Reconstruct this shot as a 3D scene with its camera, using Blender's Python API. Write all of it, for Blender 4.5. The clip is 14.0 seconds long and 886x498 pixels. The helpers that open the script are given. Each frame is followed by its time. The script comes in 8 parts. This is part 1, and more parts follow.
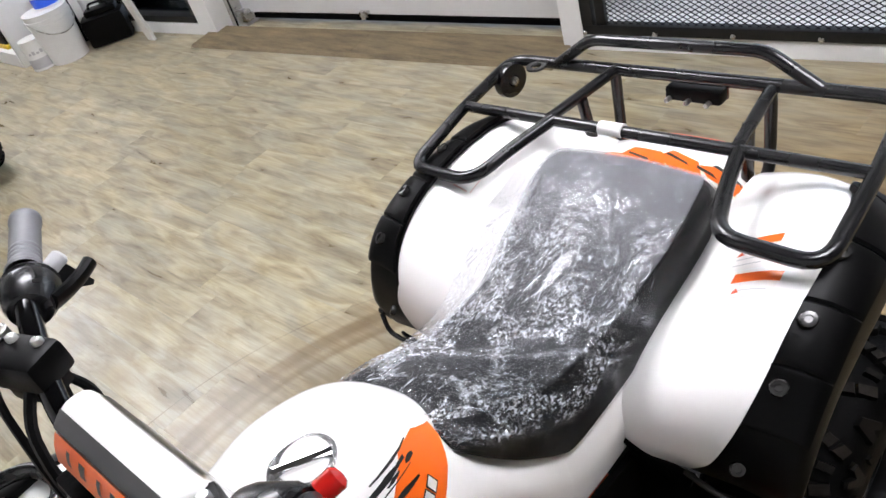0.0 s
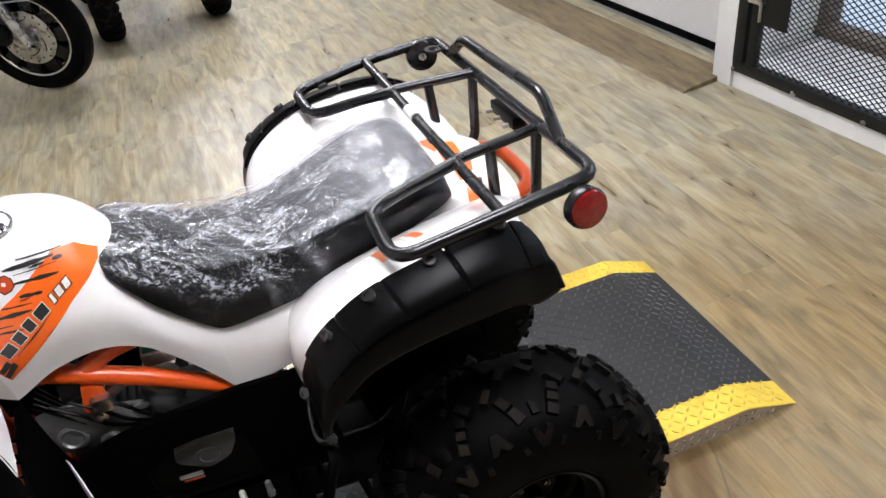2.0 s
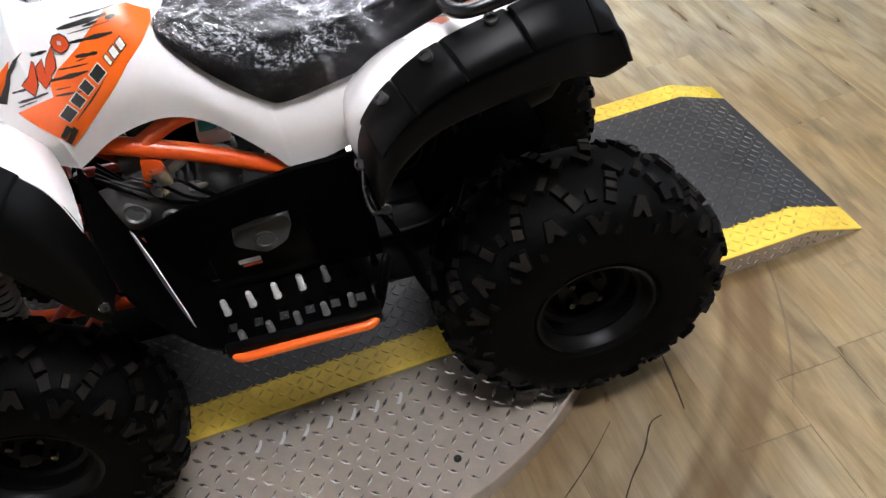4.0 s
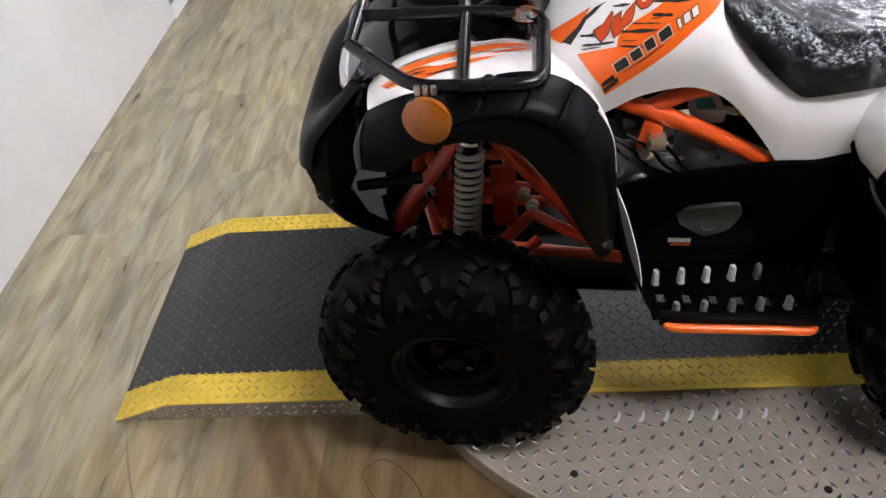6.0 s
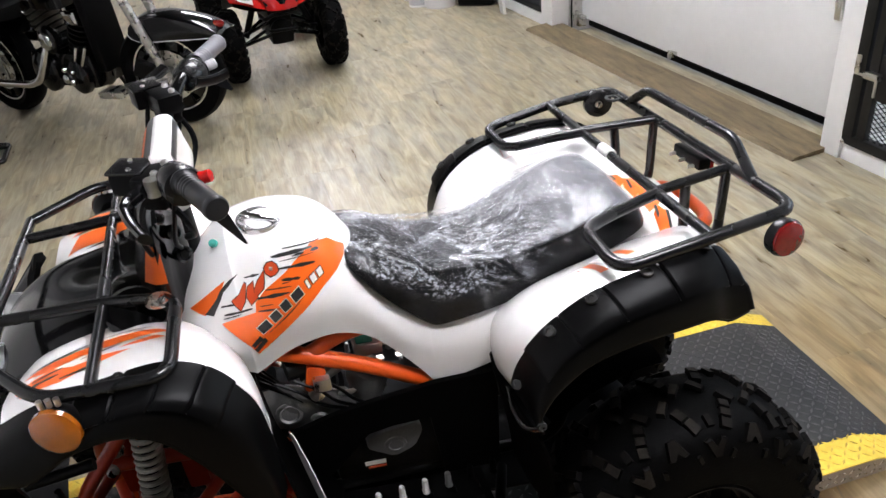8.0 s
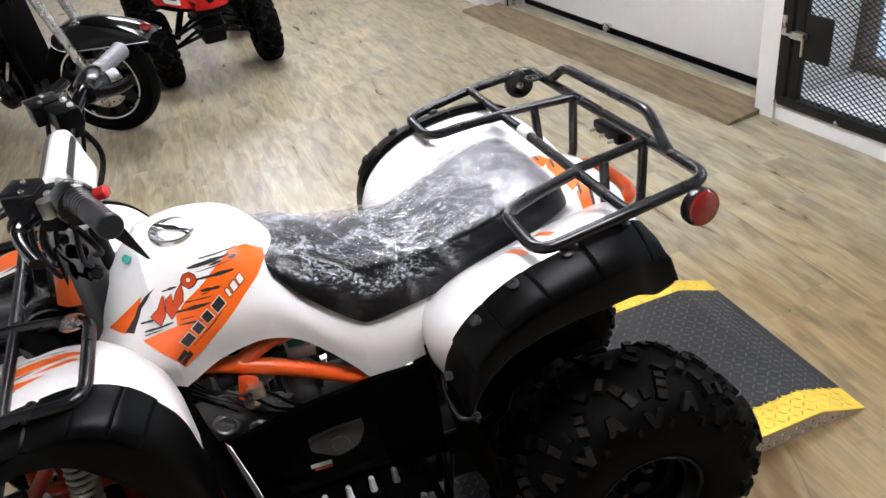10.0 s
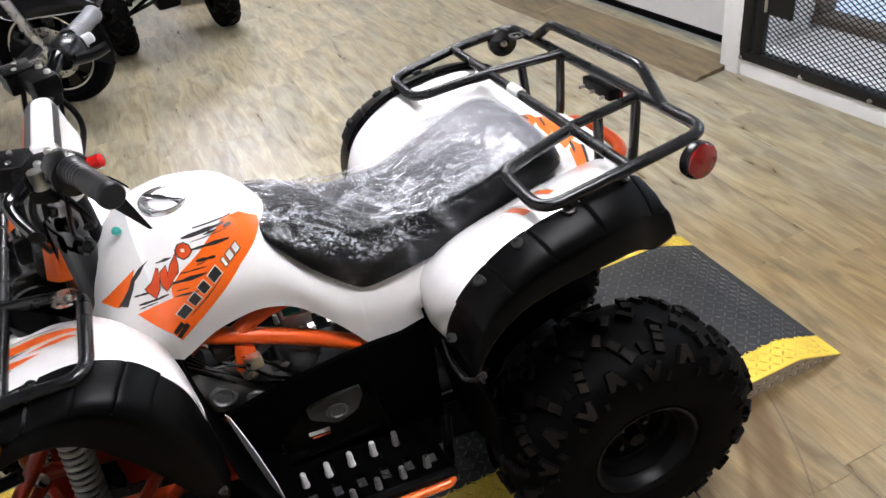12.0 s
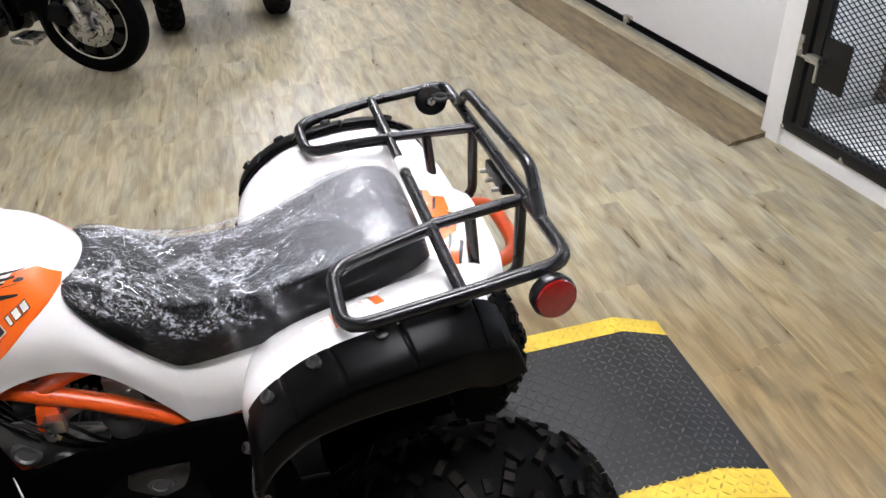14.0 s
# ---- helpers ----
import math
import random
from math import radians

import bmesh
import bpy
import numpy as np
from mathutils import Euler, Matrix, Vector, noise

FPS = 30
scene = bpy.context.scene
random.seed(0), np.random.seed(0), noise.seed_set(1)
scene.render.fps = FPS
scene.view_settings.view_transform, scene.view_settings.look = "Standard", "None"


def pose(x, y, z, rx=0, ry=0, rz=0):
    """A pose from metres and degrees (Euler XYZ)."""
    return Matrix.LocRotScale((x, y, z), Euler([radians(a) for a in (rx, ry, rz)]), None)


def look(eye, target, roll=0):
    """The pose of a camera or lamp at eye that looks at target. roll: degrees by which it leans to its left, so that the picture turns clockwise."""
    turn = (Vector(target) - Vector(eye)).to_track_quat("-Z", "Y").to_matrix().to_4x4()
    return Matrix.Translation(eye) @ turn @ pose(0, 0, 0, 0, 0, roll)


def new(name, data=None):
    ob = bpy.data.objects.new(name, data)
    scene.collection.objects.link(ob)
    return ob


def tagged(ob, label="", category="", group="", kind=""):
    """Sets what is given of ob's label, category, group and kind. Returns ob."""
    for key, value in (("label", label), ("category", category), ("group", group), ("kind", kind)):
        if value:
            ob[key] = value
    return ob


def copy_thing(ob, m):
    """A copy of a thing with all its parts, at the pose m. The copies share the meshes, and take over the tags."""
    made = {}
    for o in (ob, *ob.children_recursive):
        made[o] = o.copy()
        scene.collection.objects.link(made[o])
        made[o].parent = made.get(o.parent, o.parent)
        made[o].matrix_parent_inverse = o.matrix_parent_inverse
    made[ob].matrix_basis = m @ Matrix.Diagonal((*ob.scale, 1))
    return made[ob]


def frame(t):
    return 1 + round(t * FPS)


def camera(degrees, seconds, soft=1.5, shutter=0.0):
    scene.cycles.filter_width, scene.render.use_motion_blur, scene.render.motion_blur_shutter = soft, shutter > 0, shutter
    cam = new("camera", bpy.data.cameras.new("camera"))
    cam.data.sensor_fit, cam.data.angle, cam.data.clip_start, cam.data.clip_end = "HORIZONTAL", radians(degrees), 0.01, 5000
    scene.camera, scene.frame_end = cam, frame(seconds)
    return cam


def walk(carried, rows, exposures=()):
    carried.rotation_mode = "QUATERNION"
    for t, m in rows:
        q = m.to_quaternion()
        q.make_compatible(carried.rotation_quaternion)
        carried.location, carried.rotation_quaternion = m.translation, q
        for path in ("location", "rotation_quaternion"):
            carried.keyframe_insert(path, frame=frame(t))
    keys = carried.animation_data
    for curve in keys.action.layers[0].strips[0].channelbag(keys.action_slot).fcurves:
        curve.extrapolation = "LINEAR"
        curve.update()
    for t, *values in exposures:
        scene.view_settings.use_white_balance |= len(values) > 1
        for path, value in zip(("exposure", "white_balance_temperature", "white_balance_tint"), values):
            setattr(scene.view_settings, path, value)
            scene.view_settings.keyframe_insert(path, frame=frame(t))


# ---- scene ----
cam = camera(59.8, 14.0, soft=1.5)
PATH = [
    (0, (-0.758, -0.679, 1.538), (0.234, 0.573, 0.336), -18.6),
    (0.5, (-0.477, -0.697, 1.525), (0.412, 0.61, 0.3), -18.5),
    (1, (-0.43, -0.917, 1.497), (0.484, 0.544, 0.483), -12.7),
    (1.5, (-0.419, -1.158, 1.565), (0.322, 0.376, 0.517), -8.4),
    (2, (-0.276, -1.248, 1.506), (0.203, 0.298, 0.331), -7.7),
    (2.2, (-0.227, -1.266, 1.471), (0.21, 0.237, 0.225), -7.8),
    (4.3, (-0.367, -1.307, 1.392), (-0.172, 0.077, -0.039), -11.1),
    (4.5, (-0.509, -1.313, 1.398), (-0.365, 0.072, -0.038), -10.3),
    (5, (-0.792, -1.325, 1.364), (-0.789, 0.117, -0.022), -4.4),
    (5.5, (-0.861, -1.341, 1.38), (-1.002, 0.112, 0.013), -6.0),
    (6, (-0.821, -1.337, 1.425), (-0.977, 0.144, 0.09), -6.6),
    (6.5, (-0.768, -1.317, 1.532), (-0.868, 0.268, 0.316), -5.3),
    (7, (-0.738, -1.329, 1.574), (-0.82, 0.321, 0.448), -6.7),
    (7.5, (-0.666, -1.329, 1.572), (-0.508, 0.331, 0.468), -6.7),
    (8, (-0.569, -1.33, 1.557), (-0.173, 0.335, 0.522), -5.6),
    (8.5, (-0.532, -1.327, 1.549), (-0.022, 0.285, 0.482), -5.7),
    (8.7, (-0.522, -1.33, 1.542), (0.001, 0.275, 0.469), -6.6),
    (10.8, (-0.495, -1.333, 1.556), (-0.035, 0.289, 0.48), -9.2),
    (11, (-0.517, -1.324, 1.547), (-0.015, 0.278, 0.459), -7.3),
    (11.5, (-0.528, -1.3, 1.555), (-0.004, 0.253, 0.409), -7.5),
    (12, (-0.556, -1.301, 1.547), (-0.012, 0.234, 0.385), -8.8),
    (12.5, (-0.607, -1.326, 1.547), (-0.011, 0.172, 0.365), -11.8),
    (13, (-0.558, -1.318, 1.558), (0.116, 0.156, 0.386), -9.3),
    (13.5, (-0.309, -1.3, 1.557), (0.152, 0.311, 0.464), -8.8),
    (14, (-0.137, -1.203, 1.545), (0.228, 0.389, 0.391), -3.6),
]
EXPOSURES = [(0.0, -0.18), (1.0, -0.10), (2.0, -0.05), (4.5, 0.05), (5.5, 0.0), (6.5, -0.08), (8.0, -0.05), (13.0, -0.01), (13.5, -0.08), (14.0, -0.05)]
walk(cam, [(t, look(eye, target, roll)) for t, eye, target, roll in PATH], EXPOSURES)

# ---- light: overcast daylight outside, strip lamps under the ceiling ----
EXPOSURE = 0.0
scene.view_settings.exposure = EXPOSURE
world = bpy.data.worlds.new("world")
scene.world = world
world.use_nodes = True
wn = world.node_tree.nodes
sky = wn.new("ShaderNodeTexSky")
sky.sky_type, sky.sun_disc, sky.sun_elevation, sky.sun_rotation = "NISHITA", False, radians(35), radians(70)
wn["Background"].inputs[1].default_value = 0.12
world.node_tree.links.new(sky.outputs[0], wn["Background"].inputs[0])

CEIL = 2.9
# First panel inferred from its reflection; the others are unseen and added for fill.
LAMPS = [(0.12, 1.05), (0.12, 4.1), (0.12, 7.0), (0.12, -1.15)]


# ---- node materials ----
def material(name, base, rough=0.5, metal=0.0, vary=0.12, scale=6.0, bump=0.0, bump_scale=80.0, spec=0.5, coat=0.0,
             stretch=(1, 1, 1), rough_vary=0.1, tint=None, random_object=0.0, random_island=0.0):
    """A principled surface whose colour, gloss and relief wander at two scales."""
    m = bpy.data.materials.new(name)
    m.use_nodes = True
    n, l = m.node_tree.nodes, m.node_tree.links
    b = n["Principled BSDF"]
    co = n.new("ShaderNodeTexCoord")
    mp = n.new("ShaderNodeMapping")
    mp.inputs["Scale"].default_value = stretch
    l.new(co.outputs["Object"], mp.inputs[0])
    big = n.new("ShaderNodeTexNoise")
    big.inputs["Scale"].default_value, big.inputs["Detail"].default_value = scale, 5
    small = n.new("ShaderNodeTexNoise")
    small.inputs["Scale"].default_value, small.inputs["Detail"].default_value = scale * 9, 4
    l.new(mp.outputs[0], big.inputs["Vector"])
    l.new(mp.outputs[0], small.inputs["Vector"])
    mixn = n.new("ShaderNodeMath")
    mixn.operation = "MULTIPLY_ADD"
    mixn.inputs[1].default_value = 0.4
    l.new(small.outputs["Fac"], mixn.inputs[0])
    l.new(big.outputs["Fac"], mixn.inputs[2])
    ramp = n.new("ShaderNodeValToRGB")
    dark = [c * (1 - vary) for c in base]
    light = [min(1, c * (1 + vary)) for c in (tint or base)]
    ramp.color_ramp.elements[0].position, ramp.color_ramp.elements[0].color = 0.45, (*dark, 1)
    ramp.color_ramp.elements[1].position, ramp.color_ramp.elements[1].color = 0.95, (*light, 1)
    l.new(mixn.outputs[0], ramp.inputs[0])
    colour = ramp.outputs[0]
    if random_object or random_island:
        if random_object:
            info, out, amount = n.new("ShaderNodeObjectInfo"), "Random", random_object
        else:
            info, out, amount = n.new("ShaderNodeNewGeometry"), "Random Per Island", random_island
        hsv = n.new("ShaderNodeHueSaturation")
        rng = n.new("ShaderNodeMapRange")
        rng.inputs[3].default_value, rng.inputs[4].default_value = 1 - amount, 1 + amount
        l.new(info.outputs[out], rng.inputs[0])
        l.new(rng.outputs[0], hsv.inputs["Value"])
        l.new(colour, hsv.inputs["Color"])
        colour = hsv.outputs[0]
    l.new(colour, b.inputs["Base Color"])
    rr = n.new("ShaderNodeMapRange")
    rr.inputs[3].default_value, rr.inputs[4].default_value = max(0.02, rough - rough_vary), min(1, rough + rough_vary)
    l.new(big.outputs["Fac"], rr.inputs[0])
    l.new(rr.outputs[0], b.inputs["Roughness"])
    b.inputs["Metallic"].default_value = metal
    b.inputs["Specular IOR Level"].default_value = spec
    b.inputs["Coat Weight"].default_value = coat
    b.inputs["Coat Roughness"].default_value = 0.06
    if bump:
        fine = n.new("ShaderNodeTexNoise")
        fine.inputs["Scale"].default_value, fine.inputs["Detail"].default_value = bump_scale, 4
        l.new(mp.outputs[0], fine.inputs["Vector"])
        bp = n.new("ShaderNodeBump")
        bp.inputs["Strength"].default_value, bp.inputs["Distance"].default_value = bump, 0.002
        l.new(fine.outputs["Fac"], bp.inputs["Height"])
        l.new(bp.outputs[0], b.inputs["Normal"])
    return m


def glow(name, colour, strength):
    m = bpy.data.materials.new(name)
    m.use_nodes = True
    n, l = m.node_tree.nodes, m.node_tree.links
    n.remove(n["Principled BSDF"])
    e = n.new("ShaderNodeEmission")
    e.inputs[0].default_value, e.inputs[1].default_value = (*colour, 1), strength
    l.new(e.outputs[0], n["Material Output"].inputs[0])
    return m


def film_material():
    """Thin clear plastic drawn tight: gloss with clusters of fine crinkles, plus painted white glints and sheen."""
    m = bpy.data.materials.new("clear_film")
    m.use_nodes = True
    n, l = m.node_tree.nodes, m.node_tree.links
    n.remove(n["Principled BSDF"])
    co = n.new("ShaderNodeTexCoord")

    def noise_of(scale, detail, distortion, stretch=(1, 1, 1), turn=0):
        mp = n.new("ShaderNodeMapping")
        mp.inputs["Scale"].default_value = stretch
        mp.inputs["Rotation"].default_value = (0, 0, radians(turn))
        l.new(co.outputs["Object"], mp.inputs[0])
        t = n.new("ShaderNodeTexNoise")
        t.inputs["Scale"].default_value, t.inputs["Detail"].default_value, t.inputs["Distortion"].default_value = scale, detail, distortion
        l.new(mp.outputs[0], t.inputs["Vector"])
        return t.outputs["Fac"]

    def calc(op, a, b=0.0, clamp=False):
        c = n.new("ShaderNodeMath")
        c.operation, c.use_clamp = op, clamp
        for k, v in ((0, a), (1, b)):
            if isinstance(v, (int, float)):
                c.inputs[k].default_value = v
            else:
                l.new(v, c.inputs[k])
        return c.outputs[0]

    def ranged(v, lo, hi, a=0.0, b=1.0):
        r = n.new("ShaderNodeMapRange")
        for k, x in ((1, lo), (2, hi), (3, a), (4, b)):
            r.inputs[k].default_value = x
        l.new(v, r.inputs[0])
        return r.outputs[0]

    # streaks fan out from the narrow front end
    sep = n.new("ShaderNodeSeparateXYZ")
    l.new(co.outputs["Object"], sep.inputs[0])
    fx, fy = calc("ADD", sep.outputs[0], 0.62), calc("ADD", sep.outputs[1], 0.02)
    fan = n.new("ShaderNodeCombineXYZ")
    l.new(calc("MULTIPLY", calc("ARCTAN2", fy, fx), 46.0), fan.inputs[0])
    l.new(calc("MULTIPLY", calc("SQRT", calc("ADD", calc("MULTIPLY", fx, fx), calc("MULTIPLY", fy, fy)), 0), 5.0), fan.inputs[1])
    l.new(calc("MULTIPLY", sep.outputs[2], 22.0), fan.inputs[2])
    streaks = n.new("ShaderNodeTexNoise")
    streaks.inputs["Scale"].default_value, streaks.inputs["Detail"].default_value, streaks.inputs["Distortion"].default_value = 1.0, 3, 0.4
    l.new(fan.outputs[0], streaks.inputs["Vector"])
    ridge = calc("ABSOLUTE", calc("SUBTRACT", streaks.outputs["Fac"], 0.5), 0)
    facets = n.new("ShaderNodeTexVoronoi")
    facets.inputs["Scale"].default_value, facets.inputs["Randomness"].default_value = 120.0, 1.0
    warp = n.new("ShaderNodeVectorMath")
    warp.operation = "MULTIPLY_ADD"
    warp.inputs[1].default_value = (0.008, 0.008, 0.008)
    swirl = n.new("ShaderNodeTexNoise")
    swirl.inputs["Scale"].default_value = 40.0
    l.new(co.outputs["Object"], swirl.inputs["Vector"])
    l.new(swirl.outputs["Color"], warp.inputs[0])
    l.new(co.outputs["Object"], warp.inputs[2])
    l.new(warp.outputs[0], facets.inputs["Vector"])
    crinkle = facets.outputs["Distance"]
    clusters = ranged(noise_of(12, 3, 1.2), 0.46, 0.58)
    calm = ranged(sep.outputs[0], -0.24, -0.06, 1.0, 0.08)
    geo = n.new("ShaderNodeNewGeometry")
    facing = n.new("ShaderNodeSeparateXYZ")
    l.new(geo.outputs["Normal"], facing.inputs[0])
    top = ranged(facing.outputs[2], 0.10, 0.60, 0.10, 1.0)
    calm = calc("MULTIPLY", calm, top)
    height = calc("MULTIPLY", calc("ADD", calc("MULTIPLY", crinkle, calc("MULTIPLY", clusters, 0.62)), ranged(ridge, 0.0, 0.055, 0.20, 0.0)), calm)
    bp = n.new("ShaderNodeBump")
    bp.inputs["Strength"].default_value, bp.inputs["Distance"].default_value = 1.0, 0.0135
    l.new(height, bp.inputs["Height"])
    fr = n.new("ShaderNodeFresnel")
    fr.inputs[0].default_value = 1.50
    l.new(bp.outputs[0], fr.inputs["Normal"])
    gloss = n.new("ShaderNodeBsdfGlossy")
    l.new(calc("ADD", ranged(clusters, 0, 1, 0.08, 0.03), ranged(sep.outputs[0], -0.22, -0.09, 0.0, 0.20)), gloss.inputs["Roughness"])
    l.new(bp.outputs[0], gloss.inputs["Normal"])
    clear = n.new("ShaderNodeBsdfTransparent")
    clear.inputs[0].default_value = (0.93, 0.93, 0.93, 1)
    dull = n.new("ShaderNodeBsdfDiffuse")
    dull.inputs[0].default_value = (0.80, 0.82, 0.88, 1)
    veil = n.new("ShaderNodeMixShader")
    # Pale sheen painted on upward faces, stronger towards the saddle's rear.
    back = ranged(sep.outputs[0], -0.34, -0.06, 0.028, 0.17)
    crease_glint = calc("MULTIPLY", ranged(ridge, 0.0, 0.020, 1.0, 0.0), ranged(noise_of(16, 2, 0.5), 0.44, 0.60))
    def glint_creases(scale, width, stretch, turn):
        """Broken hairline folds, their glint painted white: cell borders of a warped, stretched pattern."""
        mp = n.new("ShaderNodeMapping")
        mp.inputs["Scale"].default_value = stretch
        mp.inputs["Rotation"].default_value = (0, 0, radians(turn))
        l.new(warp.outputs[0], mp.inputs[0])
        cells = n.new("ShaderNodeTexVoronoi")
        cells.feature = "DISTANCE_TO_EDGE"
        cells.inputs["Scale"].default_value = scale
        l.new(mp.outputs[0], cells.inputs["Vector"])
        return ranged(cells.outputs["Distance"], width * 0.4, width, 1.0, 0.0)

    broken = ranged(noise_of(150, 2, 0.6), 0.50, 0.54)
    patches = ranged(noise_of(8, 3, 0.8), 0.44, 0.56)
    fine_lines = calc("MULTIPLY", calc("MULTIPLY", glint_creases(150, 0.105, (0.7, 1.9, 1.3), 35), broken), clusters)
    long_lines = calc("MULTIPLY", calc("MULTIPLY", glint_creases(40, 0.020, (0.22, 1.8, 1.2), -38), ranged(noise_of(70, 2, 0.6), 0.50, 0.56)), patches)
    crease_glint = calc("ADD", calc("MULTIPLY", crease_glint, 0.10), calc("MULTIPLY", calc("MAXIMUM", fine_lines, calc("MULTIPLY", long_lines, 0.75)), 1.0))

    def pleat(xa, ya, xb, yb, wide):
        """A long doubled pleat of the film from one end to the other, soft at its edges."""
        ln = math.hypot(xb - xa, yb - ya)
        ux, uy = (xb - xa) / ln, (yb - ya) / ln
        px, py = calc("SUBTRACT", sep.outputs[0], xa), calc("SUBTRACT", sep.outputs[1], ya)
        along = calc("ADD", calc("MULTIPLY", px, ux), calc("MULTIPLY", py, uy))
        off = calc("ADD", calc("SUBTRACT", calc("MULTIPLY", px, -uy), calc("MULTIPLY", py, -ux)), calc("MULTIPLY", calc("SUBTRACT", noise_of(9, 2, 0.5), 0.5), 0.03))
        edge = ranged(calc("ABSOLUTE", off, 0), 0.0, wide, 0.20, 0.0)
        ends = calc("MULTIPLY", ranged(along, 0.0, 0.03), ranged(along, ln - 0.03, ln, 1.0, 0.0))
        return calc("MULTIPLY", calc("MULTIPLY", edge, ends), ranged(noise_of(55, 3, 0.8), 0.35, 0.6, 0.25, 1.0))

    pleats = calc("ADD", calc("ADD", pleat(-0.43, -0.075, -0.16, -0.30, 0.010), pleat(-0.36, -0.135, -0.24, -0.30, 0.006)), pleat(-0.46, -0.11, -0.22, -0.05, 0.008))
    painted_sheen = calc("MULTIPLY", calc("MULTIPLY", back, ranged(facing.outputs[2], 0.60, 0.92)), ranged(noise_of(5, 2, 0.3), 0.3, 0.7, 0.9, 1.1))
    l.new(calc("ADD", calc("ADD", painted_sheen, pleats), calc("MULTIPLY", crease_glint, calm), True), veil.inputs[0])
    l.new(clear.outputs[0], veil.inputs[1])
    l.new(dull.outputs[0], veil.inputs[2])
    mix = n.new("ShaderNodeMixShader")
    l.new(calc("ADD", calc("MULTIPLY", fr.outputs[0], calc("MULTIPLY", ranged(top, 0.1, 1.0, 0.2, 1.0), ranged(clusters, 0, 1, 0.42, 1.5))), 0.012, True), mix.inputs[0])
    l.new(veil.outputs[0], mix.inputs[1])
    l.new(gloss.outputs[0], mix.inputs[2])
    l.new(mix.outputs[0], n["Material Output"].inputs[0])
    return m


def plank_material():
    """Pale limed wood print: long grain, yellow and grey streaks, a few knots, scuffs left by turning wheels."""
    m = bpy.data.materials.new("vinyl_plank")
    m.use_nodes = True
    n, l = m.node_tree.nodes, m.node_tree.links
    b = n["Principled BSDF"]
    geo = n.new("ShaderNodeNewGeometry")
    info = n.new("ShaderNodeObjectInfo")
    off = n.new("ShaderNodeVectorMath")
    off.operation = "MULTIPLY_ADD"
    off.inputs[1].default_value = (7.0, 31.0, 5.0)
    comb = n.new("ShaderNodeCombineXYZ")
    for k in range(3):
        l.new(info.outputs["Random"], comb.inputs[k])
    l.new(comb.outputs[0], off.inputs[0])
    l.new(geo.outputs["Position"], off.inputs[2])

    def noise_at(sx, sy, detail, distortion=0.0, source=off.outputs[0]):
        mp = n.new("ShaderNodeMapping")
        mp.inputs["Scale"].default_value = (sx, sy, 1)
        l.new(source, mp.inputs[0])
        t = n.new("ShaderNodeTexNoise")
        t.inputs["Scale"].default_value, t.inputs["Detail"].default_value, t.inputs["Distortion"].default_value = 1, detail, distortion
        l.new(mp.outputs[0], t.inputs["Vector"])
        return t.outputs["Fac"]

    def ramp(fac, stops):
        r = n.new("ShaderNodeValToRGB")
        while len(r.color_ramp.elements) < len(stops):
            r.color_ramp.elements.new(0.5)
        for el, (p, c) in zip(r.color_ramp.elements, stops):
            el.position, el.color = p, (*c, 1)
        l.new(fac, r.inputs[0])
        return r.outputs[0]

    def mix(mode, fac, a, c):
        x = n.new("ShaderNodeMix")
        x.data_type, x.blend_type = "RGBA", mode
        if isinstance(fac, float):
            x.inputs[0].default_value = fac
        else:
            l.new(fac, x.inputs[0])
        for k, v in ((6, a), (7, c)):
            if isinstance(v, tuple):
                x.inputs[k].default_value = (*v, 1)
            else:
                l.new(v, x.inputs[k])
        return x.outputs[2]

    streak = noise_at(21, 4.2, 5, 0.9)
    cloud = noise_at(10.0, 3.2, 4, 0.5)
    grain = noise_at(150, 5, 4)
    base = ramp(streak, [(0.24, (0.176, 0.139, 0.086)), (0.41, (0.290, 0.247, 0.161)), (0.54, (0.369, 0.324, 0.224)), (0.72, (0.450, 0.407, 0.298))])
    grey = ramp(cloud, [(0.34, (0.72, 0.76, 0.82)), (0.50, (0.95, 0.96, 0.95)), (0.66, (1.03, 1.0, 0.88))])
    c = mix("MULTIPLY", 0.85, base, grey)
    fine = ramp(grain, [(0.34, (0.74, 0.71, 0.68)), (0.56, (1.0, 1.0, 1.0))])
    c = mix("MULTIPLY", 0.6, c, fine)
    # rubber scuffs in rings round the turning plate
    pos = n.new("ShaderNodeVectorMath")
    pos.operation = "SUBTRACT"
    pos.inputs[1].default_value = (-0.41, 0.05, 0.0)
    l.new(geo.outputs["Position"], pos.inputs[0])
    ln = n.new("ShaderNodeVectorMath")
    ln.operation = "LENGTH"
    l.new(pos.outputs[0], ln.inputs[0])
    part_way = n.new("ShaderNodeMath")
    part_way.operation = "MULTIPLY"
    part_way.inputs[1].default_value = 1 / 1.6
    l.new(ln.outputs["Value"], part_way.inputs[0])
    shades = [(0.69, 0.82), (0.76, 0.62), (0.83, 0.36), (0.87, 0.50), (0.92, 0.30), (0.945, 0.18), (0.965, 0.72), (0.99, 0.45), (1.02, 0.75), (1.05, 0.68), (1.07, 0.22), (1.10, 0.30), (1.15, 0.05), (1.226, 0.0)]
    rings = ramp(part_way.outputs[0], [(0.0, (0, 0, 0))] + [(r / 1.6, (v, v, v)) for r, v in shades])
    patchy = ramp(noise_at(3, 3, 4, 0, geo.outputs["Position"]), [(0.30, (0.75, 0.75, 0.75)), (0.65, (1.25, 1.25, 1.25))])
    scuff = mix("MULTIPLY", 1.0, rings, patchy)
    c = mix("MIX", scuff, c, (0.125, 0.080, 0.036))
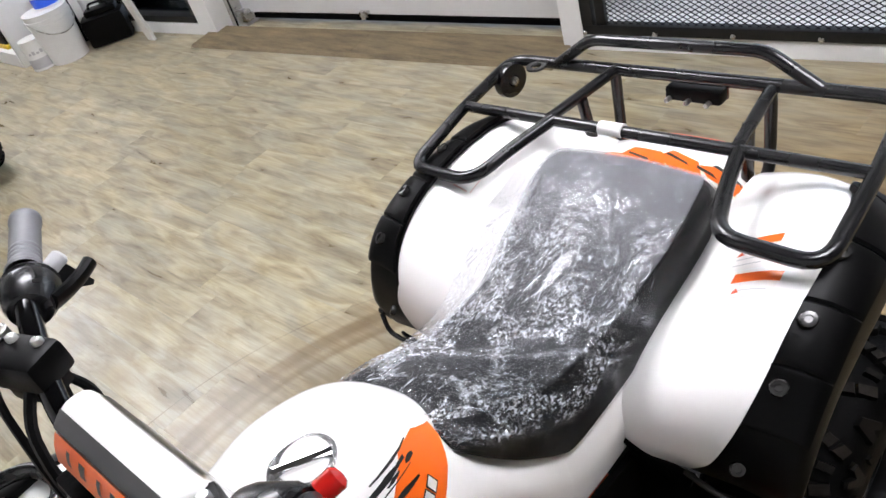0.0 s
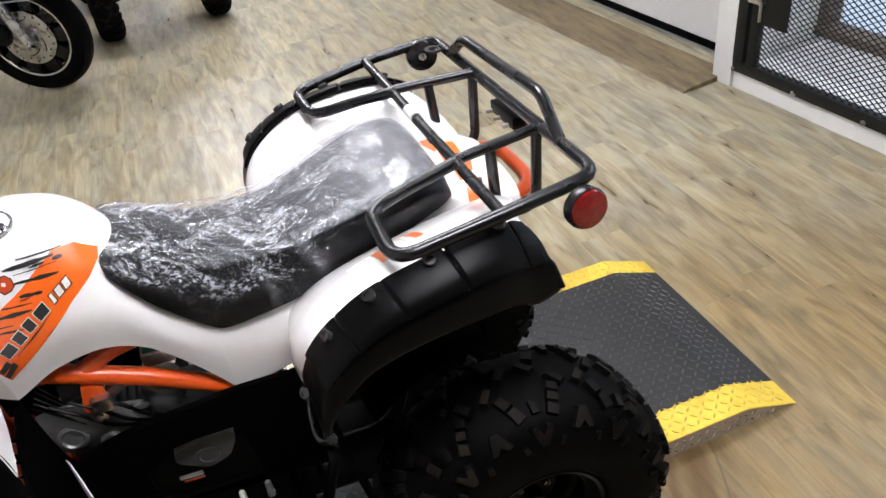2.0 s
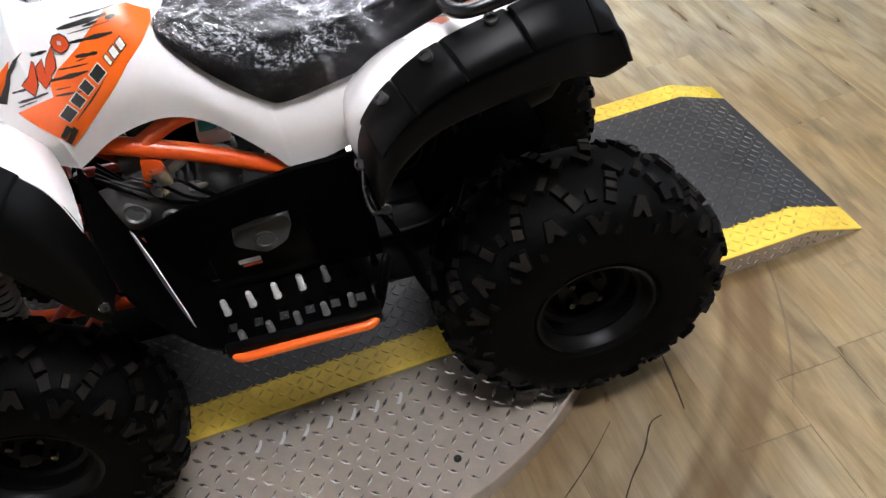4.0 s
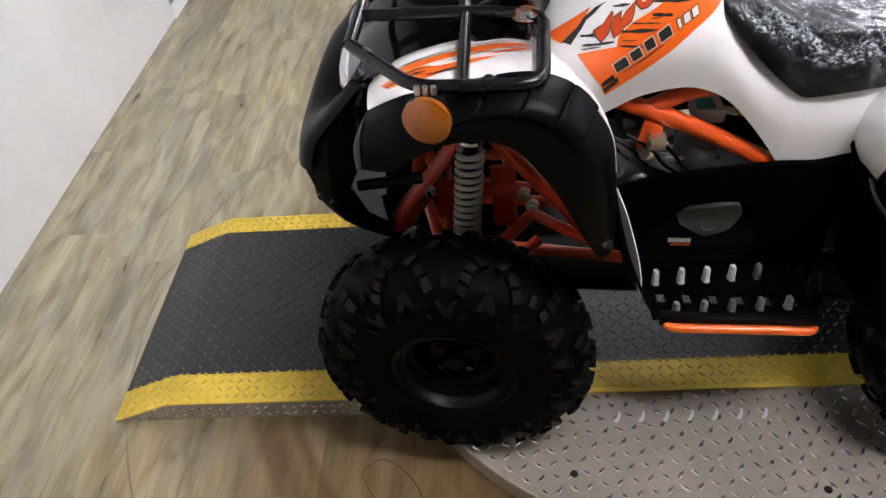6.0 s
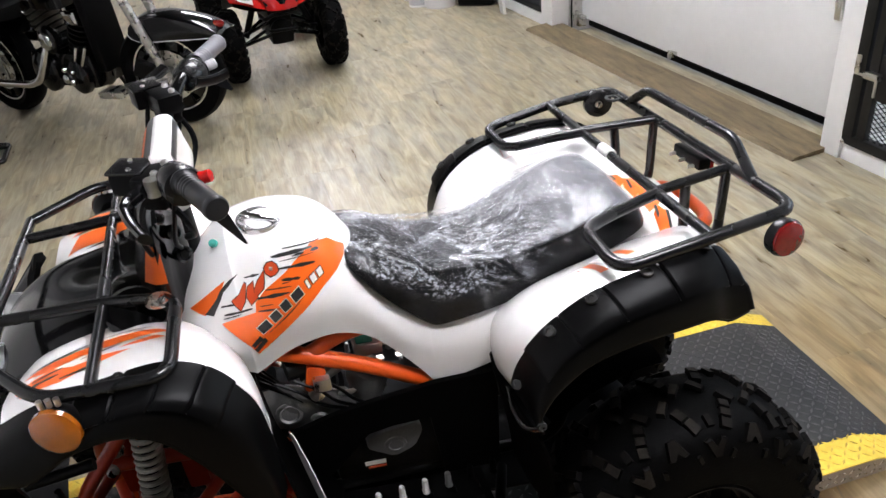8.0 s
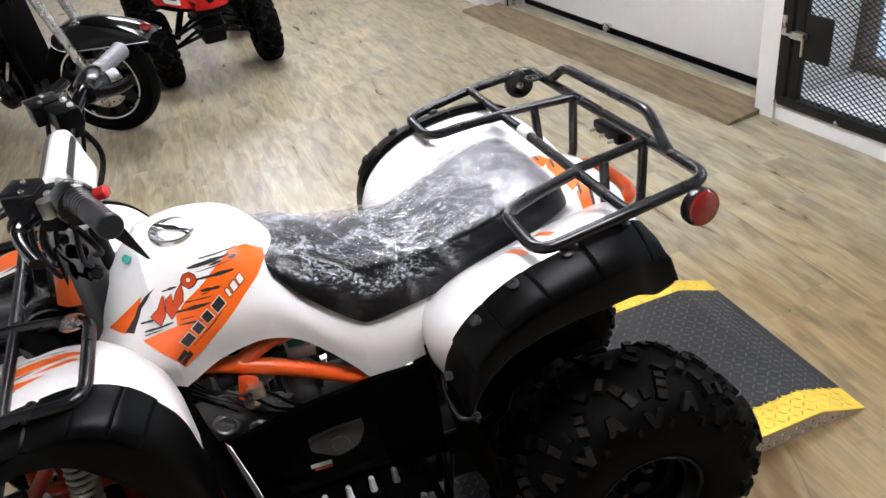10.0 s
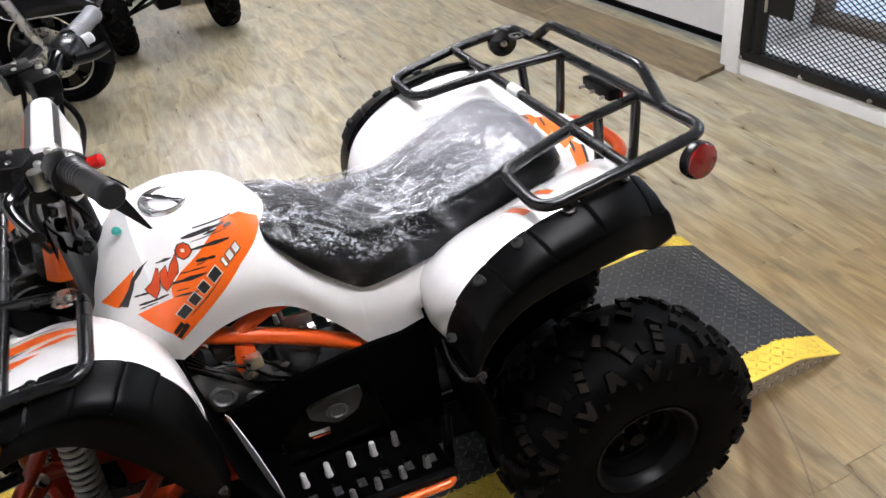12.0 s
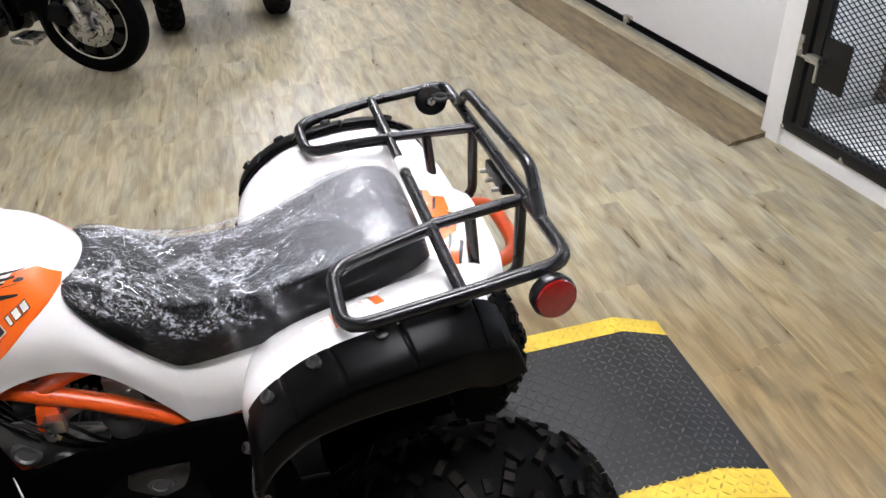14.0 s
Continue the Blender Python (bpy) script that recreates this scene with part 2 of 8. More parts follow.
    # multiplied browner and darker in two wide soft spots, one beside the ramp's end
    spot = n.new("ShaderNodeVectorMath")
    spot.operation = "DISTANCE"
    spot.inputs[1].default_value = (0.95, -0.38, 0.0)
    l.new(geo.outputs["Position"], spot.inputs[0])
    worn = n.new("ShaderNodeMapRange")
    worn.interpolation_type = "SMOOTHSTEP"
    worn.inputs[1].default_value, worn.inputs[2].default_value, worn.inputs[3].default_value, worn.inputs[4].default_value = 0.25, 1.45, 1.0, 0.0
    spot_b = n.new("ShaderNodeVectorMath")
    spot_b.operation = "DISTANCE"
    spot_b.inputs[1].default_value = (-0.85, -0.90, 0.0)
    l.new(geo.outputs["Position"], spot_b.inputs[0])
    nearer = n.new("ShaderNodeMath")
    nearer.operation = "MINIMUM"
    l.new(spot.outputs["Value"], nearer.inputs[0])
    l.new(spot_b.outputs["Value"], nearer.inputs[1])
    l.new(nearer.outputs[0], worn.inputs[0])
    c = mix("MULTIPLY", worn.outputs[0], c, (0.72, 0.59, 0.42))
    # one thin dark line scratched in a wider circle
    wide = n.new("ShaderNodeVectorMath")
    wide.operation = "DISTANCE"
    wide.inputs[1].default_value = (-0.55, 0.05, 0.0)
    l.new(geo.outputs["Position"], wide.inputs[0])
    near = n.new("ShaderNodeMath")
    near.operation = "COMPARE"
    near.inputs[1].default_value, near.inputs[2].default_value = 1.21, 0.0028
    l.new(wide.outputs["Value"], near.inputs[0])
    thin = n.new("ShaderNodeMath")
    thin.operation = "MULTIPLY"
    l.new(near.outputs[0], thin.inputs[0])
    l.new(ramp(noise_at(2.2, 2.2, 2, 0, geo.outputs["Position"]), [(0.40, (0, 0, 0)), (0.60, (0.6, 0.6, 0.6))]), thin.inputs[1])
    c = mix("MIX", thin.outputs[0], c, (0.09, 0.07, 0.045))
    hsv = n.new("ShaderNodeHueSaturation")
    rng = n.new("ShaderNodeMapRange")
    rng.inputs[3].default_value, rng.inputs[4].default_value = 0.95, 1.13
    l.new(info.outputs["Random"], rng.inputs[0])
    l.new(rng.outputs[0], hsv.inputs["Value"])
    l.new(c, hsv.inputs["Color"])
    l.new(hsv.outputs[0], b.inputs["Base Color"])
    rr = n.new("ShaderNodeMapRange")
    rr.inputs[3].default_value, rr.inputs[4].default_value = 0.23, 0.38
    l.new(streak, rr.inputs[0])
    l.new(rr.outputs[0], b.inputs["Roughness"])
    b.inputs["Specular IOR Level"].default_value = 0.5
    bp = n.new("ShaderNodeBump")
    bp.inputs["Strength"].default_value, bp.inputs["Distance"].default_value = 0.2, 0.001
    l.new(grain, bp.inputs["Height"])
    l.new(bp.outputs[0], b.inputs["Normal"])
    return m


WHITE = material("white_plastic", (0.87, 0.855, 0.84), 0.22, vary=0.03, scale=3, coat=0.5)
WHITE_PAINT = material("white_wall_paint", (0.78, 0.78, 0.77), 0.55, vary=0.06, scale=2, bump=0.15, bump_scale=120)
SHADE_GREY = material("shade_grey_wall", (0.30, 0.30, 0.31), 0.5, vary=0.08, scale=2, bump=0.1)
CEILING = material("ceiling_tile", (0.09, 0.088, 0.085), 0.8, vary=0.05, scale=3, bump=0.3)
ORANGE = material("orange_decal", (0.90, 0.14, 0.012), 0.3, vary=0.05, scale=4, coat=0.3)
ORANGE_PAINT = material("orange_powder_coat", (0.66, 0.080, 0.008), 0.35, vary=0.08, scale=8, coat=0.2)
TOWER_RED = material("red_orange_powder_coat", (0.42, 0.030, 0.005), 0.32, vary=0.12, scale=8, coat=0.3)
BLACK_DECAL = material("black_decal", (0.02, 0.02, 0.02), 0.35, vary=0.1)
RED_DECAL = material("red_decal", (0.58, 0.065, 0.012), 0.35, vary=0.05)
GREY_DECAL = material("grey_decal", (0.45, 0.45, 0.46), 0.4, vary=0.1)
PALE_DECAL = material("pale_label", (0.74, 0.72, 0.70), 0.45, vary=0.05)
BLACK_PLASTIC = material("black_grained_plastic", (0.0018, 0.0018, 0.0019), 0.38, spec=0.10, vary=0.2, scale=10, bump=0.10, bump_scale=700)
GLOSS_BLACK = material("gloss_black_plastic", (0.002, 0.002, 0.0022), 0.13, spec=0.3, vary=0.2, scale=5, coat=0.15, rough_vary=0.05)
TUBE_BLACK = material("black_powder_coat", (0.006, 0.006, 0.0065), 0.26, vary=0.2, scale=12, spec=0.4, coat=0.15, bump=0.1, bump_scale=500)
RUBBER = material("tyre_rubber", (0.0016, 0.0016, 0.0016), 0.62, spec=0.05, vary=0.25, scale=14, bump=0.4, bump_scale=220, rough_vary=0.15)
LUG_RUBBER = material("tread_rubber", (0.0026, 0.0024, 0.0022), 0.6, spec=0.05, vary=0.5, scale=18, bump=0.4, bump_scale=220, random_island=0.45)
LUG_FACE = material("worn_tread_face", (0.0090, 0.0075, 0.0060), 0.6, spec=0.07, vary=0.5, scale=18, bump=0.4, bump_scale=220, random_island=0.6)
GRIP_RUBBER = material("grip_rubber", (0.012, 0.012, 0.013), 0.36, spec=0.35, vary=0.2, scale=30)
# Deeper copy of the black plastic, shade under the body put into its colour.
SHADE_BLACK = material("shade_black_plastic", (0.0012, 0.0012, 0.0012), 0.6, spec=0.02, vary=0.3, scale=10, bump=0.2, bump_scale=300)
GREY_GRIP = material("grey_grip_rubber", (0.15, 0.15, 0.16), 0.45, spec=0.4, vary=0.12, scale=30)
COVER_ALLOY = material("grey_cast_alloy", (0.14, 0.138, 0.132), 0.45, metal=0.5, vary=0.2, scale=25, bump=0.3, bump_scale=300)
VINYL = material("black_seat_vinyl", (0.005, 0.005, 0.0054), 0.34, spec=0.10, vary=0.2, scale=12, bump=0.3, bump_scale=350)
STEEL = material("zinc_steel", (0.62, 0.61, 0.58), 0.28, metal=1.0, vary=0.15, scale=20, rough_vary=0.12)
CHROME = material("chrome", (0.86, 0.86, 0.87), 0.06, metal=1.0, vary=0.04, rough_vary=0.03)
BOLT_STEEL = material("dull_bolt_steel", (0.045, 0.044, 0.043), 0.22, metal=0.5, vary=0.2, scale=40)
CAP_CHROME = material("satin_chrome", (0.80, 0.80, 0.81), 0.20, metal=0.85, vary=0.06, rough_vary=0.06)
FAINT_RED = material("faint_pink_print", (0.72, 0.50, 0.47), 0.4, vary=0.05)
ALLOY = material("cast_alloy", (0.36, 0.36, 0.36), 0.42, metal=0.9, vary=0.2, scale=25, bump=0.3, bump_scale=300)
RIM_BLACK = material("satin_black_rim", (0.0022, 0.0022, 0.0023), 0.40, spec=0.12, vary=0.2, scale=14, bump=0.1, bump_scale=300)
DARK_METAL = material("dark_engine_metal", (0.006, 0.006, 0.0063), 0.45, metal=0.4, spec=0.1, vary=0.3, scale=20, bump=0.3)
PEG_PALE = material("pale_peg_plastic", (0.62, 0.60, 0.57), 0.4, vary=0.2, scale=60)
PEG_GREY = material("grey_peg_plastic", (0.16, 0.155, 0.15), 0.4, vary=0.3, scale=60)
DARK_ALLOY = material("oily_dark_alloy", (0.03, 0.03, 0.03), 0.42, metal=0.8, vary=0.3, scale=25, bump=0.3, bump_scale=300)
SPRING = material("grey_spring_paint", (0.33, 0.32, 0.29), 0.4, vary=0.12, scale=30)
PLATE_GREY = material("worn_checker_plate", (0.54, 0.48, 0.41), 0.16, metal=0.40, vary=0.30, scale=5, bump=0.02, bump_scale=90, rough_vary=0.05, tint=(0.40, 0.345, 0.28))
PLATE_LUG = material("checker_plate_lug", (0.66, 0.62, 0.57), 0.22, metal=0.85, vary=0.25, scale=9, rough_vary=0.12, random_island=0.15)
DECK_GREY = material("dark_grip_deck", (0.018, 0.0180, 0.0182), 0.40, vary=0.35, scale=7, bump=0.4, bump_scale=200, rough_vary=0.15)
DECK_LUG = material("dark_deck_lug", (0.060, 0.059, 0.057), 0.36, vary=0.3, scale=10, rough_vary=0.12, random_island=0.25)
YELLOW = material("yellow_deck_paint", (0.62, 0.42, 0.035), 0.45, vary=0.18, scale=9, bump=0.3, bump_scale=180, tint=(0.70, 0.50, 0.06))
YELLOW_LUG = material("yellow_deck_lug", (0.58, 0.40, 0.05), 0.4, vary=0.25, scale=12, random_island=0.2)
AMBER = material("amber_lens", (0.30, 0.080, 0.004), 0.12, vary=0.1, scale=60, coat=0.6)
RED_LENS = material("red_reflector", (0.17, 0.004, 0.004), 0.10, vary=0.25, scale=90, coat=0.8)
RED_PLASTIC = material("red_plastic", (0.42, 0.010, 0.008), 0.18, vary=0.05, coat=0.5)
LENS_CLEAR = material("headlight_lens", (0.75, 0.76, 0.78), 0.08, metal=0.7, vary=0.1, scale=30, coat=0.6)
PLYWOOD = material("stained_plywood", (0.120, 0.092, 0.052), 0.6, spec=0.3, vary=0.35, scale=3, stretch=(9, 1.2, 1), bump=0.25, bump_scale=60, tint=(0.18, 0.138, 0.078))
WOOD_POST = material("orange_brown_wood", (0.33, 0.15, 0.05), 0.5, vary=0.2, scale=5, stretch=(8, 8, 1), bump=0.2)
GREY_WOOD = material("weathered_window_wood", (0.17, 0.13, 0.10), 0.6, vary=0.25, scale=5, stretch=(1, 1, 8), bump=0.2)
CAGE_STEEL = material("black_angle_iron", (0.014, 0.014, 0.014), 0.45, metal=0.5, vary=0.3, scale=10, bump=0.2)
CONCRETE = material("bay_floor_concrete", (0.58, 0.57, 0.57), 0.7, vary=0.12, scale=3, bump=0.3)
DAYLIGHT = glow("overcast_daylight", (0.66, 0.77, 1.0), 1.25)
DOOR_WHITE = material("white_door_enamel", (0.70, 0.70, 0.69), 0.4, vary=0.05, scale=2)
DARK_WALL = material("dark_wall_paint", (0.05, 0.05, 0.05), 0.6, vary=0.1, scale=2)
LAMP_GLOW = glow("lamp_diffuser_light", (0.98, 0.97, 1.04), 37.5)
BUCKET = material("white_bucket_plastic", (0.74, 0.74, 0.73), 0.4, vary=0.05, scale=6)
BLUE = material("blue_paint_lid", (0.03, 0.12, 0.75), 0.4, vary=0.1)
YELLOW_PLASTIC = material("yellow_plastic", (0.70, 0.50, 0.03), 0.4, vary=0.15, scale=12)
TAN = material("beige_socket_plastic", (0.60, 0.53, 0.40), 0.5, vary=0.06)
CABLE_YELLOW = material("yellow_cable_sheath", (0.60, 0.62, 0.10), 0.5, vary=0.1)
CABLE_RED = material("red_cable_sheath", (0.40, 0.08, 0.06), 0.5, vary=0.1)
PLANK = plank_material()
SUBFLOOR = material("dark_joint_filler", (0.26, 0.21, 0.135), 0.8, vary=0.2)
FILM = film_material()
TEAL = material("teal_cloth", (0.05, 0.40, 0.33), 0.7, vary=0.1)


# ---- mesh helpers ----
from mathutils.bvhtree import BVHTree

PLACE = lambda p: p  # where the current thing's own axes lie in the room


def V(*a):
    return Vector(a)


def spline(pts, n):
    """n points along a smooth curve through pts."""
    pts = [Vector(p) for p in pts]
    out = []
    for i in range(n):
        u = i / (n - 1) * (len(pts) - 1)
        k = min(int(u), len(pts) - 2)
        f = u - k
        p0, p1, p2, p3 = pts[max(k - 1, 0)], pts[k], pts[k + 1], pts[min(k + 2, len(pts) - 1)]
        out.append(0.5 * ((2 * p1) + (p2 - p0) * f + (2 * p0 - 5 * p1 + 4 * p2 - p3) * f * f + (3 * p1 - p0 - 3 * p2 + p3) * f ** 3))
    return out


def surface(bm, rows, nu, nv, close_v=False):
    """A smooth sheet through rows of points."""
    across = [spline(r, nv) for r in rows]
    cols = [spline([r[j] for r in across], nu) for j in range(nv)]
    vs = [[bm.verts.new(cols[j][i]) for j in range(nv)] for i in range(nu)]
    for i in range(nu - 1):
        for j in range(nv - 1 + (1 if close_v else 0)):
            k = (j + 1) % nv
            bm.faces.new((vs[i][j], vs[i + 1][j], vs[i + 1][k], vs[i][k]))
    return vs


def rings(bm, loops, cap=True, closed=True):
    """Skin through loops of points with the same count."""
    vs = [[bm.verts.new(p) for p in lp] for lp in loops]
    n = len(vs[0])
    for a, b in zip(vs, vs[1:]):
        for j in range(n if closed else n - 1):
            k = (j + 1) % n
            bm.faces.new((a[j], a[k], b[k], b[j]))
    if cap and closed:
        bm.faces.new(vs[0][::-1])
        bm.faces.new(vs[-1])
    return vs


def rounded(pts, bend, steps=5, closed=False):
    pts = [Vector(p) for p in pts]
    out = []
    n = len(pts)
    for i, p in enumerate(pts):
        if not closed and i in (0, n - 1):
            out.append(p)
            continue
        a, b = pts[i - 1], pts[(i + 1) % n]
        da, db = (a - p), (b - p)
        ra, rb = min(bend, da.length * 0.48), min(bend, db.length * 0.48)
        s, e = p + da.normalized() * ra, p + db.normalized() * rb
        for k in range(steps + 1):
            f = k / steps
            out.append(s * (1 - f) ** 2 + p * 2 * f * (1 - f) + e * f * f)
    return out


def tube(bm, pts, r, bend=0.0, seg=10, closed=False, flat=1.0):
    """A round bar along pts with bent corners."""
    pts = rounded(pts, bend, closed=closed) if bend else [Vector(p) for p in pts]
    n = len(pts)
    loops, up = [], None
    for i, p in enumerate(pts):
        a = pts[i - 1] if (i or closed) else p
        b = pts[(i + 1) % n] if (i < n - 1 or closed) else p
        d = (b - a).normalized()
        if up is None:
            up = d.orthogonal().normalized()
        up = (up - d * up.dot(d)).normalized()
        side = d.cross(up)
        loops.append([p + up * (math.cos(2 * math.pi * k / seg) * r) + side * (math.sin(2 * math.pi * k / seg) * r * flat) for k in range(seg)])
    if closed:
        vs = [[bm.verts.new(q) for q in lp] for lp in loops]
        for i in range(n):
            a, b = vs[i], vs[(i + 1) % n]
            for j in range(seg):
                bm.faces.new((a[j], a[(j + 1) % seg], b[(j + 1) % seg], b[j]))
    else:
        rings(bm, loops)


def rod(bm, a, b, r, r2=None, seg=16):
    """A straight bar or cone from a to b."""
    a, b = Vector(a), Vector(b)
    d = (b - a).normalized()
    u = d.orthogonal().normalized()
    w = d.cross(u)
    r2 = r if r2 is None else r2
    rings(bm, [[p + u * math.cos(2 * math.pi * k / seg) * q + w * math.sin(2 * math.pi * k / seg) * q for k in range(seg)] for p, q in ((a, r), (b, r2))])


def lathe(bm, centre, axis, profile, seg=32, cap=False):
    """Turn (distance along axis, radius) pairs round an axis."""
    c, d = Vector(centre), Vector(axis).normalized()
    u = d.orthogonal().normalized()
    w = d.cross(u)
    loops = [[c + d * h + u * math.cos(2 * math.pi * k / seg) * r + w * math.sin(2 * math.pi * k / seg) * r for k in range(seg)] for h, r in profile]
    rings(bm, loops, cap=cap)


def box(bm, lo, hi, bevel=0.0, m=None):
    lo, hi = Vector(lo), Vector(hi)
    made = bmesh.ops.create_cube(bm, size=1.0, matrix=Matrix.Translation((lo + hi) / 2) @ Matrix.Diagonal((*(hi - lo), 1)))
    vs = made["verts"]
    if bevel:
        es = list({e for v in vs for e in v.link_edges})
        res = bmesh.ops.bevel(bm, geom=es, offset=bevel, segments=2, affect="EDGES", profile=0.6)
        vs = list({v for f in res["faces"] for v in f.verts} | {v for v in vs if v.is_valid})
    if m is not None:
        for v in vs:
            v.co = m @ v.co
    return vs


def prism(bm, outline, a, b):
    """A flat outline (list of points) thickened from offset a to offset b."""
    a, b = Vector(a), Vector(b)
    rings(bm, [[Vector(p) + a for p in outline], [Vector(p) + b for p in outline]])


def thing(name, at, label, category, group="", kind=""):
    ob = new(name)
    ob.empty_display_size = 0.1
    ob.location = at
    return tagged(ob, label, category, group, kind)


def finish(bm, sharp=38):
    bmesh.ops.recalc_face_normals(bm, faces=bm.faces)
    for v in bm.verts:
        v.co = PLACE(v.co)
    lim = radians(sharp)
    for e in bm.edges:
        e.smooth = len(e.link_faces) == 2 and e.calc_face_angle(0) < lim
    for f in bm.faces:
        f.smooth = True


def part(name, bm, mat, parent=None, label="", solid=0.0, sharp=38, offset=-1.0):
    """Link a bmesh as one mesh object, under its thing or part."""
    finish(bm, sharp)
    me = bpy.data.meshes.new(name)
    bm.to_mesh(me)
    bm.free()
    me.materials.append(mat)
    ob = new(name, me)
    if parent is not None:
        ob.parent = parent
        top = parent
        while top.parent is not None:
            top = top.parent
        ob.matrix_parent_inverse = Matrix.Translation(top.location).inverted() if parent is top else Matrix()
        if parent is not top:
            ob.matrix_parent_inverse = Matrix()
    if solid:
        md = ob.modifiers.new("thickness", "SOLIDIFY")
        md.thickness, md.offset = solid, offset
    if label:
        ob["label"] = label
    return ob


def B():
    return bmesh.new()


# ---- the showroom ----
def slab(name, lo, hi, mat, label, bevel=0.0, category="wall", m=None):
    bm = B()
    box(bm, lo, hi, bevel, m)
    return tagged(part(name, bm, mat), label, category, kind="structure")


REAR = pose(1.832, 1.300, 0, rz=5.3)  # the wall with the roll-up door: x into the wall, y along it
FRONT_X, BACK_Y, FAR_Y = -2.222, -6.5, 8.6

slab("ground", (-60, -60, -0.30), (60, 60, -0.12), CONCRETE, "grey concrete ground slab under the building", category="ground")
slab("floor", (-5.2, BACK_Y, -0.12), (3.2, FAR_Y, -0.006), SUBFLOOR, "wood-look plank floor of the showroom", category="floor")
# Ceiling is out of view; its dark colour holds down bounce light.
slab("ceiling", (-5.2, BACK_Y, CEIL), (3.2, FAR_Y, CEIL + 0.12), CEILING, "unseen showroom ceiling, made dark to cut bounce light", category="ceiling")
# Wall added behind the camera, dark so it sends back little fill.
slab("wall_back", (-5.2, BACK_Y - 0.14, 0), (3.2, BACK_Y, CEIL), DARK_WALL, "unseen back wall, made dark to lower fill light")
slab("wall_far", (-5.2, FAR_Y, 0), (3.2, FAR_Y + 0.14, CEIL), WHITE_PAINT, "plain white painted wall at the far end")
slab("wall_side", (-5.34, 2.95, 0), (-5.2, FAR_Y, CEIL), WHITE_PAINT, "plain white painted wall behind the motorcycle")

# wall in front of the quad, its grey panel and the return with the socket
slab("wall_front", (FRONT_X - 0.14, BACK_Y, 0.004), (FRONT_X, 1.838, CEIL), WHITE_PAINT, "smooth white painted wall in front of the quad bike", 0.004)
# This panel's shade is put into its grey colour.
slab("grey_panel", (FRONT_X - 0.14, 1.841, 0.055), (FRONT_X - 0.012, 2.803, CEIL), SHADE_GREY, "wall panel coloured dull grey for its shade", 0.002)
slab("baseboard_front", (FRONT_X - 0.10, 1.843, 0), (FRONT_X + 0.004, 2.801, 0.05), WHITE_PAINT, "white baseboard under the grey panel", 0.004, "baseboard")
slab("wall_return", (FRONT_X - 0.14, 2.806, 0.0), (-2.00, 2.95, CEIL), WHITE_PAINT, "white painted wall end with a socket", 0.006)
slab("wall_recess", (-5.2, 2.953, 0.0), (-2.364, 3.09, CEIL), WHITE_PAINT, "plain white wall beside the motorcycle")

# wall with the roll-up door and the caged window bay
slab("wall_rear_post", (0, -0.105, 0), (0.22, 0, CEIL), WHITE_PAINT, "white painted post between door and cage", 0.006, m=REAR)
slab("wall_rear_sill", (0.012, -2.2, 0), (0.22, -0.108, 0.076), WHITE_PAINT, "white painted sill under the cage", 0.004, m=REAR)
slab("wall_rear_end", (0, -8.6, 0), (0.22, -2.203, CEIL), WHITE_PAINT, "plain white painted wall", m=REAR)
slab("wall_rear_header", (0.003, -2.2, 2.32), (0.219, 2.418, CEIL), WHITE_PAINT, "white painted wall above the openings", m=REAR)
slab("wall_left_pillar", (-0.03, 2.44, 0), (0.22, 2.60, CEIL), WHITE_PAINT, "white painted pillar beside the door", 0.005, m=REAR)
slab("wall_left_long", (-0.03, 3.683, 0), (0.10, 8.2, CEIL), WHITE_PAINT, "white painted wall beside the window", 0.003, m=REAR)
slab("wall_left_under", (-0.028, 2.602, 0), (0.10, 3.681, 0.075), WHITE_PAINT, "white wall strip under the window", m=REAR)
slab("wall_left_over", (-0.028, 2.602, 1.50), (0.10, 3.681, CEIL), WHITE_PAINT, "white wall strip over the window", m=REAR)

bay = [("wall_bay_floor", (0.222, -2.2, 0.0), (0.70, -0.108, 0.075), CONCRETE, "grey concrete floor of the window bay"),
       ("wall_bay_left", (0.222, -0.052, 0.0), (0.70, 0.03, 2.6), WHITE_PAINT, "pale side wall of the window bay"),
       ("wall_bay_right", (0.222, -2.33, 0.077), (0.70, -2.2, 2.6), WHITE_PAINT, "pale far side wall of the window bay"),
       ("wall_bay_top", (0.222, -2.2, 2.33), (0.70, -0.055, 2.46), WHITE_PAINT, "pale soffit of the window bay")]
for nm, lo, hi, mt, lb in bay:
    slab(nm, lo, hi, mt, lb, m=REAR)


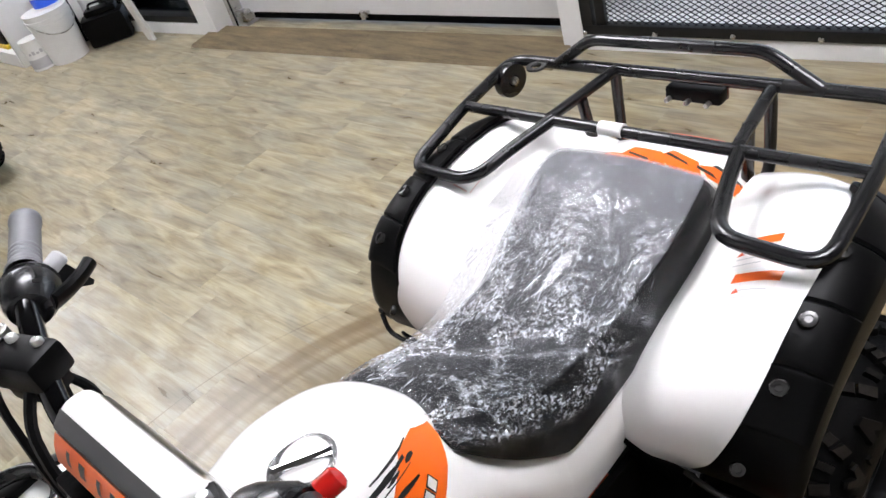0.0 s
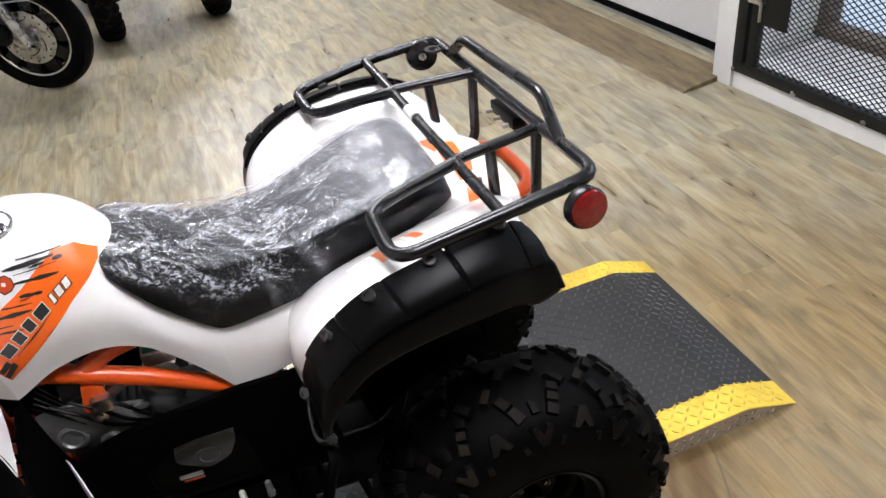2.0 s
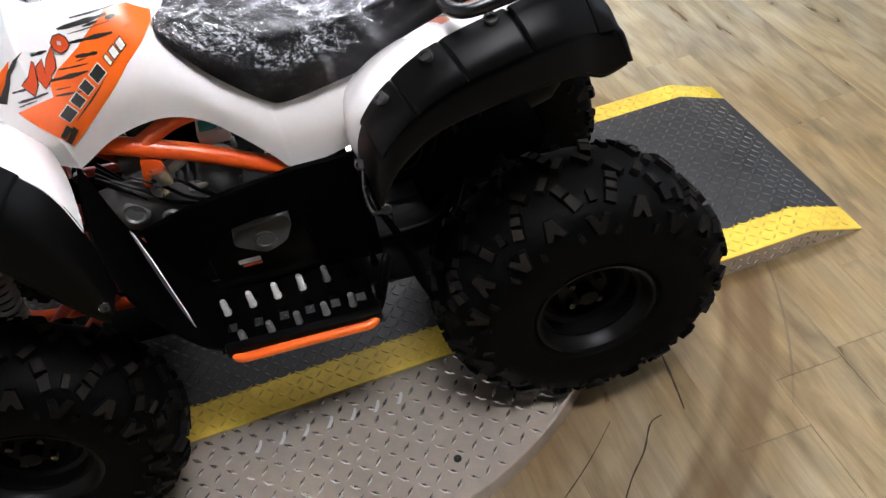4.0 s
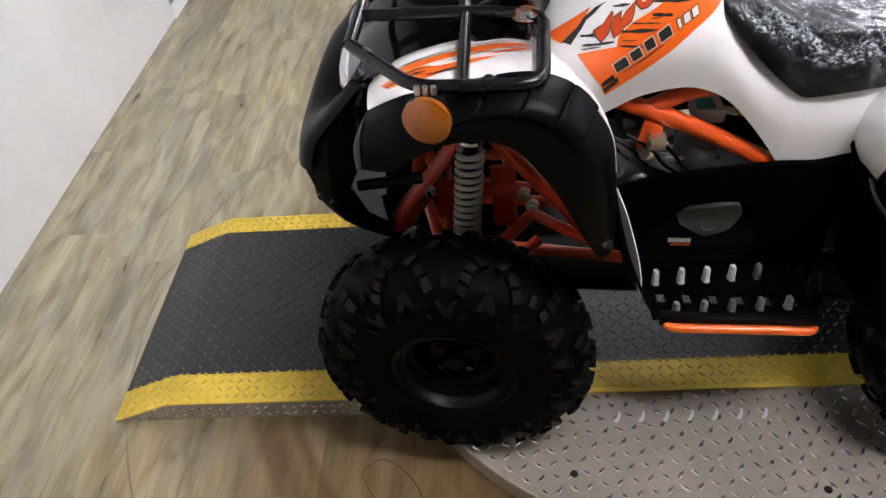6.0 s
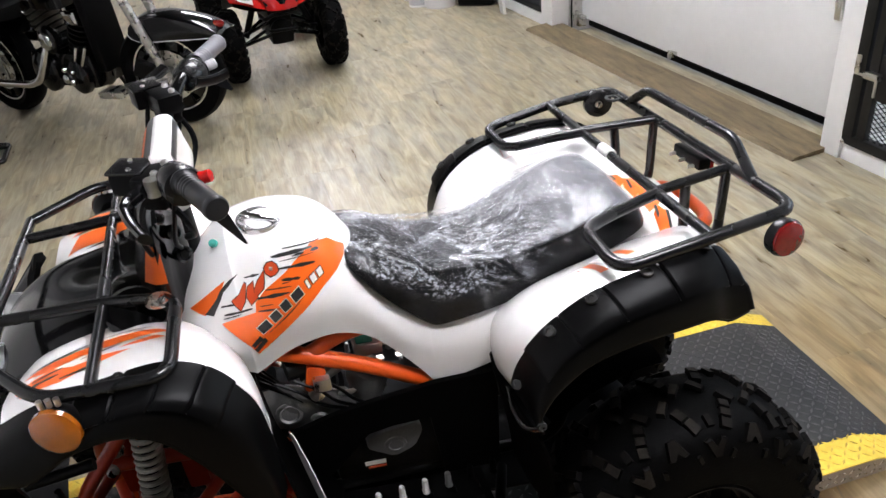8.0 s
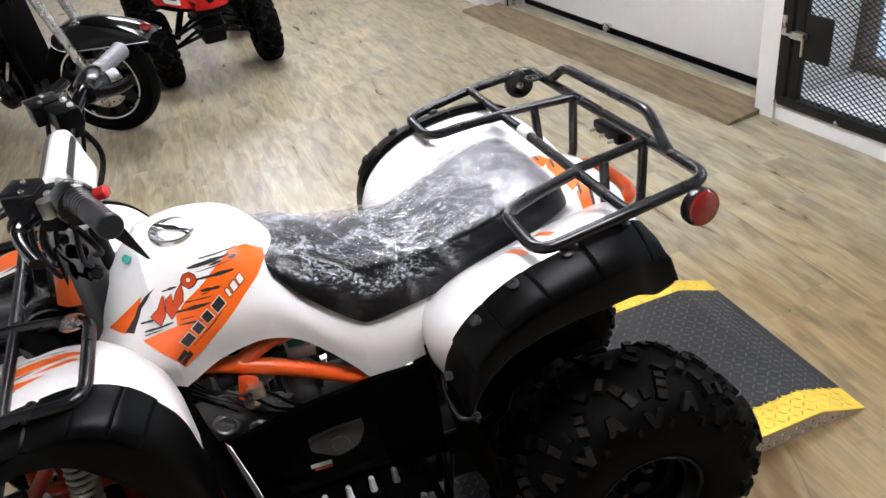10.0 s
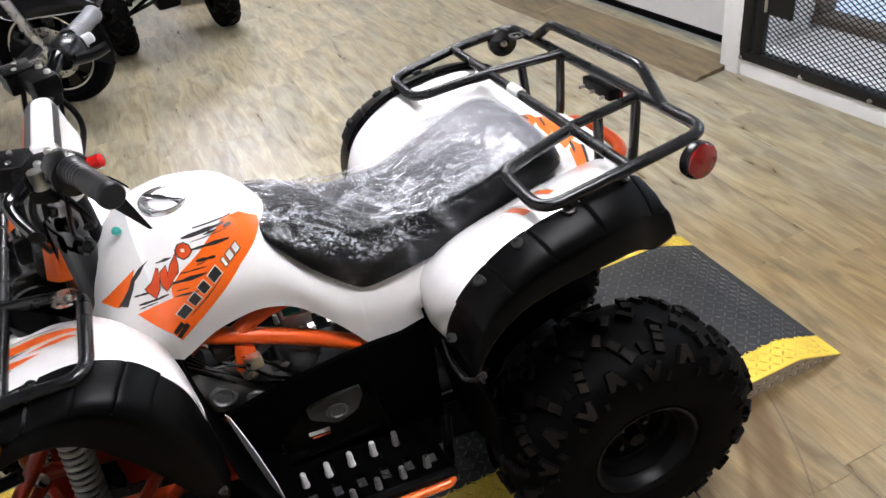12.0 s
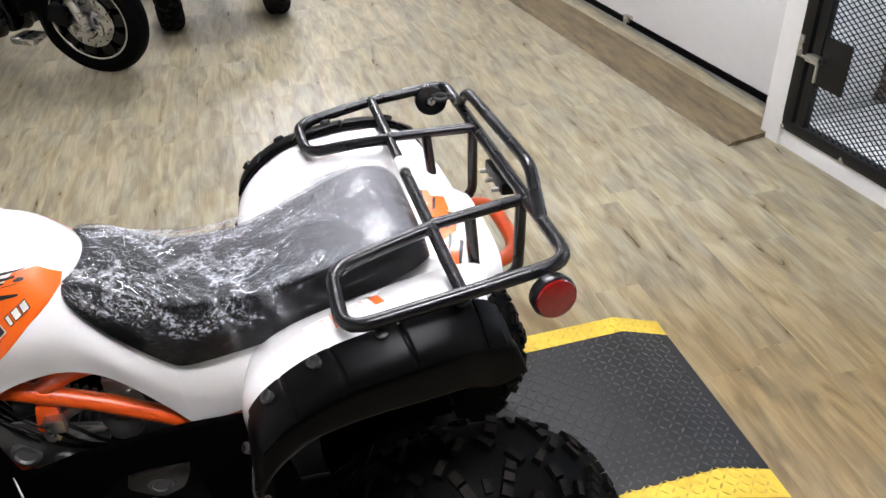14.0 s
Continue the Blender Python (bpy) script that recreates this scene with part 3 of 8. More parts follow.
def window(name, x, y0, y1, z0, z1, frame_mat, label, posts=()):
    """A framed window in the door wall's axes, with its panes and the day outside."""
    w = thing(name, REAR @ V(x, (y0 + y1) / 2, z0), label, "window", kind="structure")
    t = 0.042
    for nm, lo, hi in (("sill", (x - 0.05, y0, z0), (x + 0.06, y1, z0 + t)), ("head", (x - 0.04, y0, z1 - t), (x + 0.06, y1, z1)),
                       ("jamb", (x - 0.04, y0, z0 + t + 0.002), (x + 0.06, y0 + t, z1 - t - 0.002)), ("jamb", (x - 0.04, y1 - t, z0 + t + 0.002), (x + 0.06, y1, z1 - t - 0.002))):
        bm = B()
        box(bm, lo, hi, 0.006, REAR)
        part(nm, bm, frame_mat, w)
    for yp, wd in posts:
        bm = B()
        box(bm, (x - 0.06, yp - wd / 2, z0 + t + 0.002), (x + 0.05, yp + wd / 2, z1 - t - 0.002), 0.008, REAR)
        part("mullion", bm, WOOD_POST, w, "orange-brown wooden mullion")
    bm = B()
    box(bm, (x + 0.015, y0 + t * 0.6, z0 + t * 0.6), (x + 0.021, y1 - t * 0.6, z1 - t * 0.6), 0, REAR)
    pane = part("pane", bm, GLASS, w, "clear glass pane")
    pane.visible_shadow = False
    return w


def glass_material():
    m = bpy.data.materials.new("window_glass")
    m.use_nodes = True
    n, l = m.node_tree.nodes, m.node_tree.links
    n.remove(n["Principled BSDF"])
    g, c, f, x = n.new("ShaderNodeBsdfGlossy"), n.new("ShaderNodeBsdfTransparent"), n.new("ShaderNodeFresnel"), n.new("ShaderNodeMixShader")
    g.inputs["Roughness"].default_value, f.inputs[0].default_value = 0.02, 1.45
    c.inputs[0].default_value = (0.93, 0.96, 0.97, 1)
    l.new(f.outputs[0], x.inputs[0])
    l.new(c.outputs[0], x.inputs[1])
    l.new(g.outputs[0], x.inputs[2])
    l.new(x.outputs[0], n["Material Output"].inputs[0])
    return m


GLASS = glass_material()
window("window_1", 0.57, -2.19, -0.055, 0.078, 2.32, GREY_WOOD, "wide daylit window with weathered wooden frame behind the cage", [(-0.68, 0.068), (-1.42, 0.068)])
window("window_2", 0.02, 2.606, 3.678, 0.080, 1.496, CAGE_STEEL, "black-framed low window beside the roll-up door", [])
slab("backdrop_day", (0.80, -6.5, -0.1), (0.82, 7.5, 4.5), DAYLIGHT, "pale blue overcast daylight outside", category="backdrop", m=REAR)

slab("wall_sill_outside", (0.102, 2.30, -0.05), (0.795, 7.4, 0.06), CONCRETE, "pale concrete sill outside the low window", m=REAR)
slab("wall_post_outside", (0.50, 4.02, 0.062), (0.58, 4.14, 2.2), TAN, "beige post outside the low window", m=REAR)

# the sky's light through the upper half of the caged window
day = bpy.data.lights.new("window_daylight", "AREA")
day.shape, day.size, day.size_y, day.energy, day.color = "RECTANGLE", 1.9, 0.7, 34.0, (0.86, 0.93, 1.0)
day_ob = new("window_daylight", day)
day_ob.matrix_world = REAR @ look((0.46, -1.12, 1.92), (-0.9, -0.9, 0.1))

# roll-up door
door = thing("door_1", REAR @ V(0.2, 1.2, 0), "white panelled roll-up garage door, closed", "garage door", kind="structure")
for k in range(4):
    bm = B()
    box(bm, (0.19, 0.035, 0.055 + k * 0.56), (0.235, 2.40, 0.055 + (k + 1) * 0.56 - 0.006), 0.006, REAR)
    part("door_panel", bm, DOOR_WHITE, door)
bm = B()
box(bm, (0.185, 0.035, 0.018), (0.24, 2.40, 0.052), 0.008, REAR)
part("bottom_seal", bm, RUBBER, door, "black rubber bottom seal")
for yy, zz in ((1.325, 0.515), (0.19, 0.555), (2.20, 0.515)):
    bm = B()
    box(bm, (0.172, yy - 0.018, zz - 0.045), (0.189, yy + 0.018, zz + 0.045), 0.004, REAR)
    box(bm, (0.158, yy - 0.010, zz + 0.010), (0.172, yy + 0.010, zz + 0.040), 0.004, REAR)
    part("door_hinge", bm, STEEL, door, "zinc panel hinge")
for yy in (1.335,):
    bm = B()
    box(bm, (0.160, yy - 0.03, 0.050), (0.188, yy + 0.03, 0.082), 0.004, REAR)
    box(bm, (0.150, yy - 0.012, 0.040), (0.160, yy + 0.012, 0.07), 0.003, REAR)
    part("lift_handle", bm, STEEL, door, "small zinc lift handle")
for yy in (0.012, 2.405):
    bm = B()
    box(bm, (0.11, yy - 0.010, 0), (0.185, yy + 0.010, 2.3), 0.003, REAR)
    box(bm, (0.10, yy - 0.012, 0.02), (0.115, yy + 0.03, 0.24), 0.003, REAR)
    part("door_track", bm, STEEL, door, "zinc guide track")
bm = B()
tube(bm, [REAR @ V(0.10, 2.39, 0.0), REAR @ V(0.08, 2.36, 0.14), REAR @ V(0.10, 2.38, 0.35), REAR @ V(0.12, 2.385, 1.4)], 0.006, 0.03, 6)
part("cord", bm, BLACK_PLASTIC, door, "dark pull cord")
for dz in (0.06,):
    bm = B()
    box(bm, (0.09, 2.27, 0.03), (0.15, 2.36, 0.10), 0.008, REAR)
    part("roller_bracket", bm, STEEL, door)

# plywood ramp strip lying in front of the door
mat_thing = thing("plywood_strip", (1.6, 2.5, 0), "brown stained plywood strip lying along the roll-up door", "plywood")
bm = B()
bm.free()
A0, A1, B0, B1 = V(1.652, 1.247, 0), V(1.405, 3.80, 0), V(1.905, 1.275, 0), V(1.650, 3.82, 0)
for name, f0, f1, z0, z1, mt in (("board", 0.075, 1.0, 0.016, 0.028, PLYWOOD), ("tapered_edge", 0.0, 0.073, 0.003, 0.015, PLYWOOD)):
    for k0, k1 in ((0.0, 0.4795), (0.4805, 1.0)):
        bm = B()
        q = [A0.lerp(A1, k0).lerp(B0.lerp(B1, k0), f0), A0.lerp(A1, k0).lerp(B0.lerp(B1, k0), f1), A0.lerp(A1, k1).lerp(B0.lerp(B1, k1), f1), A0.lerp(A1, k1).lerp(B0.lerp(B1, k1), f0)]
        rings(bm, [[p + V(0, 0, 0.001) for p in q], [q[0] + V(0, 0, z0), q[1] + V(0, 0, z1), q[2] + V(0, 0, z1), q[3] + V(0, 0, z0)]])
        part(name, bm, mt, mat_thing)

# cage in front of the window bay
cage = thing("window_cage", REAR @ V(0.02, -1.1, 0.06), "black steel security cage of expanded metal before the window", "cage")
for nm, lo, hi in (("bottom_angle", (0.0, -2.2, 0.078), (0.05, -0.106, 0.121)), ("side_angle", (-0.004, -0.160, 0.120), (0.05, -0.107, 2.31)),
                   ("gate_stile", (0.004, -0.215, 0.120), (0.035, -0.172, 2.31)), ("top_angle", (0.0, -2.2, 2.27), (0.05, -0.22, 2.31))):
    bm = B()
    box(bm, lo, hi, 0.004, REAR)
    part(nm, bm, CAGE_STEEL, cage)
for k in range(7):
    bm = B()
    p = REAR @ V(-0.002, -0.118 - 0.315 * k, 0.090)
    lathe(bm, p, REAR.to_3x3() @ V(-1, 0, 0), [(0, 0.011), (0.004, 0.0105), (0.007, 0.007), (0.0085, 0.0005)], 12)
    part("bolt", bm, STEEL, cage, "round zinc bolt head")
bm = B()
SW, SH = 0.0345, 0.0105  # diamond of the expanded metal
ny, nz = int(2.0 / SW), int(2.16 / SH)
for j in range(nz):
    for i in range(ny):
        y, z = -0.20 - i * SW - (SW / 2 if j % 2 else 0), 0.115 + j * SH
        for s in (-1, 1):
            a, b = V(0.022, y, z), V(0.022, y + s * SW / 2, z + SH)
            d = (b - a).normalized()
            w = V(0, -d.z, d.y) * 0.00165
            t = V(0.0016, 0, 0)
            q = [bm.verts.new(REAR @ c) for c in (a - w - t, a + w - t, a + w + t, a - w + t, b - w - t, b + w - t, b + w + t, b - w + t)]
            for f in ((0, 1, 5, 4), (1, 2, 6, 5), (2, 3, 7, 6), (3, 0, 4, 7)):
                bm.faces.new([q[k] for k in f])
tagged(part("expanded_metal", bm, CAGE_STEEL, cage, "black expanded metal mesh"), kind="stuff")
bm = B()
box(bm, (0.010, -0.345, 0.30), (0.018, -0.20, 0.49), 0.003, REAR)
part("lock_plate", bm, CAGE_STEEL, cage, "black steel lock plate")
bm = B()
box(bm, (-0.018, -0.235, 0.385), (0.008, -0.165, 0.415), 0.004, REAR)
box(bm, (-0.010, -0.135, 0.388), (0.0, -0.112, 0.47), 0.003, REAR)
tube(bm, [REAR @ V(-0.02, -0.15, 0.400), REAR @ V(-0.02, -0.235, 0.400), REAR @ V(-0.022, -0.238, 0.325)], 0.006, 0.012, 8)
part("slide_bolt", bm, STEEL, cage, "worn brass-coloured slide bolt")

# ceiling lamps
lamp0 = None
for x, y in LAMPS:
    if lamp0 is None:
        lamp0 = thing("ceiling_lamp", (x, y, CEIL - 0.03), "flat white rectangular ceiling light panel, lit", "ceiling lamp", "ceiling lamps")
        bm = B()
        for lo, hi in (((-0.62, -0.32, -0.03), (0.62, -0.29, 0.03)), ((-0.62, 0.29, -0.03), (0.62, 0.32, 0.03)), ((-0.62, -0.288, -0.03), (-0.59, 0.288, 0.03)), ((0.59, -0.288, -0.03), (0.62, 0.288, 0.03))):
            box(bm, V(*lo) + lamp0.location, V(*hi) + lamp0.location, 0.003)
        part("frame", bm, WHITE_PAINT, lamp0)
        bm = B()
        box(bm, V(-0.588, -0.287, -0.018) + lamp0.location, V(0.588, 0.287, -0.006) + lamp0.location)
        part("diffuser", bm, LAMP_GLOW, lamp0)
    else:
        copy_thing(lamp0, pose(x, y, CEIL - 0.03))


# ---- the turning plate and its drive-over deck ----
DISC = (-0.41, 0.05)
DISC_R, DISC_Z = 0.70, 0.052
plate = thing("turning_plate", (*DISC, 0), "round worn steel checker-plate turntable on the floor", "turntable")
bm = B()
lathe(bm, (*DISC, 0), (0, 0, 1), [(0.001, DISC_R - 0.004), (0.004, DISC_R), (DISC_Z - 0.003, DISC_R), (DISC_Z, DISC_R - 0.003), (DISC_Z, 0.02)], 96)
part("disc", bm, PLATE_GREY, plate)
for k in range(8):
    a = radians(-118 + k * 45)
    bm = B()
    lathe(bm, (DISC[0] + 0.62 * math.cos(a), DISC[1] + 0.62 * math.sin(a), DISC_Z - 0.001), (0, 0, 1), [(0, 0.0085), (0.003, 0.008), (0.005, 0.005), (0.0055, 0.0005)], 10)
    part("bolt", bm, DARK_METAL, plate, "dark domed bolt head")


# Pale bars painted where light falls through the footrest slots.
for k in range(7):
    bm = B()
    x = -0.598 + 0.050 * k
    surface(bm, [[V(x - 0.010, -0.379, DISC_Z + 0.0022), V(x - 0.002, -0.381, DISC_Z + 0.0022)], [V(x - 0.001, -0.366, DISC_Z + 0.0022), V(x + 0.006, -0.368, DISC_Z + 0.0022)], [V(x + 0.004, -0.353, DISC_Z + 0.0022), V(x + 0.009, -0.355, DISC_Z + 0.0022)]], 6, 3)
    part("paint_mark", bm, GREY_DECAL, plate, "pale bar painted as slot light")


def lug(bm, x, y, zf, ang, ln, wd, h=0.0018):
    """One raised lozenge of checker plate."""
    c, s = math.cos(ang), math.sin(ang)
    P = lambda a, b, k: bm.verts.new((x + a * c - b * s, y + a * s + b * c, zf(x + a * c - b * s) + k))
    q = [P(-ln, 0, 0), P(0, -wd, 0), P(ln, 0, 0), P(0, wd, 0)]
    t = [P(-ln * 0.6, 0, h), P(0, -wd * 0.45, h), P(ln * 0.6, 0, h), P(0, wd * 0.45, h)]
    bm.faces.new(t)
    for k in range(4):
        bm.faces.new((q[k], q[(k + 1) % 4], t[(k + 1) % 4], t[k]))


def lugs(name, mat, parent, spots, zf, turn, label, ln=0.0140, wd=0.0043):
    bm = B()
    for i, j, x, y, z in spots:
        lug(bm, x, y, zf, turn + (radians(45) if (i + j) % 2 else radians(-45)), ln, wd)
    ob = part(name, bm, mat, parent, label)
    ob["kind"] = "stuff"
    return ob


PITCH = 0.0300
spots = []
for i in range(-34, 35):
    for j in range(-34, 35):
        x, y = i * PITCH, j * PITCH
        if x * x + y * y < (DISC_R - 0.012) ** 2:
            c, s = math.cos(0.12), math.sin(0.12)
            wx, wy = DISC[0] + x * c - y * s, DISC[1] + x * s + y * c
            if not (-0.30 < wy < 0.36):
                spots.append((i, j, wx, wy, DISC_Z))
lugs("lug", PLATE_LUG, plate, spots, lambda x: DISC_Z, 0.12, "raised bright lozenges")

DECK_PITCH = 0.0215
DECK_Y0, DECK_Y1, DECK_Z = -0.308, 0.354, 0.060
X_TIP0, X_BRK0, X_BRK1, X_TIP1 = -1.735, -1.595, 0.715, 0.860
deck = thing("drive_on_deck", (-0.41, 0.03, 0), "dark checker-plate drive-on deck with yellow edges and short ramps", "ramp deck")
STRIPE, STRIPE0 = 0.068, 0.088


def deck_z(x):
    if x < X_BRK0:
        return 0.004 + (DECK_Z - 0.004) * (x - X_TIP0) / (X_BRK0 - X_TIP0)
    if x > X_BRK1:
        return 0.004 + (DECK_Z - 0.004) * (X_TIP1 - x) / (X_TIP1 - X_BRK1)
    return DECK_Z


def deck_strip(name, y0, y1, mat, label):
    """A band of the deck from tip to tip."""
    bm = B()
    xs = [X_TIP0 + (X_BRK0 - X_TIP0) * f for f in (0, 0.5, 0.93, 1.03)] + [X_BRK0 + (X_BRK1 - X_BRK0) * f for f in (0.05, 0.25, 0.5, 0.75, 0.95)] + [X_BRK1 + (X_TIP1 - X_BRK1) * f for f in (-0.03, 0.07, 0.5, 1)]
    loops = []
    for x in xs:
        z = deck_z(x)
        inner = 0.15 < (x - X_TIP0) / (X_TIP1 - X_TIP0) < 0.86
        b = DISC_Z + 0.001 if inner and abs(x - DISC[0]) < 0.60 else 0.001
        b = max(b, z - 0.004) if name == "edge_stripe" else min(b, z - 0.002)
        loops.append([V(x, y0, b), V(x, y0, z), V(x, y1, z), V(x, y1, b)])
    rings(bm, loops)
    return part(name, bm, mat, deck, label, sharp=25)


deck_strip("deck_plate", DECK_Y0 + STRIPE0, DECK_Y1 - STRIPE, DECK_GREY, "dark grey grip plate")
deck_strip("edge_stripe", DECK_Y0 + 0.004, DECK_Y0 + STRIPE0 - 0.0005, YELLOW, "yellow painted edge")
deck_strip("edge_stripe", DECK_Y1 - STRIPE + 0.0005, DECK_Y1 - 0.004, YELLOW, "yellow painted edge")
for x0, x1 in ((X_TIP0 + 0.01, -1.00), (0.16, X_TIP1 - 0.01)):
    for yy in (DECK_Y0 + 0.004, DECK_Y1 - 0.011):
        bm = B()
        n = 12
        top = [V(x0 + (x1 - x0) * k / n, 0, 0) for k in range(n + 1)]
        rings(bm, [[V(p.x, yy + 0.001, 0.001), V(p.x, yy + 0.001, max(0.002, deck_z(p.x) - 0.0042)), V(p.x, yy + 0.006, max(0.002, deck_z(p.x) - 0.0042)), V(p.x, yy + 0.006, 0.001)] for p in top])
        part("side_skirt", bm, PLATE_GREY, deck, "bare steel side skirt")
    bm = B()
    for i in range(int((x1 - x0) / DECK_PITCH)):
        for j in range(2):
            x, z, a = x0 + (i + 0.5) * DECK_PITCH, 0.015 + j * DECK_PITCH, radians(45 if (i + j) % 2 else -45)
            if z + 0.010 > deck_z(x):
                continue
            c, s = math.cos(a), math.sin(a)
            q = [[bm.verts.new((x + (u * c - v * s) * f, DECK_Y0 + 0.005 - k, z + (u * s + v * c) * f)) for u, v in ((-0.0105, 0), (0, -0.0036), (0.0105, 0), (0, 0.0036))] for f, k in ((1.0, 0.0), (0.6, 0.0016))]
            bm.faces.new(q[1])
            for k in range(4):
                bm.faces.new((q[0][k], q[0][(k + 1) % 4], q[1][(k + 1) % 4], q[1][k]))
    part("skirt_lug", bm, PLATE_LUG, deck, "raised lozenges of the side skirt")["kind"] = "stuff"
sp_d, sp_y = [], []
nx = int((X_TIP1 - X_TIP0 - 0.03) / DECK_PITCH)
for i in range(nx):
    x = X_TIP0 + 0.02 + i * DECK_PITCH
    for j in range(31):
        y = DECK_Y0 + 0.022 + j * DECK_PITCH
        if y > DECK_Y1 - 0.012:
            continue
        edge = y < DECK_Y0 + STRIPE0 or y > DECK_Y1 - STRIPE
        (sp_y if edge else sp_d).append((i, j, x, y, deck_z(x)))
lugs("deck_lug", DECK_LUG, deck, sp_d, deck_z, 0, "raised dark lozenges", 0.0112, 0.0036)
lugs("stripe_lug", YELLOW_LUG, deck, sp_y, deck_z, 0, "raised yellow lozenges", 0.0112, 0.0036)


# ---- the white quad bike ----
# its own axes: x towards the tail, y towards its right side, z up from the floor
QX, QY, QS = 0.095, -0.158, -0.072


def QUAD_PLACE(p):
    """The quad stands a little askew on its deck, its nose slightly low."""
    f = max(0.0, -0.15 - p.x)
    sag = 0.026 * f * min(1.0, max(0.0, (p.z - 0.32) / 0.3))
    return Vector((p.x + QX - 0.034 * f, p.y + QY + QS * p.x + 0.040 * f, p.z - sag))


PLACE = QUAD_PLACE


def body_place(p):
    """The tank and saddle stand a little to the left of the axles' middle."""
    c = -0.036 * min(1, max(0, (-0.06 - p.x) / 0.26))
    return QUAD_PLACE(Vector((p.x, p.y + c * min(2, max(0, 1 + p.y / 0.15)), p.z)))


PLACE = body_place
quad = thing("quad_bike", (-0.40, -0.12, 0.055), "white and orange youth quad bike with film-wrapped seat and black racks", "quad bike")


def tree_of(bm):
    return BVHTree.FromBMesh(bm)


def mirrored(rows):
    """Half sections from the left lower edge to the top, completed to the right side."""
    return [[V(x, y, z) for x, y, z in r] + [V(x, -y, z) for x, y, z in r[-2::-1]] for r in rows]


# tank and side panels: x, lower edge, its half width, flank height, its half width, shoulder height, its half width, crest
BODY = [(-0.862, 0.79, 0.07, 0.797, 0.075, 0.804, 0.05, 0.81), (-0.845, 0.77, 0.115, 0.798, 0.122, 0.829, 0.08, 0.845),
        (-0.8, 0.762, 0.142, 0.821, 0.15, 0.882, 0.098, 0.912), (-0.74, 0.728, 0.148, 0.838, 0.162, 0.937, 0.106, 0.972),
        (-0.725, 0.728, 0.148, 0.842, 0.163, 0.942, 0.107, 0.981), (-0.67, 0.760, 0.148, 0.858, 0.163, 0.953, 0.108, 0.992),
        (-0.61, 0.774, 0.146, 0.862, 0.158, 0.945, 0.102, 0.986), (-0.57, 0.768, 0.143, 0.852, 0.151, 0.923, 0.096, 0.962),
        (-0.535, 0.748, 0.141, 0.815, 0.148, 0.878, 0.098, 0.912), (-0.50, 0.710, 0.140, 0.770, 0.147, 0.826, 0.108, 0.845), (-0.462, 0.658, 0.139, 0.735, 0.147, 0.790, 0.116, 0.803),
        (-0.440, 0.624, 0.138, 0.716, 0.148, 0.768, 0.12, 0.78), (-0.430, 0.622, 0.138, 0.713, 0.148, 0.766, 0.12, 0.778),
        (-0.385, 0.627, 0.14, 0.705, 0.15, 0.762, 0.122, 0.775), (-0.32, 0.648, 0.146, 0.718, 0.155, 0.78, 0.124, 0.795),
        (-0.24, 0.67, 0.15, 0.735, 0.158, 0.797, 0.126, 0.815), (-0.15, 0.70, 0.15, 0.765, 0.156, 0.822, 0.124, 0.840),
        (-0.06, 0.74, 0.146, 0.80, 0.15, 0.842, 0.12, 0.855), (0.03, 0.77, 0.138, 0.812, 0.14, 0.848, 0.112, 0.862),
        (0.075, 0.79, 0.11, 0.815, 0.112, 0.838, 0.085, 0.845)]
bm = B()
surface(bm, mirrored([[(x, -wb, zb), (x, -wm, zm), (x, -ws, zs), (x, 0, zt)] for x, zb, wb, zm, wm, zs, ws, zt in BODY]), 115, 37)
bmesh.ops.recalc_face_normals(bm, faces=bm.faces)
BODY_TREE = tree_of(bm)
body = part("body_cover", bm, WHITE, quad, "glossy white plastic tank and side panels", solid=0.004, sharp=60)

# seat: x, skirt height, half width, flank height, half width, shoulder height, half width, crest
SEAT = [(-0.556, 0.893, 0.080, 0.899, 0.080, 0.904, 0.054, 0.905), (-0.550, 0.884, 0.126, 0.898, 0.123, 0.908, 0.084, 0.910),
        (-0.510, 0.832, 0.144, 0.868, 0.140, 0.899, 0.095, 0.905), (-0.468, 0.786, 0.148, 0.838, 0.145, 0.878, 0.102, 0.886),
        (-0.440, 0.761, 0.150, 0.820, 0.148, 0.864, 0.106, 0.873), (-0.422, 0.753, 0.151, 0.813, 0.149, 0.858, 0.108, 0.867),
        (-0.385, 0.757, 0.152, 0.808, 0.151, 0.854, 0.111, 0.862), (-0.300, 0.775, 0.153, 0.816, 0.153, 0.857, 0.117, 0.866),
        (-0.210, 0.803, 0.152, 0.842, 0.152, 0.879, 0.121, 0.891), (-0.155, 0.824, 0.150, 0.862, 0.149, 0.897, 0.119, 0.909),
        (-0.105, 0.846, 0.145, 0.876, 0.143, 0.907, 0.113, 0.917), (-0.068, 0.857, 0.136, 0.877, 0.133, 0.902, 0.104, 0.910),
        (-0.046, 0.857, 0.118, 0.870, 0.114, 0.886, 0.088, 0.890), (-0.036, 0.852, 0.100, 0.857, 0.097, 0.863, 0.074, 0.865)]


def seat_rows(grow):
    out = []
    for x, zl, wl, zm, wm, zs, ws, zt in SEAT:
        out.append([(x, -wl - grow, zl), (x, -wm - grow, zm), (x, -(wm + ws) / 2 - grow * 0.8, zm + (zs - zm) * 0.72 + grow * 0.6), (x, -ws, zs + grow), (x, 0, zt + grow)])
    return mirrored(out)


bm = B()
surface(bm, seat_rows(0.0), 60, 41)
seat = part("seat", bm, VINYL, quad, "black vinyl saddle", solid=0.006, sharp=70)
bm = B()
grid = surface(bm, seat_rows(0.004), 190, 150)
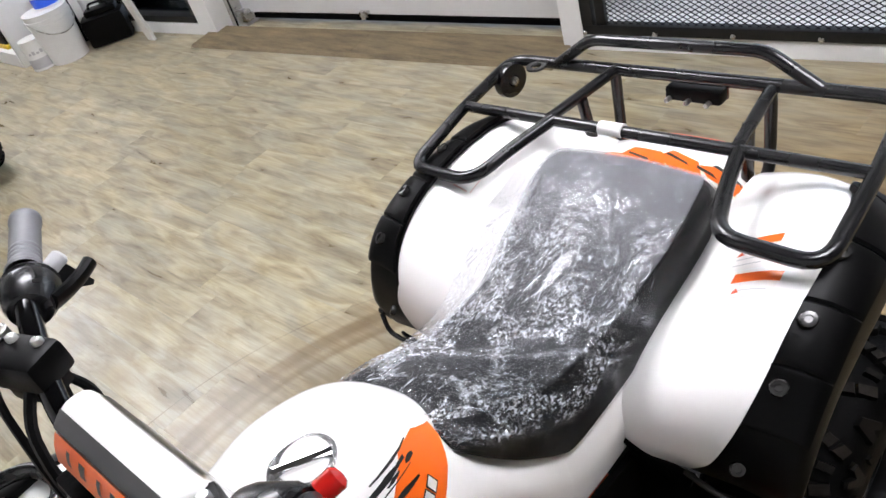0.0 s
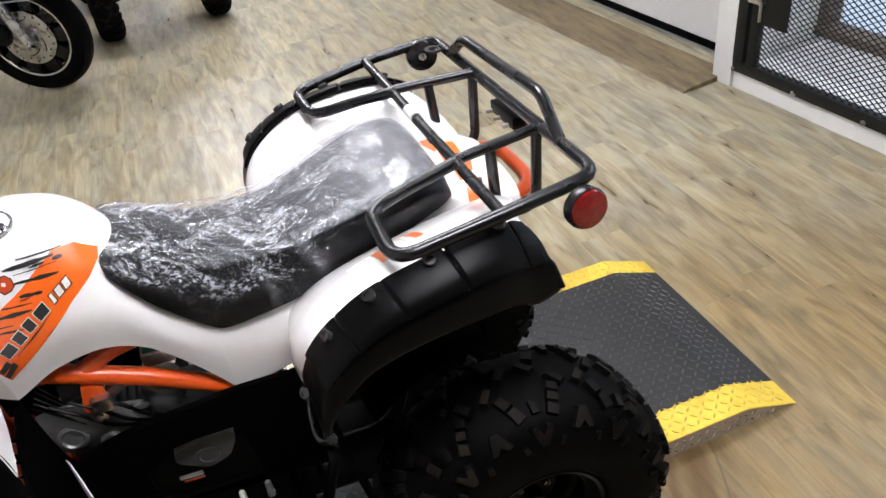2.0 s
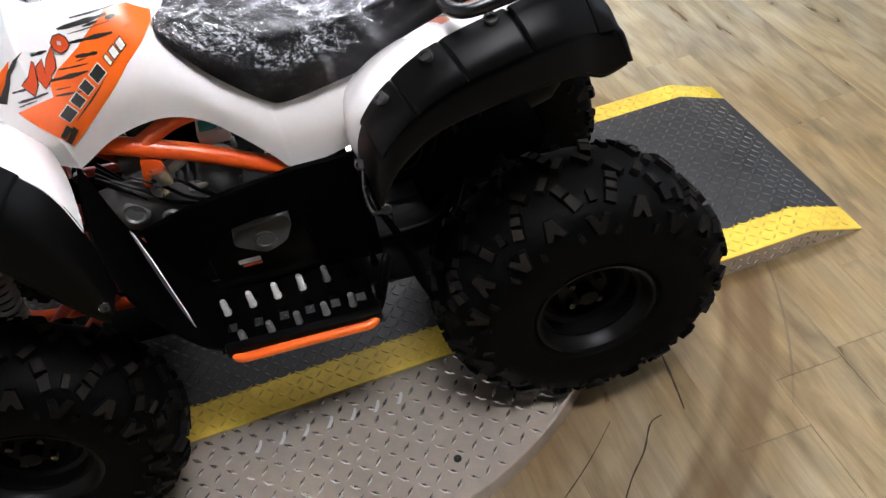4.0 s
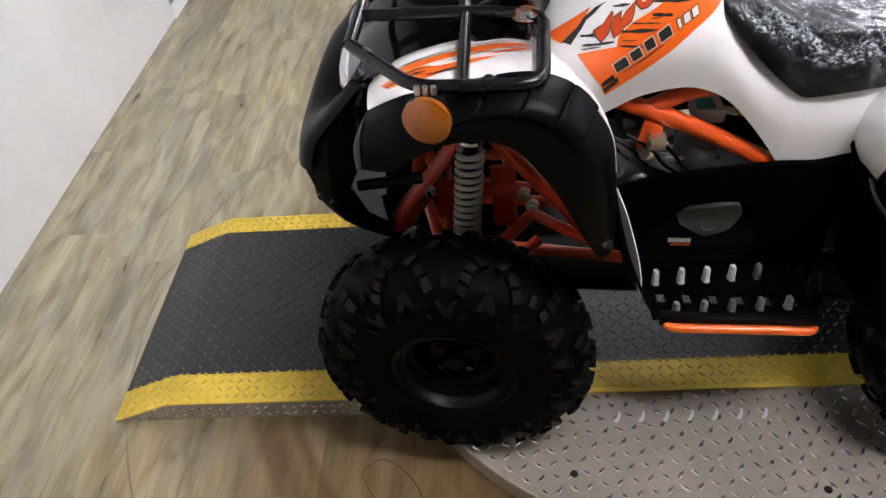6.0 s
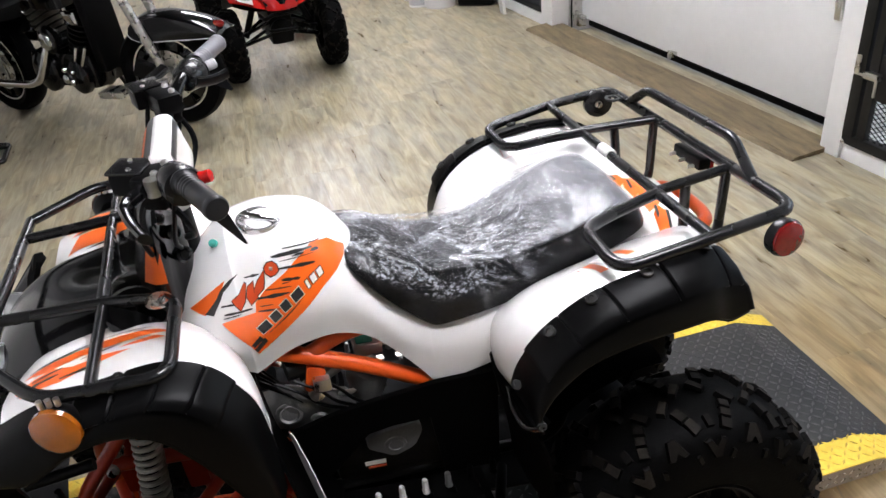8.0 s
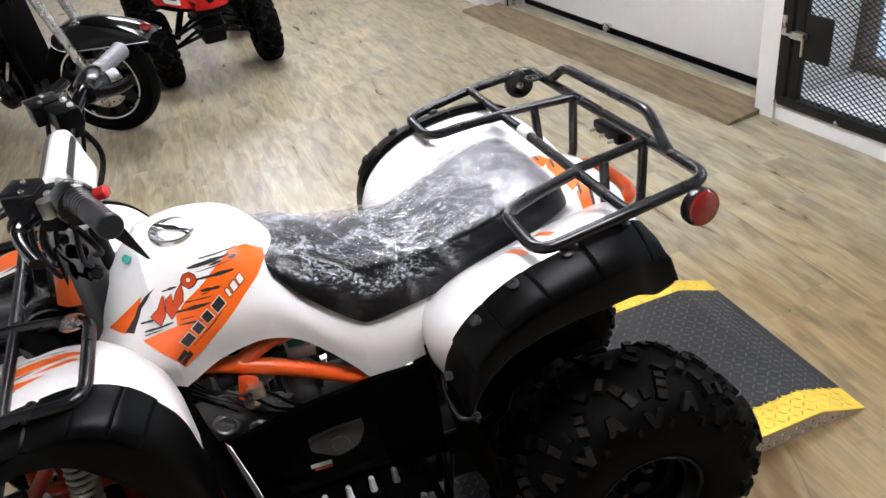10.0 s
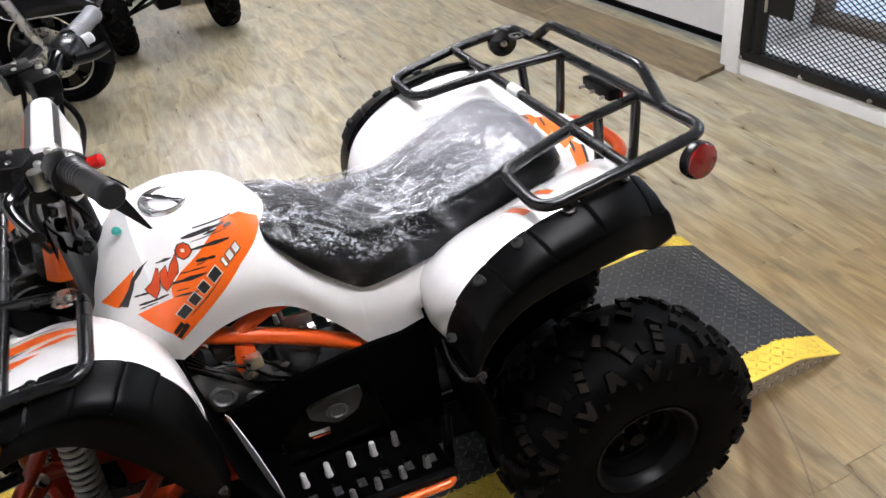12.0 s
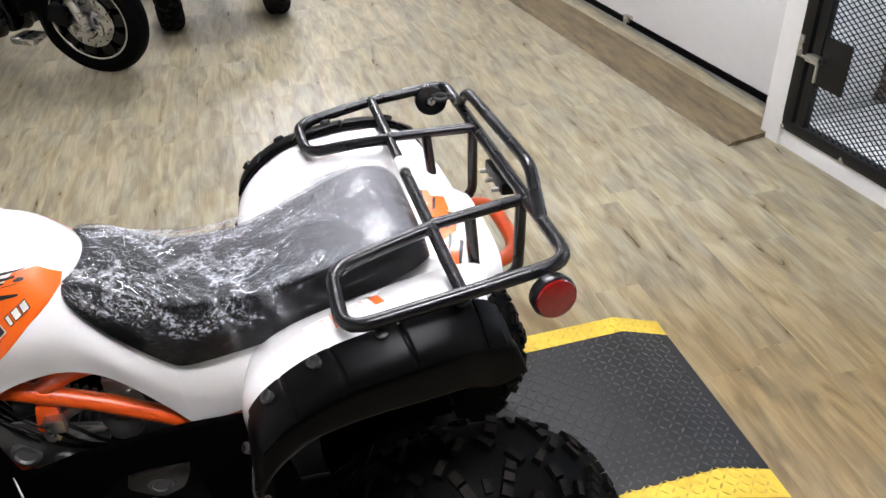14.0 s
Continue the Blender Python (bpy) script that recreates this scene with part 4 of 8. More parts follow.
for v in bm.verts:  # taut folds that fan out from the narrow front of the far side
    p = v.co
    ang = math.atan2(p.y - 0.10, p.x + 0.68)
    rad = math.hypot(p.y - 0.10, p.x + 0.68)
    q = V(ang * 22, rad * 4.5, p.z * 9)
    fold = 1 - abs(noise.noise(q)) * 3.2
    fold2 = 1 - abs(noise.noise(q * 2.3 + V(7, 3, 1))) * 3.0
    some = min(1, max(0.30, 0.65 + 1.3 * noise.noise(V(p.x * 6, p.y * 6, 3.1))))
    calm = 1.0 - 0.7 * min(1, max(0, (p.x + 0.20) / 0.08)) - 0.2 * min(1, max(0, (abs(p.y) - 0.125) / 0.02))
    v.co += V(0, 0.35 * (-1 if p.y < 0 else 1), 1).normalized() * some * calm * (0.0024 * max(0, fold) ** 3 + 0.0014 * max(0, fold2) ** 3)
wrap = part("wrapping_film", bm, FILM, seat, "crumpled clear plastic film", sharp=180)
if sum(p.normal.z for p in wrap.data.polygons) < 0:
    wrap.data.flip_normals()


# the film's loose side, drawn straight over to the far fender
bm = B()
surface(bm, [[V(-0.535, 0.060, 0.909), V(-0.530, 0.090, 0.908), V(-0.520, 0.118, 0.890)], [V(-0.400, 0.095, 0.872), V(-0.390, 0.145, 0.858), V(-0.380, 0.172, 0.832)], [V(-0.260, 0.110, 0.879), V(-0.250, 0.165, 0.862), V(-0.240, 0.215, 0.848)], [V(-0.120, 0.112, 0.918), V(-0.110, 0.160, 0.893), V(-0.095, 0.205, 0.876)]], 60, 24)
for v in bm.verts:
    v.co.z += 0.0025 * noise.noise(V(v.co.y * 60 + v.co.x * 12, v.co.x * 7, 1.0))
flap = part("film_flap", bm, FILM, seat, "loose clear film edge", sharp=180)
if sum(p.normal.z for p in flap.data.polygons) < 0:
    flap.data.flip_normals()


def stretch_decal(name, outline, mat, parent, tree, side=-1, lift=0.0012, label="", axis="y", cell=0.016):
    """A sticker: an outline in the side view, laid onto the panel below it."""
    bm = B()
    if axis == "y":
        bm.faces.new([bm.verts.new((x, 0, z)) for x, z in outline])
        cuts = ((0, V(1, 0, 0)), (1, V(0, 0, 1)))
    else:
        bm.faces.new([bm.verts.new((x, y, 0)) for x, y in outline])
        cuts = ((0, V(1, 0, 0)), (1, V(0, 1, 0)))
    for k, nrm in cuts:
        lo, hi = min(p[k] for p in outline), max(p[k] for p in outline)
        c = lo + cell
        while c < hi:
            bmesh.ops.bisect_plane(bm, geom=bm.verts[:] + bm.edges[:] + bm.faces[:], plane_co=nrm * c, plane_no=nrm)
            c += cell
    for v in bm.verts:
        if axis == "y":
            o, d = V(v.co.x, side * 0.7, v.co.z), V(0, -side, 0)
        else:
            o, d = V(v.co.x, v.co.y, 1.6), V(0, 0, -1)
        hit, nrm, _, _ = tree.ray_cast(o, d)
        if hit is None:
            near = V(v.co.x, side * 0.13, v.co.z) if axis == "y" else V(v.co.x, v.co.y, 0.87)
            hit, nrm, _, _ = tree.find_nearest(near)
        if nrm.dot(d) > 0:
            nrm = -nrm
        v.co = hit + nrm * lift
    return part(name, bm, mat, parent, label, sharp=180)


def quad_poly(x, z, w, h, lean, shear=0.0):
    c, s = math.cos(lean), math.sin(lean)
    return [(x + a * c - b * s, z + a * s + b * c) for a, b in ((-w - shear, -h), (w - shear, -h), (w + shear, h), (-w + shear, h))]


def dash(x0, z0, x1, z1, wd, seed):
    """A torn black dash from end to end, ragged along both edges."""
    r = random.Random(seed)
    up, lo = [], []
    nx, nz = -(z1 - z0), x1 - x0
    ln = math.hypot(nx, nz)
    for k in range(6):
        f = k / 5
        h = wd * (0.25 + 0.75 * math.sin(math.pi * min(1, 0.12 + f * 0.8))) * r.uniform(0.55, 1.15)
        x, z = x0 + (x1 - x0) * f, z0 + (z1 - z0) * f
        up.append((x + nx / ln * h, z + nz / ln * h))
        lo.append((x - nx / ln * h * 0.8 + r.uniform(-0.002, 0.002), z - nz / ln * h * 0.8))
    return lo + up[::-1]


DASHES = ((-0.650, 0.944, -0.590, 0.941, 0.0015), (-0.670, 0.936, -0.604, 0.936, 0.0036), (-0.638, 0.931, -0.617, 0.932, 0.0019), (-0.659, 0.928, -0.603, 0.928, 0.0009), (-0.661, 0.918, -0.604, 0.915, 0.0032), (-0.661, 0.900, -0.631, 0.898, 0.0032),
          (-0.689, 0.890, -0.649, 0.889, 0.0016), (-0.661, 0.895, -0.647, 0.896, 0.0011), (-0.716, 0.912, -0.692, 0.915, 0.0023), (-0.713, 0.878, -0.652, 0.880, 0.0036), (-0.706, 0.858, -0.672, 0.857, 0.0020), (-0.702, 0.866, -0.681, 0.866, 0.0011),
          (-0.761, 0.869, -0.739, 0.873, 0.0023), (-0.759, 0.856, -0.713, 0.864, 0.0027), (-0.761, 0.850, -0.733, 0.857, 0.0011), (-0.606, 0.932, -0.594, 0.931, 0.0023), (-0.697, 0.815, -0.626, 0.873, 0.0015))
SIDE_ORANGE = [(-0.604, 0.943), (-0.577, 0.937), (-0.552, 0.916), (-0.555, 0.907), (-0.572, 0.894), (-0.601, 0.875), (-0.637, 0.843), (-0.679, 0.806), (-0.722, 0.771), (-0.731, 0.792), (-0.766, 0.843), (-0.737, 0.852), (-0.710, 0.857), (-0.707, 0.873), (-0.688, 0.891), (-0.670, 0.901),
               (-0.653, 0.911), (-0.639, 0.921), (-0.626, 0.929), (-0.613, 0.936)]
FLASH = [(-0.811, 0.861), (-0.788, 0.879), (-0.746, 0.910), (-0.756, 0.892), (-0.772, 0.868), (-0.788, 0.855)]
TORN = [(-0.723, 0.919), (-0.733, 0.912), (-0.741, 0.902), (-0.752, 0.892), (-0.758, 0.881), (-0.768, 0.866), (-0.775, 0.855), (-0.788, 0.857), (-0.778, 0.867), (-0.765, 0.881), (-0.756, 0.895), (-0.740, 0.910)]
MARK = ([(-0.742, 0.879), (-0.729, 0.888), (-0.718, 0.905), (-0.715, 0.903), (-0.722, 0.877), (-0.732, 0.863), (-0.739, 0.873)], [(-0.714, 0.898), (-0.703, 0.906), (-0.706, 0.889), (-0.701, 0.881), (-0.714, 0.870), (-0.718, 0.883)],
        [(-0.697, 0.905), (-0.684, 0.920), (-0.687, 0.902), (-0.690, 0.893), (-0.705, 0.880), (-0.705, 0.892)], [(-0.669, 0.930), (-0.663, 0.925), (-0.662, 0.916), (-0.668, 0.911), (-0.676, 0.909), (-0.682, 0.915), (-0.683, 0.923), (-0.677, 0.929)])
# model name: middle, half length along its line, half height
NAME = ((-0.702, 0.829, 0.0108, 0.0078), (-0.6815, 0.8455, 0.0082, 0.0076), (-0.663, 0.8605, 0.0074, 0.0074), (-0.642, 0.874, 0.0094, 0.0072), (-0.6225, 0.8865, 0.0024, 0.0058), (-0.612, 0.893, 0.0048, 0.0056), (-0.6005, 0.8995, 0.0045, 0.0055))


def grown(pts, by):
    """An outline moved outwards from its middle."""
    cx, cz = sum(p[0] for p in pts) / len(pts), sum(p[1] for p in pts) / len(pts)
    return [(x + by * (x - cx) / math.hypot(x - cx, z - cz), z + by * (z - cz) / math.hypot(x - cx, z - cz)) for x, z in pts]


for side in (-1, 1):
    def tank_decal(name, outline, mat, lift=0.0012, label="", cell=0.016):
        return stretch_decal(name, outline, mat, body, BODY_TREE, side, lift, label, cell=cell)

    tank_decal("side_graphic", SIDE_ORANGE, ORANGE, label="orange side graphic")
    tank_decal("side_graphic", FLASH, ORANGE, label="orange torn flash")
    tank_decal("graphic_slash", TORN, BLACK_DECAL, 0.0017)
    for low in ([(-0.713, 0.812), (-0.709, 0.803), (-0.726, 0.788), (-0.730, 0.795)], [(-0.706, 0.807), (-0.703, 0.797), (-0.723, 0.776), (-0.727, 0.783)]):
        tank_decal("graphic_slash", low, BLACK_DECAL, 0.0017)
    for k, (xa, za, xb, zb, wd) in enumerate(DASHES):
        tank_decal("graphic_slash", dash(xa, za, xb, zb, wd, k), BLACK_DECAL, 0.0017)
    for pts in MARK:  # maker's mark as plain shapes
        tank_decal("mark_edge", grown(pts, 0.0016), BLACK_DECAL, 0.0019, cell=0.012)
        tank_decal("mark_shape", pts, RED_DECAL, 0.0024, "red shape of the maker's mark", cell=0.012)
    tank_decal("mark_eye", [(-0.675, 0.9235), (-0.670, 0.9225), (-0.671, 0.9175), (-0.676, 0.9185)], PALE_DECAL, 0.0028)
    for k, (x, z, w, h) in enumerate(NAME):  # model name as plain bars
        lean = radians(38 - 1.2 * k)
        tank_decal("name_backing", quad_poly(x, z, w + 0.0013, h + 0.0013, lean, 0.0015), PALE_DECAL if k < 4 else BLACK_DECAL, 0.0022)
        tank_decal("name_bar", quad_poly(x, z, w, h, lean, 0.0015), BLACK_DECAL if k < 4 else PALE_DECAL, 0.0027)

# domed fuel cap with a wide grip bar, in its neck ring
CAP = V(-0.676, -0.053, 0.9825)
LIE = V(0.03, -0.26, 1).normalized()
bm = B()
lathe(bm, CAP, LIE, [(-0.016, 0.036), (-0.001, 0.036), (0.0012, 0.035), (0.0015, 0.032), (-0.001, 0.0295), (-0.004, 0.024), (-0.006, 0.012), (-0.0065, 0.0005)], 40)
cap = part("fuel_cap", bm, CAP_CHROME, quad, "chromed fuel cap")
M = Matrix.Translation(CAP) @ LIE.to_track_quat("Z", "Y").to_matrix().to_4x4() @ Matrix.Rotation(radians(-40), 4, "Z")
bm = B()
box(bm, V(-0.031, -0.0052, -0.004), V(0.031, 0.0052, 0.0065), 0.0025, M)
part("cap_grip", bm, CHROME, cap, "chrome grip bar")
bm = B()
box(bm, V(-0.026, 0.0054, -0.0055), V(0.026, 0.0110, -0.0030), 0.001, M)
part("cap_recess", bm, DARK_METAL, cap, "dark finger slot")
# tail panel graphics and grab bar
TAIL = [([(-0.022, -0.142), (0.004, -0.132), (0.020, -0.090), (0.012, -0.062), (-0.008, -0.085)], ORANGE), ([(-0.012, -0.078), (0.018, -0.058), (0.032, -0.010), (0.010, 0.004), (-0.010, -0.030)], ORANGE),
        ([(-0.014, -0.024), (0.022, 0.002), (0.026, 0.050), (0.004, 0.062), (-0.012, 0.020)], ORANGE), ([(-0.016, 0.028), (0.006, 0.050), (0.006, 0.108), (-0.016, 0.122), (-0.024, 0.070)], ORANGE),
        ([(0.000, -0.130), (0.006, -0.126), (0.022, -0.084), (0.018, -0.078)], BLACK_DECAL), ([(-0.006, -0.098), (0.002, -0.088), (0.010, -0.060), (0.004, -0.062)], BLACK_DECAL),
        ([(0.004, -0.050), (0.010, -0.044), (0.024, -0.006), (0.018, -0.006)], BLACK_DECAL), ([(-0.004, 0.010), (0.002, 0.014), (0.012, 0.052), (0.006, 0.050)], BLACK_DECAL), ([(-0.012, 0.060), (-0.006, 0.062), (-0.002, 0.100), (-0.008, 0.098)], BLACK_DECAL)]
for k, (pts, mt) in enumerate(TAIL):
    stretch_decal("tail_graphic", pts, mt, body, BODY_TREE, -1, 0.0014 + 0.0006 * (mt is BLACK_DECAL), "torn orange tail graphic" if mt is ORANGE else "", axis="z")
bm = B()
tube(bm, [V(0.02, -0.088, 0.800), V(0.098, -0.088, 0.816), V(0.114, -0.05, 0.820), V(0.114, 0.05, 0.820), V(0.098, 0.088, 0.816), V(0.02, 0.088, 0.800)], 0.0125, 0.03, 12)
part("grab_bar", bm, ORANGE_PAINT, quad, "orange tubular rear grab bar")


def bolt(p, n, parent, r=0.0088, mat=None):
    bm = B()
    lathe(bm, p, n, [(-0.004, r * 0.9), (0.002, r), (0.005, r * 0.85), (0.0055, r * 0.45), (0.003, r * 0.4), (0.003, 0.0003)], 12)
    return part("bolt", bm, mat or BOLT_STEEL, parent, "dull socket bolt")


REAR_IN = [(-0.332, 0.655), (-0.336, 0.690), (-0.330, 0.735), (-0.306, 0.766), (-0.262, 0.793), (-0.200, 0.814), (-0.120, 0.836), (-0.045, 0.850), (0.010, 0.856), (0.045, 0.842)]
# stations along the flares: where they meet the white panel, and their lower edge, as x, distance from the middle, z
REAR_OUT = [(-0.328, 0.236, 0.652), (-0.341, 0.268, 0.700), (-0.338, 0.292, 0.755), (-0.320, 0.306, 0.802), (-0.288, 0.312, 0.840), (-0.232, 0.312, 0.876), (-0.150, 0.308, 0.898), (-0.075, 0.296, 0.906), (-0.028, 0.282, 0.900), (0.004, 0.268, 0.880)]
REAR_LOW = [(-0.326, 0.372, 0.668), (-0.334, 0.378, 0.700), (-0.318, 0.379, 0.738), (-0.290, 0.377, 0.768), (-0.250, 0.374, 0.794), (-0.180, 0.368, 0.810), (-0.105, 0.361, 0.815), (-0.050, 0.349, 0.811), (-0.006, 0.332, 0.788), (0.030, 0.326, 0.794)]
FRONT_IN = [(-1.095, 0.150, 0.800), (-1.040, 0.150, 0.850), (-0.950, 0.150, 0.876), (-0.870, 0.150, 0.878), (-0.810, 0.150, 0.850), (-0.764, 0.150, 0.790), (-0.738, 0.205, 0.762), (-0.723, 0.290, 0.740)]
FRONT_OUT = [(-1.078, 0.300, 0.842), (-1.014, 0.307, 0.872), (-0.925, 0.308, 0.888), (-0.842, 0.308, 0.898), (-0.784, 0.309, 0.877), (-0.747, 0.310, 0.831), (-0.729, 0.311, 0.789), (-0.722, 0.312, 0.730), (-0.720, 0.330, 0.625)]
FRONT_LOW = [(-1.088, 0.372, 0.786), (-1.045, 0.377, 0.788), (-0.990, 0.381, 0.825), (-0.925, 0.383, 0.842), (-0.872, 0.383, 0.828), (-0.834, 0.382, 0.784), (-0.802, 0.380, 0.728), (-0.772, 0.376, 0.658), (-0.746, 0.368, 0.602)]


def station_pairs(top, low, s, n):
    """Finely spaced points along the two edges of a flare."""
    return list(zip(spline([V(x, s * y, z) for x, y, z in top], n), spline([V(x, s * y, z) for x, y, z in low], n)))


def flare_profile(a, b, s, lift=0.0):
    """Across a flare: flat shoulder, rounded bend, upright skirt with a turned-in lip."""
    bend = a.lerp(b, 0.30)
    bend.y = a.y + 0.80 * (b.y - a.y)
    out = V(0, s * 0.45, 0.9) * lift
    return [a + out, a.lerp(bend, 0.55) + V(0, s * 0.002, 0.006) + out, bend + out, bend.lerp(b, 0.30) + V(0, s * 0.006, 0) + out * 0.6, b, b + V(0.004, -s * 0.004, -0.006)]


def flare_of(name, top, low, s, pads, studs, parent, first=0):
    """A black fender flare with raised plates along its shoulder, grooves between them, a bolt in each."""
    pairs = station_pairs(top, low, s, 64)
    bm = B()
    grid = [[bm.verts.new(p) for p in spline(flare_profile(a, b, s), 15)] for a, b in pairs]
    for i in range(63):
        for j in range(14):
            bm.faces.new((grid[i][j], grid[i + 1][j], grid[i + 1][j + 1], grid[i][j + 1]))
    over = part(name, bm, BLACK_PLASTIC, parent, "black grained plastic fender flare", solid=0.005, sharp=60)
    fine = station_pairs(top, low, s, 240)
    shell = B()
    for x0, x1 in pads:
        i0, i1 = (min(range(240), key=lambda i: abs(fine[i][0].x - x) + (9 if i < first else 0)) for x in (x0, x1))
        rows = []
        for i in range(i0, i1):
            q = flare_profile(*fine[i], s)
            out = [q[0].lerp(q[2], f) + V(0, s * (0.0015 + 0.003 * f), 0.0045 + 0.004 * math.sin(math.pi * f)) for f in (0.05, 0.28, 0.52, 0.76, 1.0)] + [q[2].lerp(q[3], 0.55) + V(0, s * 0.0055, 0.002)]
            if i in (i0, i1 - 1):  # the ends turn down into the groove
                out = [p - V(0, s * 0.001, 0.0022) for p in out]
            rows.append(out)
        bm = B()
        surface(bm, rows, len(rows), 9)
        surface(shell, rows, len(rows), 9)
        part("flare_pad", bm, BLACK_PLASTIC, over, solid=0.006, sharp=30, offset=0.0)
    shell.normal_update()
    tree = tree_of(shell)
    for x, y, z in studs:
        at, nrm, _, _ = tree.find_nearest(V(x, s * y, z))
        if nrm.z < 0:
            nrm = -nrm
        bolt(at + nrm * 0.0050, nrm, over, 0.0105)
    shell.free()
    return over


PLACE = QUAD_PLACE
for side in (-1, 1):
    s = side
    PLACE = QUAD_PLACE if s < 0 else (lambda p: QUAD_PLACE(Vector((p.x + 0.015, 0.140 + (p.y - 0.140) * 0.82 if p.y > 0.140 else p.y, p.z))))
    # rear fender
    bm = B()
    rows = []
    for (xa, za), (xb, yb, zb) in zip(REAR_IN, REAR_OUT):
        y0 = 0.140 if s < 0 else 0.070
        rows.append([V(xa, s * y0, za - (0 if s < 0 else 0.01)), V((xa * 0.7 + xb * 0.3) - 0.006, s * (y0 + (yb - y0) * 0.40), za * 0.45 + zb * 0.55 + 0.004), V((xa + 3 * xb) / 4 - 0.006, s * (y0 + (yb - y0) * 0.76), za * 0.12 + zb * 0.88 + 0.008), V(xb, s * (yb + 0.003), zb + 0.001)])
    surface(bm, rows, 54, 22)
    bmesh.ops.recalc_face_normals(bm, faces=bm.faces)
    ft = tree_of(bm)
    fender = part("rear_fender", bm, WHITE, quad, "glossy white rear fender", solid=0.004, sharp=70)
    if s < 0:
        for x0, y0, w, h, lean in ((-0.196, -0.253, 0.0065, 0.028, 4), (-0.141, -0.230, 0.0065, 0.024, 6)):
            stretch_decal("warning_stripe", quad_poly(x0, y0, w, h, radians(lean)), ORANGE, fender, ft, s, 0.001, "orange warning stripe", axis="z")
            stretch_decal("warning_label", quad_poly(x0 - 0.026, y0, 0.018, h, radians(lean)), PALE_DECAL, fender, ft, s, 0.0008, "pale warning label", axis="z")
            for k in range(3):
                stretch_decal("print_bar", quad_poly(x0 - 0.036 + 0.009 * k, y0, 0.0007, h * 0.7, radians(lean)), GREY_DECAL, fender, ft, s, 0.0012, axis="z")
            stretch_decal("warning_sign", [(x0 - 0.022, y0 + 0.010), (x0 - 0.016, y0 + 0.016), (x0 - 0.024, y0 + 0.019)], RED_DECAL, fender, ft, s, 0.0016, axis="z")
    else:
        for x0, y0, w, h in ((-0.17, 0.215, 0.028, 0.0012), (-0.17, 0.258, 0.028, 0.0012), (-0.198, 0.2365, 0.0012, 0.0215), (-0.142, 0.2365, 0.0012, 0.0215)):
            stretch_decal("label_outline", quad_poly(x0, y0, w, h * 0.7, 0), FAINT_RED, fender, ft, s, 0.001, axis="z")
    raised = 0.0 if s < 0 else 1.0  # the far flare shows its plates past the white panel
    over = flare_of("rear_flare", [(x, y - 0.022 * raised, z + 0.010 * raised) for x, y, z in REAR_OUT], [(x, y + 0.004 * raised, z + 0.042 * raised * min(1, max(0, (z - 0.66) / 0.1))) for x, y, z in REAR_LOW], s, ((-0.333, -0.282), (-0.280, -0.215), (-0.213, -0.127), (-0.125, -0.025), (-0.023, 0.002)), ((-0.299, 0.333, 0.836), (-0.234, 0.329, 0.876), (-0.149, 0.320, 0.897), (-0.044, 0.292, 0.901)), quad, 70)
    bolt(V(-0.343, s * 0.309, 0.724), V(-0.6, s * 0.55, 0.5), over, 0.0095)
    # rounded rear end of the flare
    bm = B()
    qa, qb = V(0.004, s * 0.268, 0.880), V(0.030, s * 0.326, 0.794)
    prof = flare_profile(qa, qb, s)
    surface(bm, [prof[:5], [p + V(0.012, -s * 0.004, -0.010 if k < 3 else -0.002) for k, p in enumerate(prof[:5])], [p + V(0.012, -s * 0.030, -0.030 if k < 3 else -0.004) for k, p in enumerate(prof[:5])]], 8, 12)
    part("flare_end", bm, BLACK_PLASTIC, over, solid=0.005, sharp=70)
    # lower trim wire of the flare
    bm = B()
    tube(bm, spline([V(-0.336, s * 0.235, 0.655), V(-0.346, s * 0.290, 0.655), V(-0.346, s * 0.345, 0.662), V(-0.334, s * 0.376, 0.684)], 16), 0.0042, 0, 8)
    part("flare_trim", bm, BOLT_STEEL, over, "thin dark trim wire")
    bolt(V(-0.330, s * 0.376, 0.690), V(-0.1, s, 0.25), over, 0.0075)
    # rounded inner liner over the wheel
    bm = B()
    surface(bm, [[V(-0.030 + r * math.cos(radians(a)), s * y, 0.330 + r * math.sin(radians(a))) for y, r in ((0.110, 0.290), (0.150, 0.292), (0.185, 0.290), (0.205, 0.280))] for a in range(140, 84, -8)], 30, 8)
    part("wheel_arch_liner", bm, SHADE_BLACK, quad, "matte black inner wheel arch", solid=0.004, sharp=60)
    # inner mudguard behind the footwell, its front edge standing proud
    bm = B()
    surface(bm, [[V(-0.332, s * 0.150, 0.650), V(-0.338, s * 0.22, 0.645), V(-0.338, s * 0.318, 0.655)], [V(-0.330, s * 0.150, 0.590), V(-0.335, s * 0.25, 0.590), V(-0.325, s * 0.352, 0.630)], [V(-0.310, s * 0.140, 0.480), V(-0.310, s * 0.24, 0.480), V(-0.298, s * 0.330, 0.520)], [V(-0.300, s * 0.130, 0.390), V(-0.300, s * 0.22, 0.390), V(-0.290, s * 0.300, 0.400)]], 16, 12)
    part("rear_mudguard", bm, SHADE_BLACK, quad, solid=0.005)
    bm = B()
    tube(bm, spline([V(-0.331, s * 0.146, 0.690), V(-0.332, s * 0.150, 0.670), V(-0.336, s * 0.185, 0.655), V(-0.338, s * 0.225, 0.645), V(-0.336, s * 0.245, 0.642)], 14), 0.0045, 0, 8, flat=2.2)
    part("panel_tab", bm, SHADE_BLACK, quad)

    # front fender
    bm = B()
    rows = []
    for (xa, ya, za), (xb, yb, zb) in zip(FRONT_IN, FRONT_OUT):
        w = yb - ya
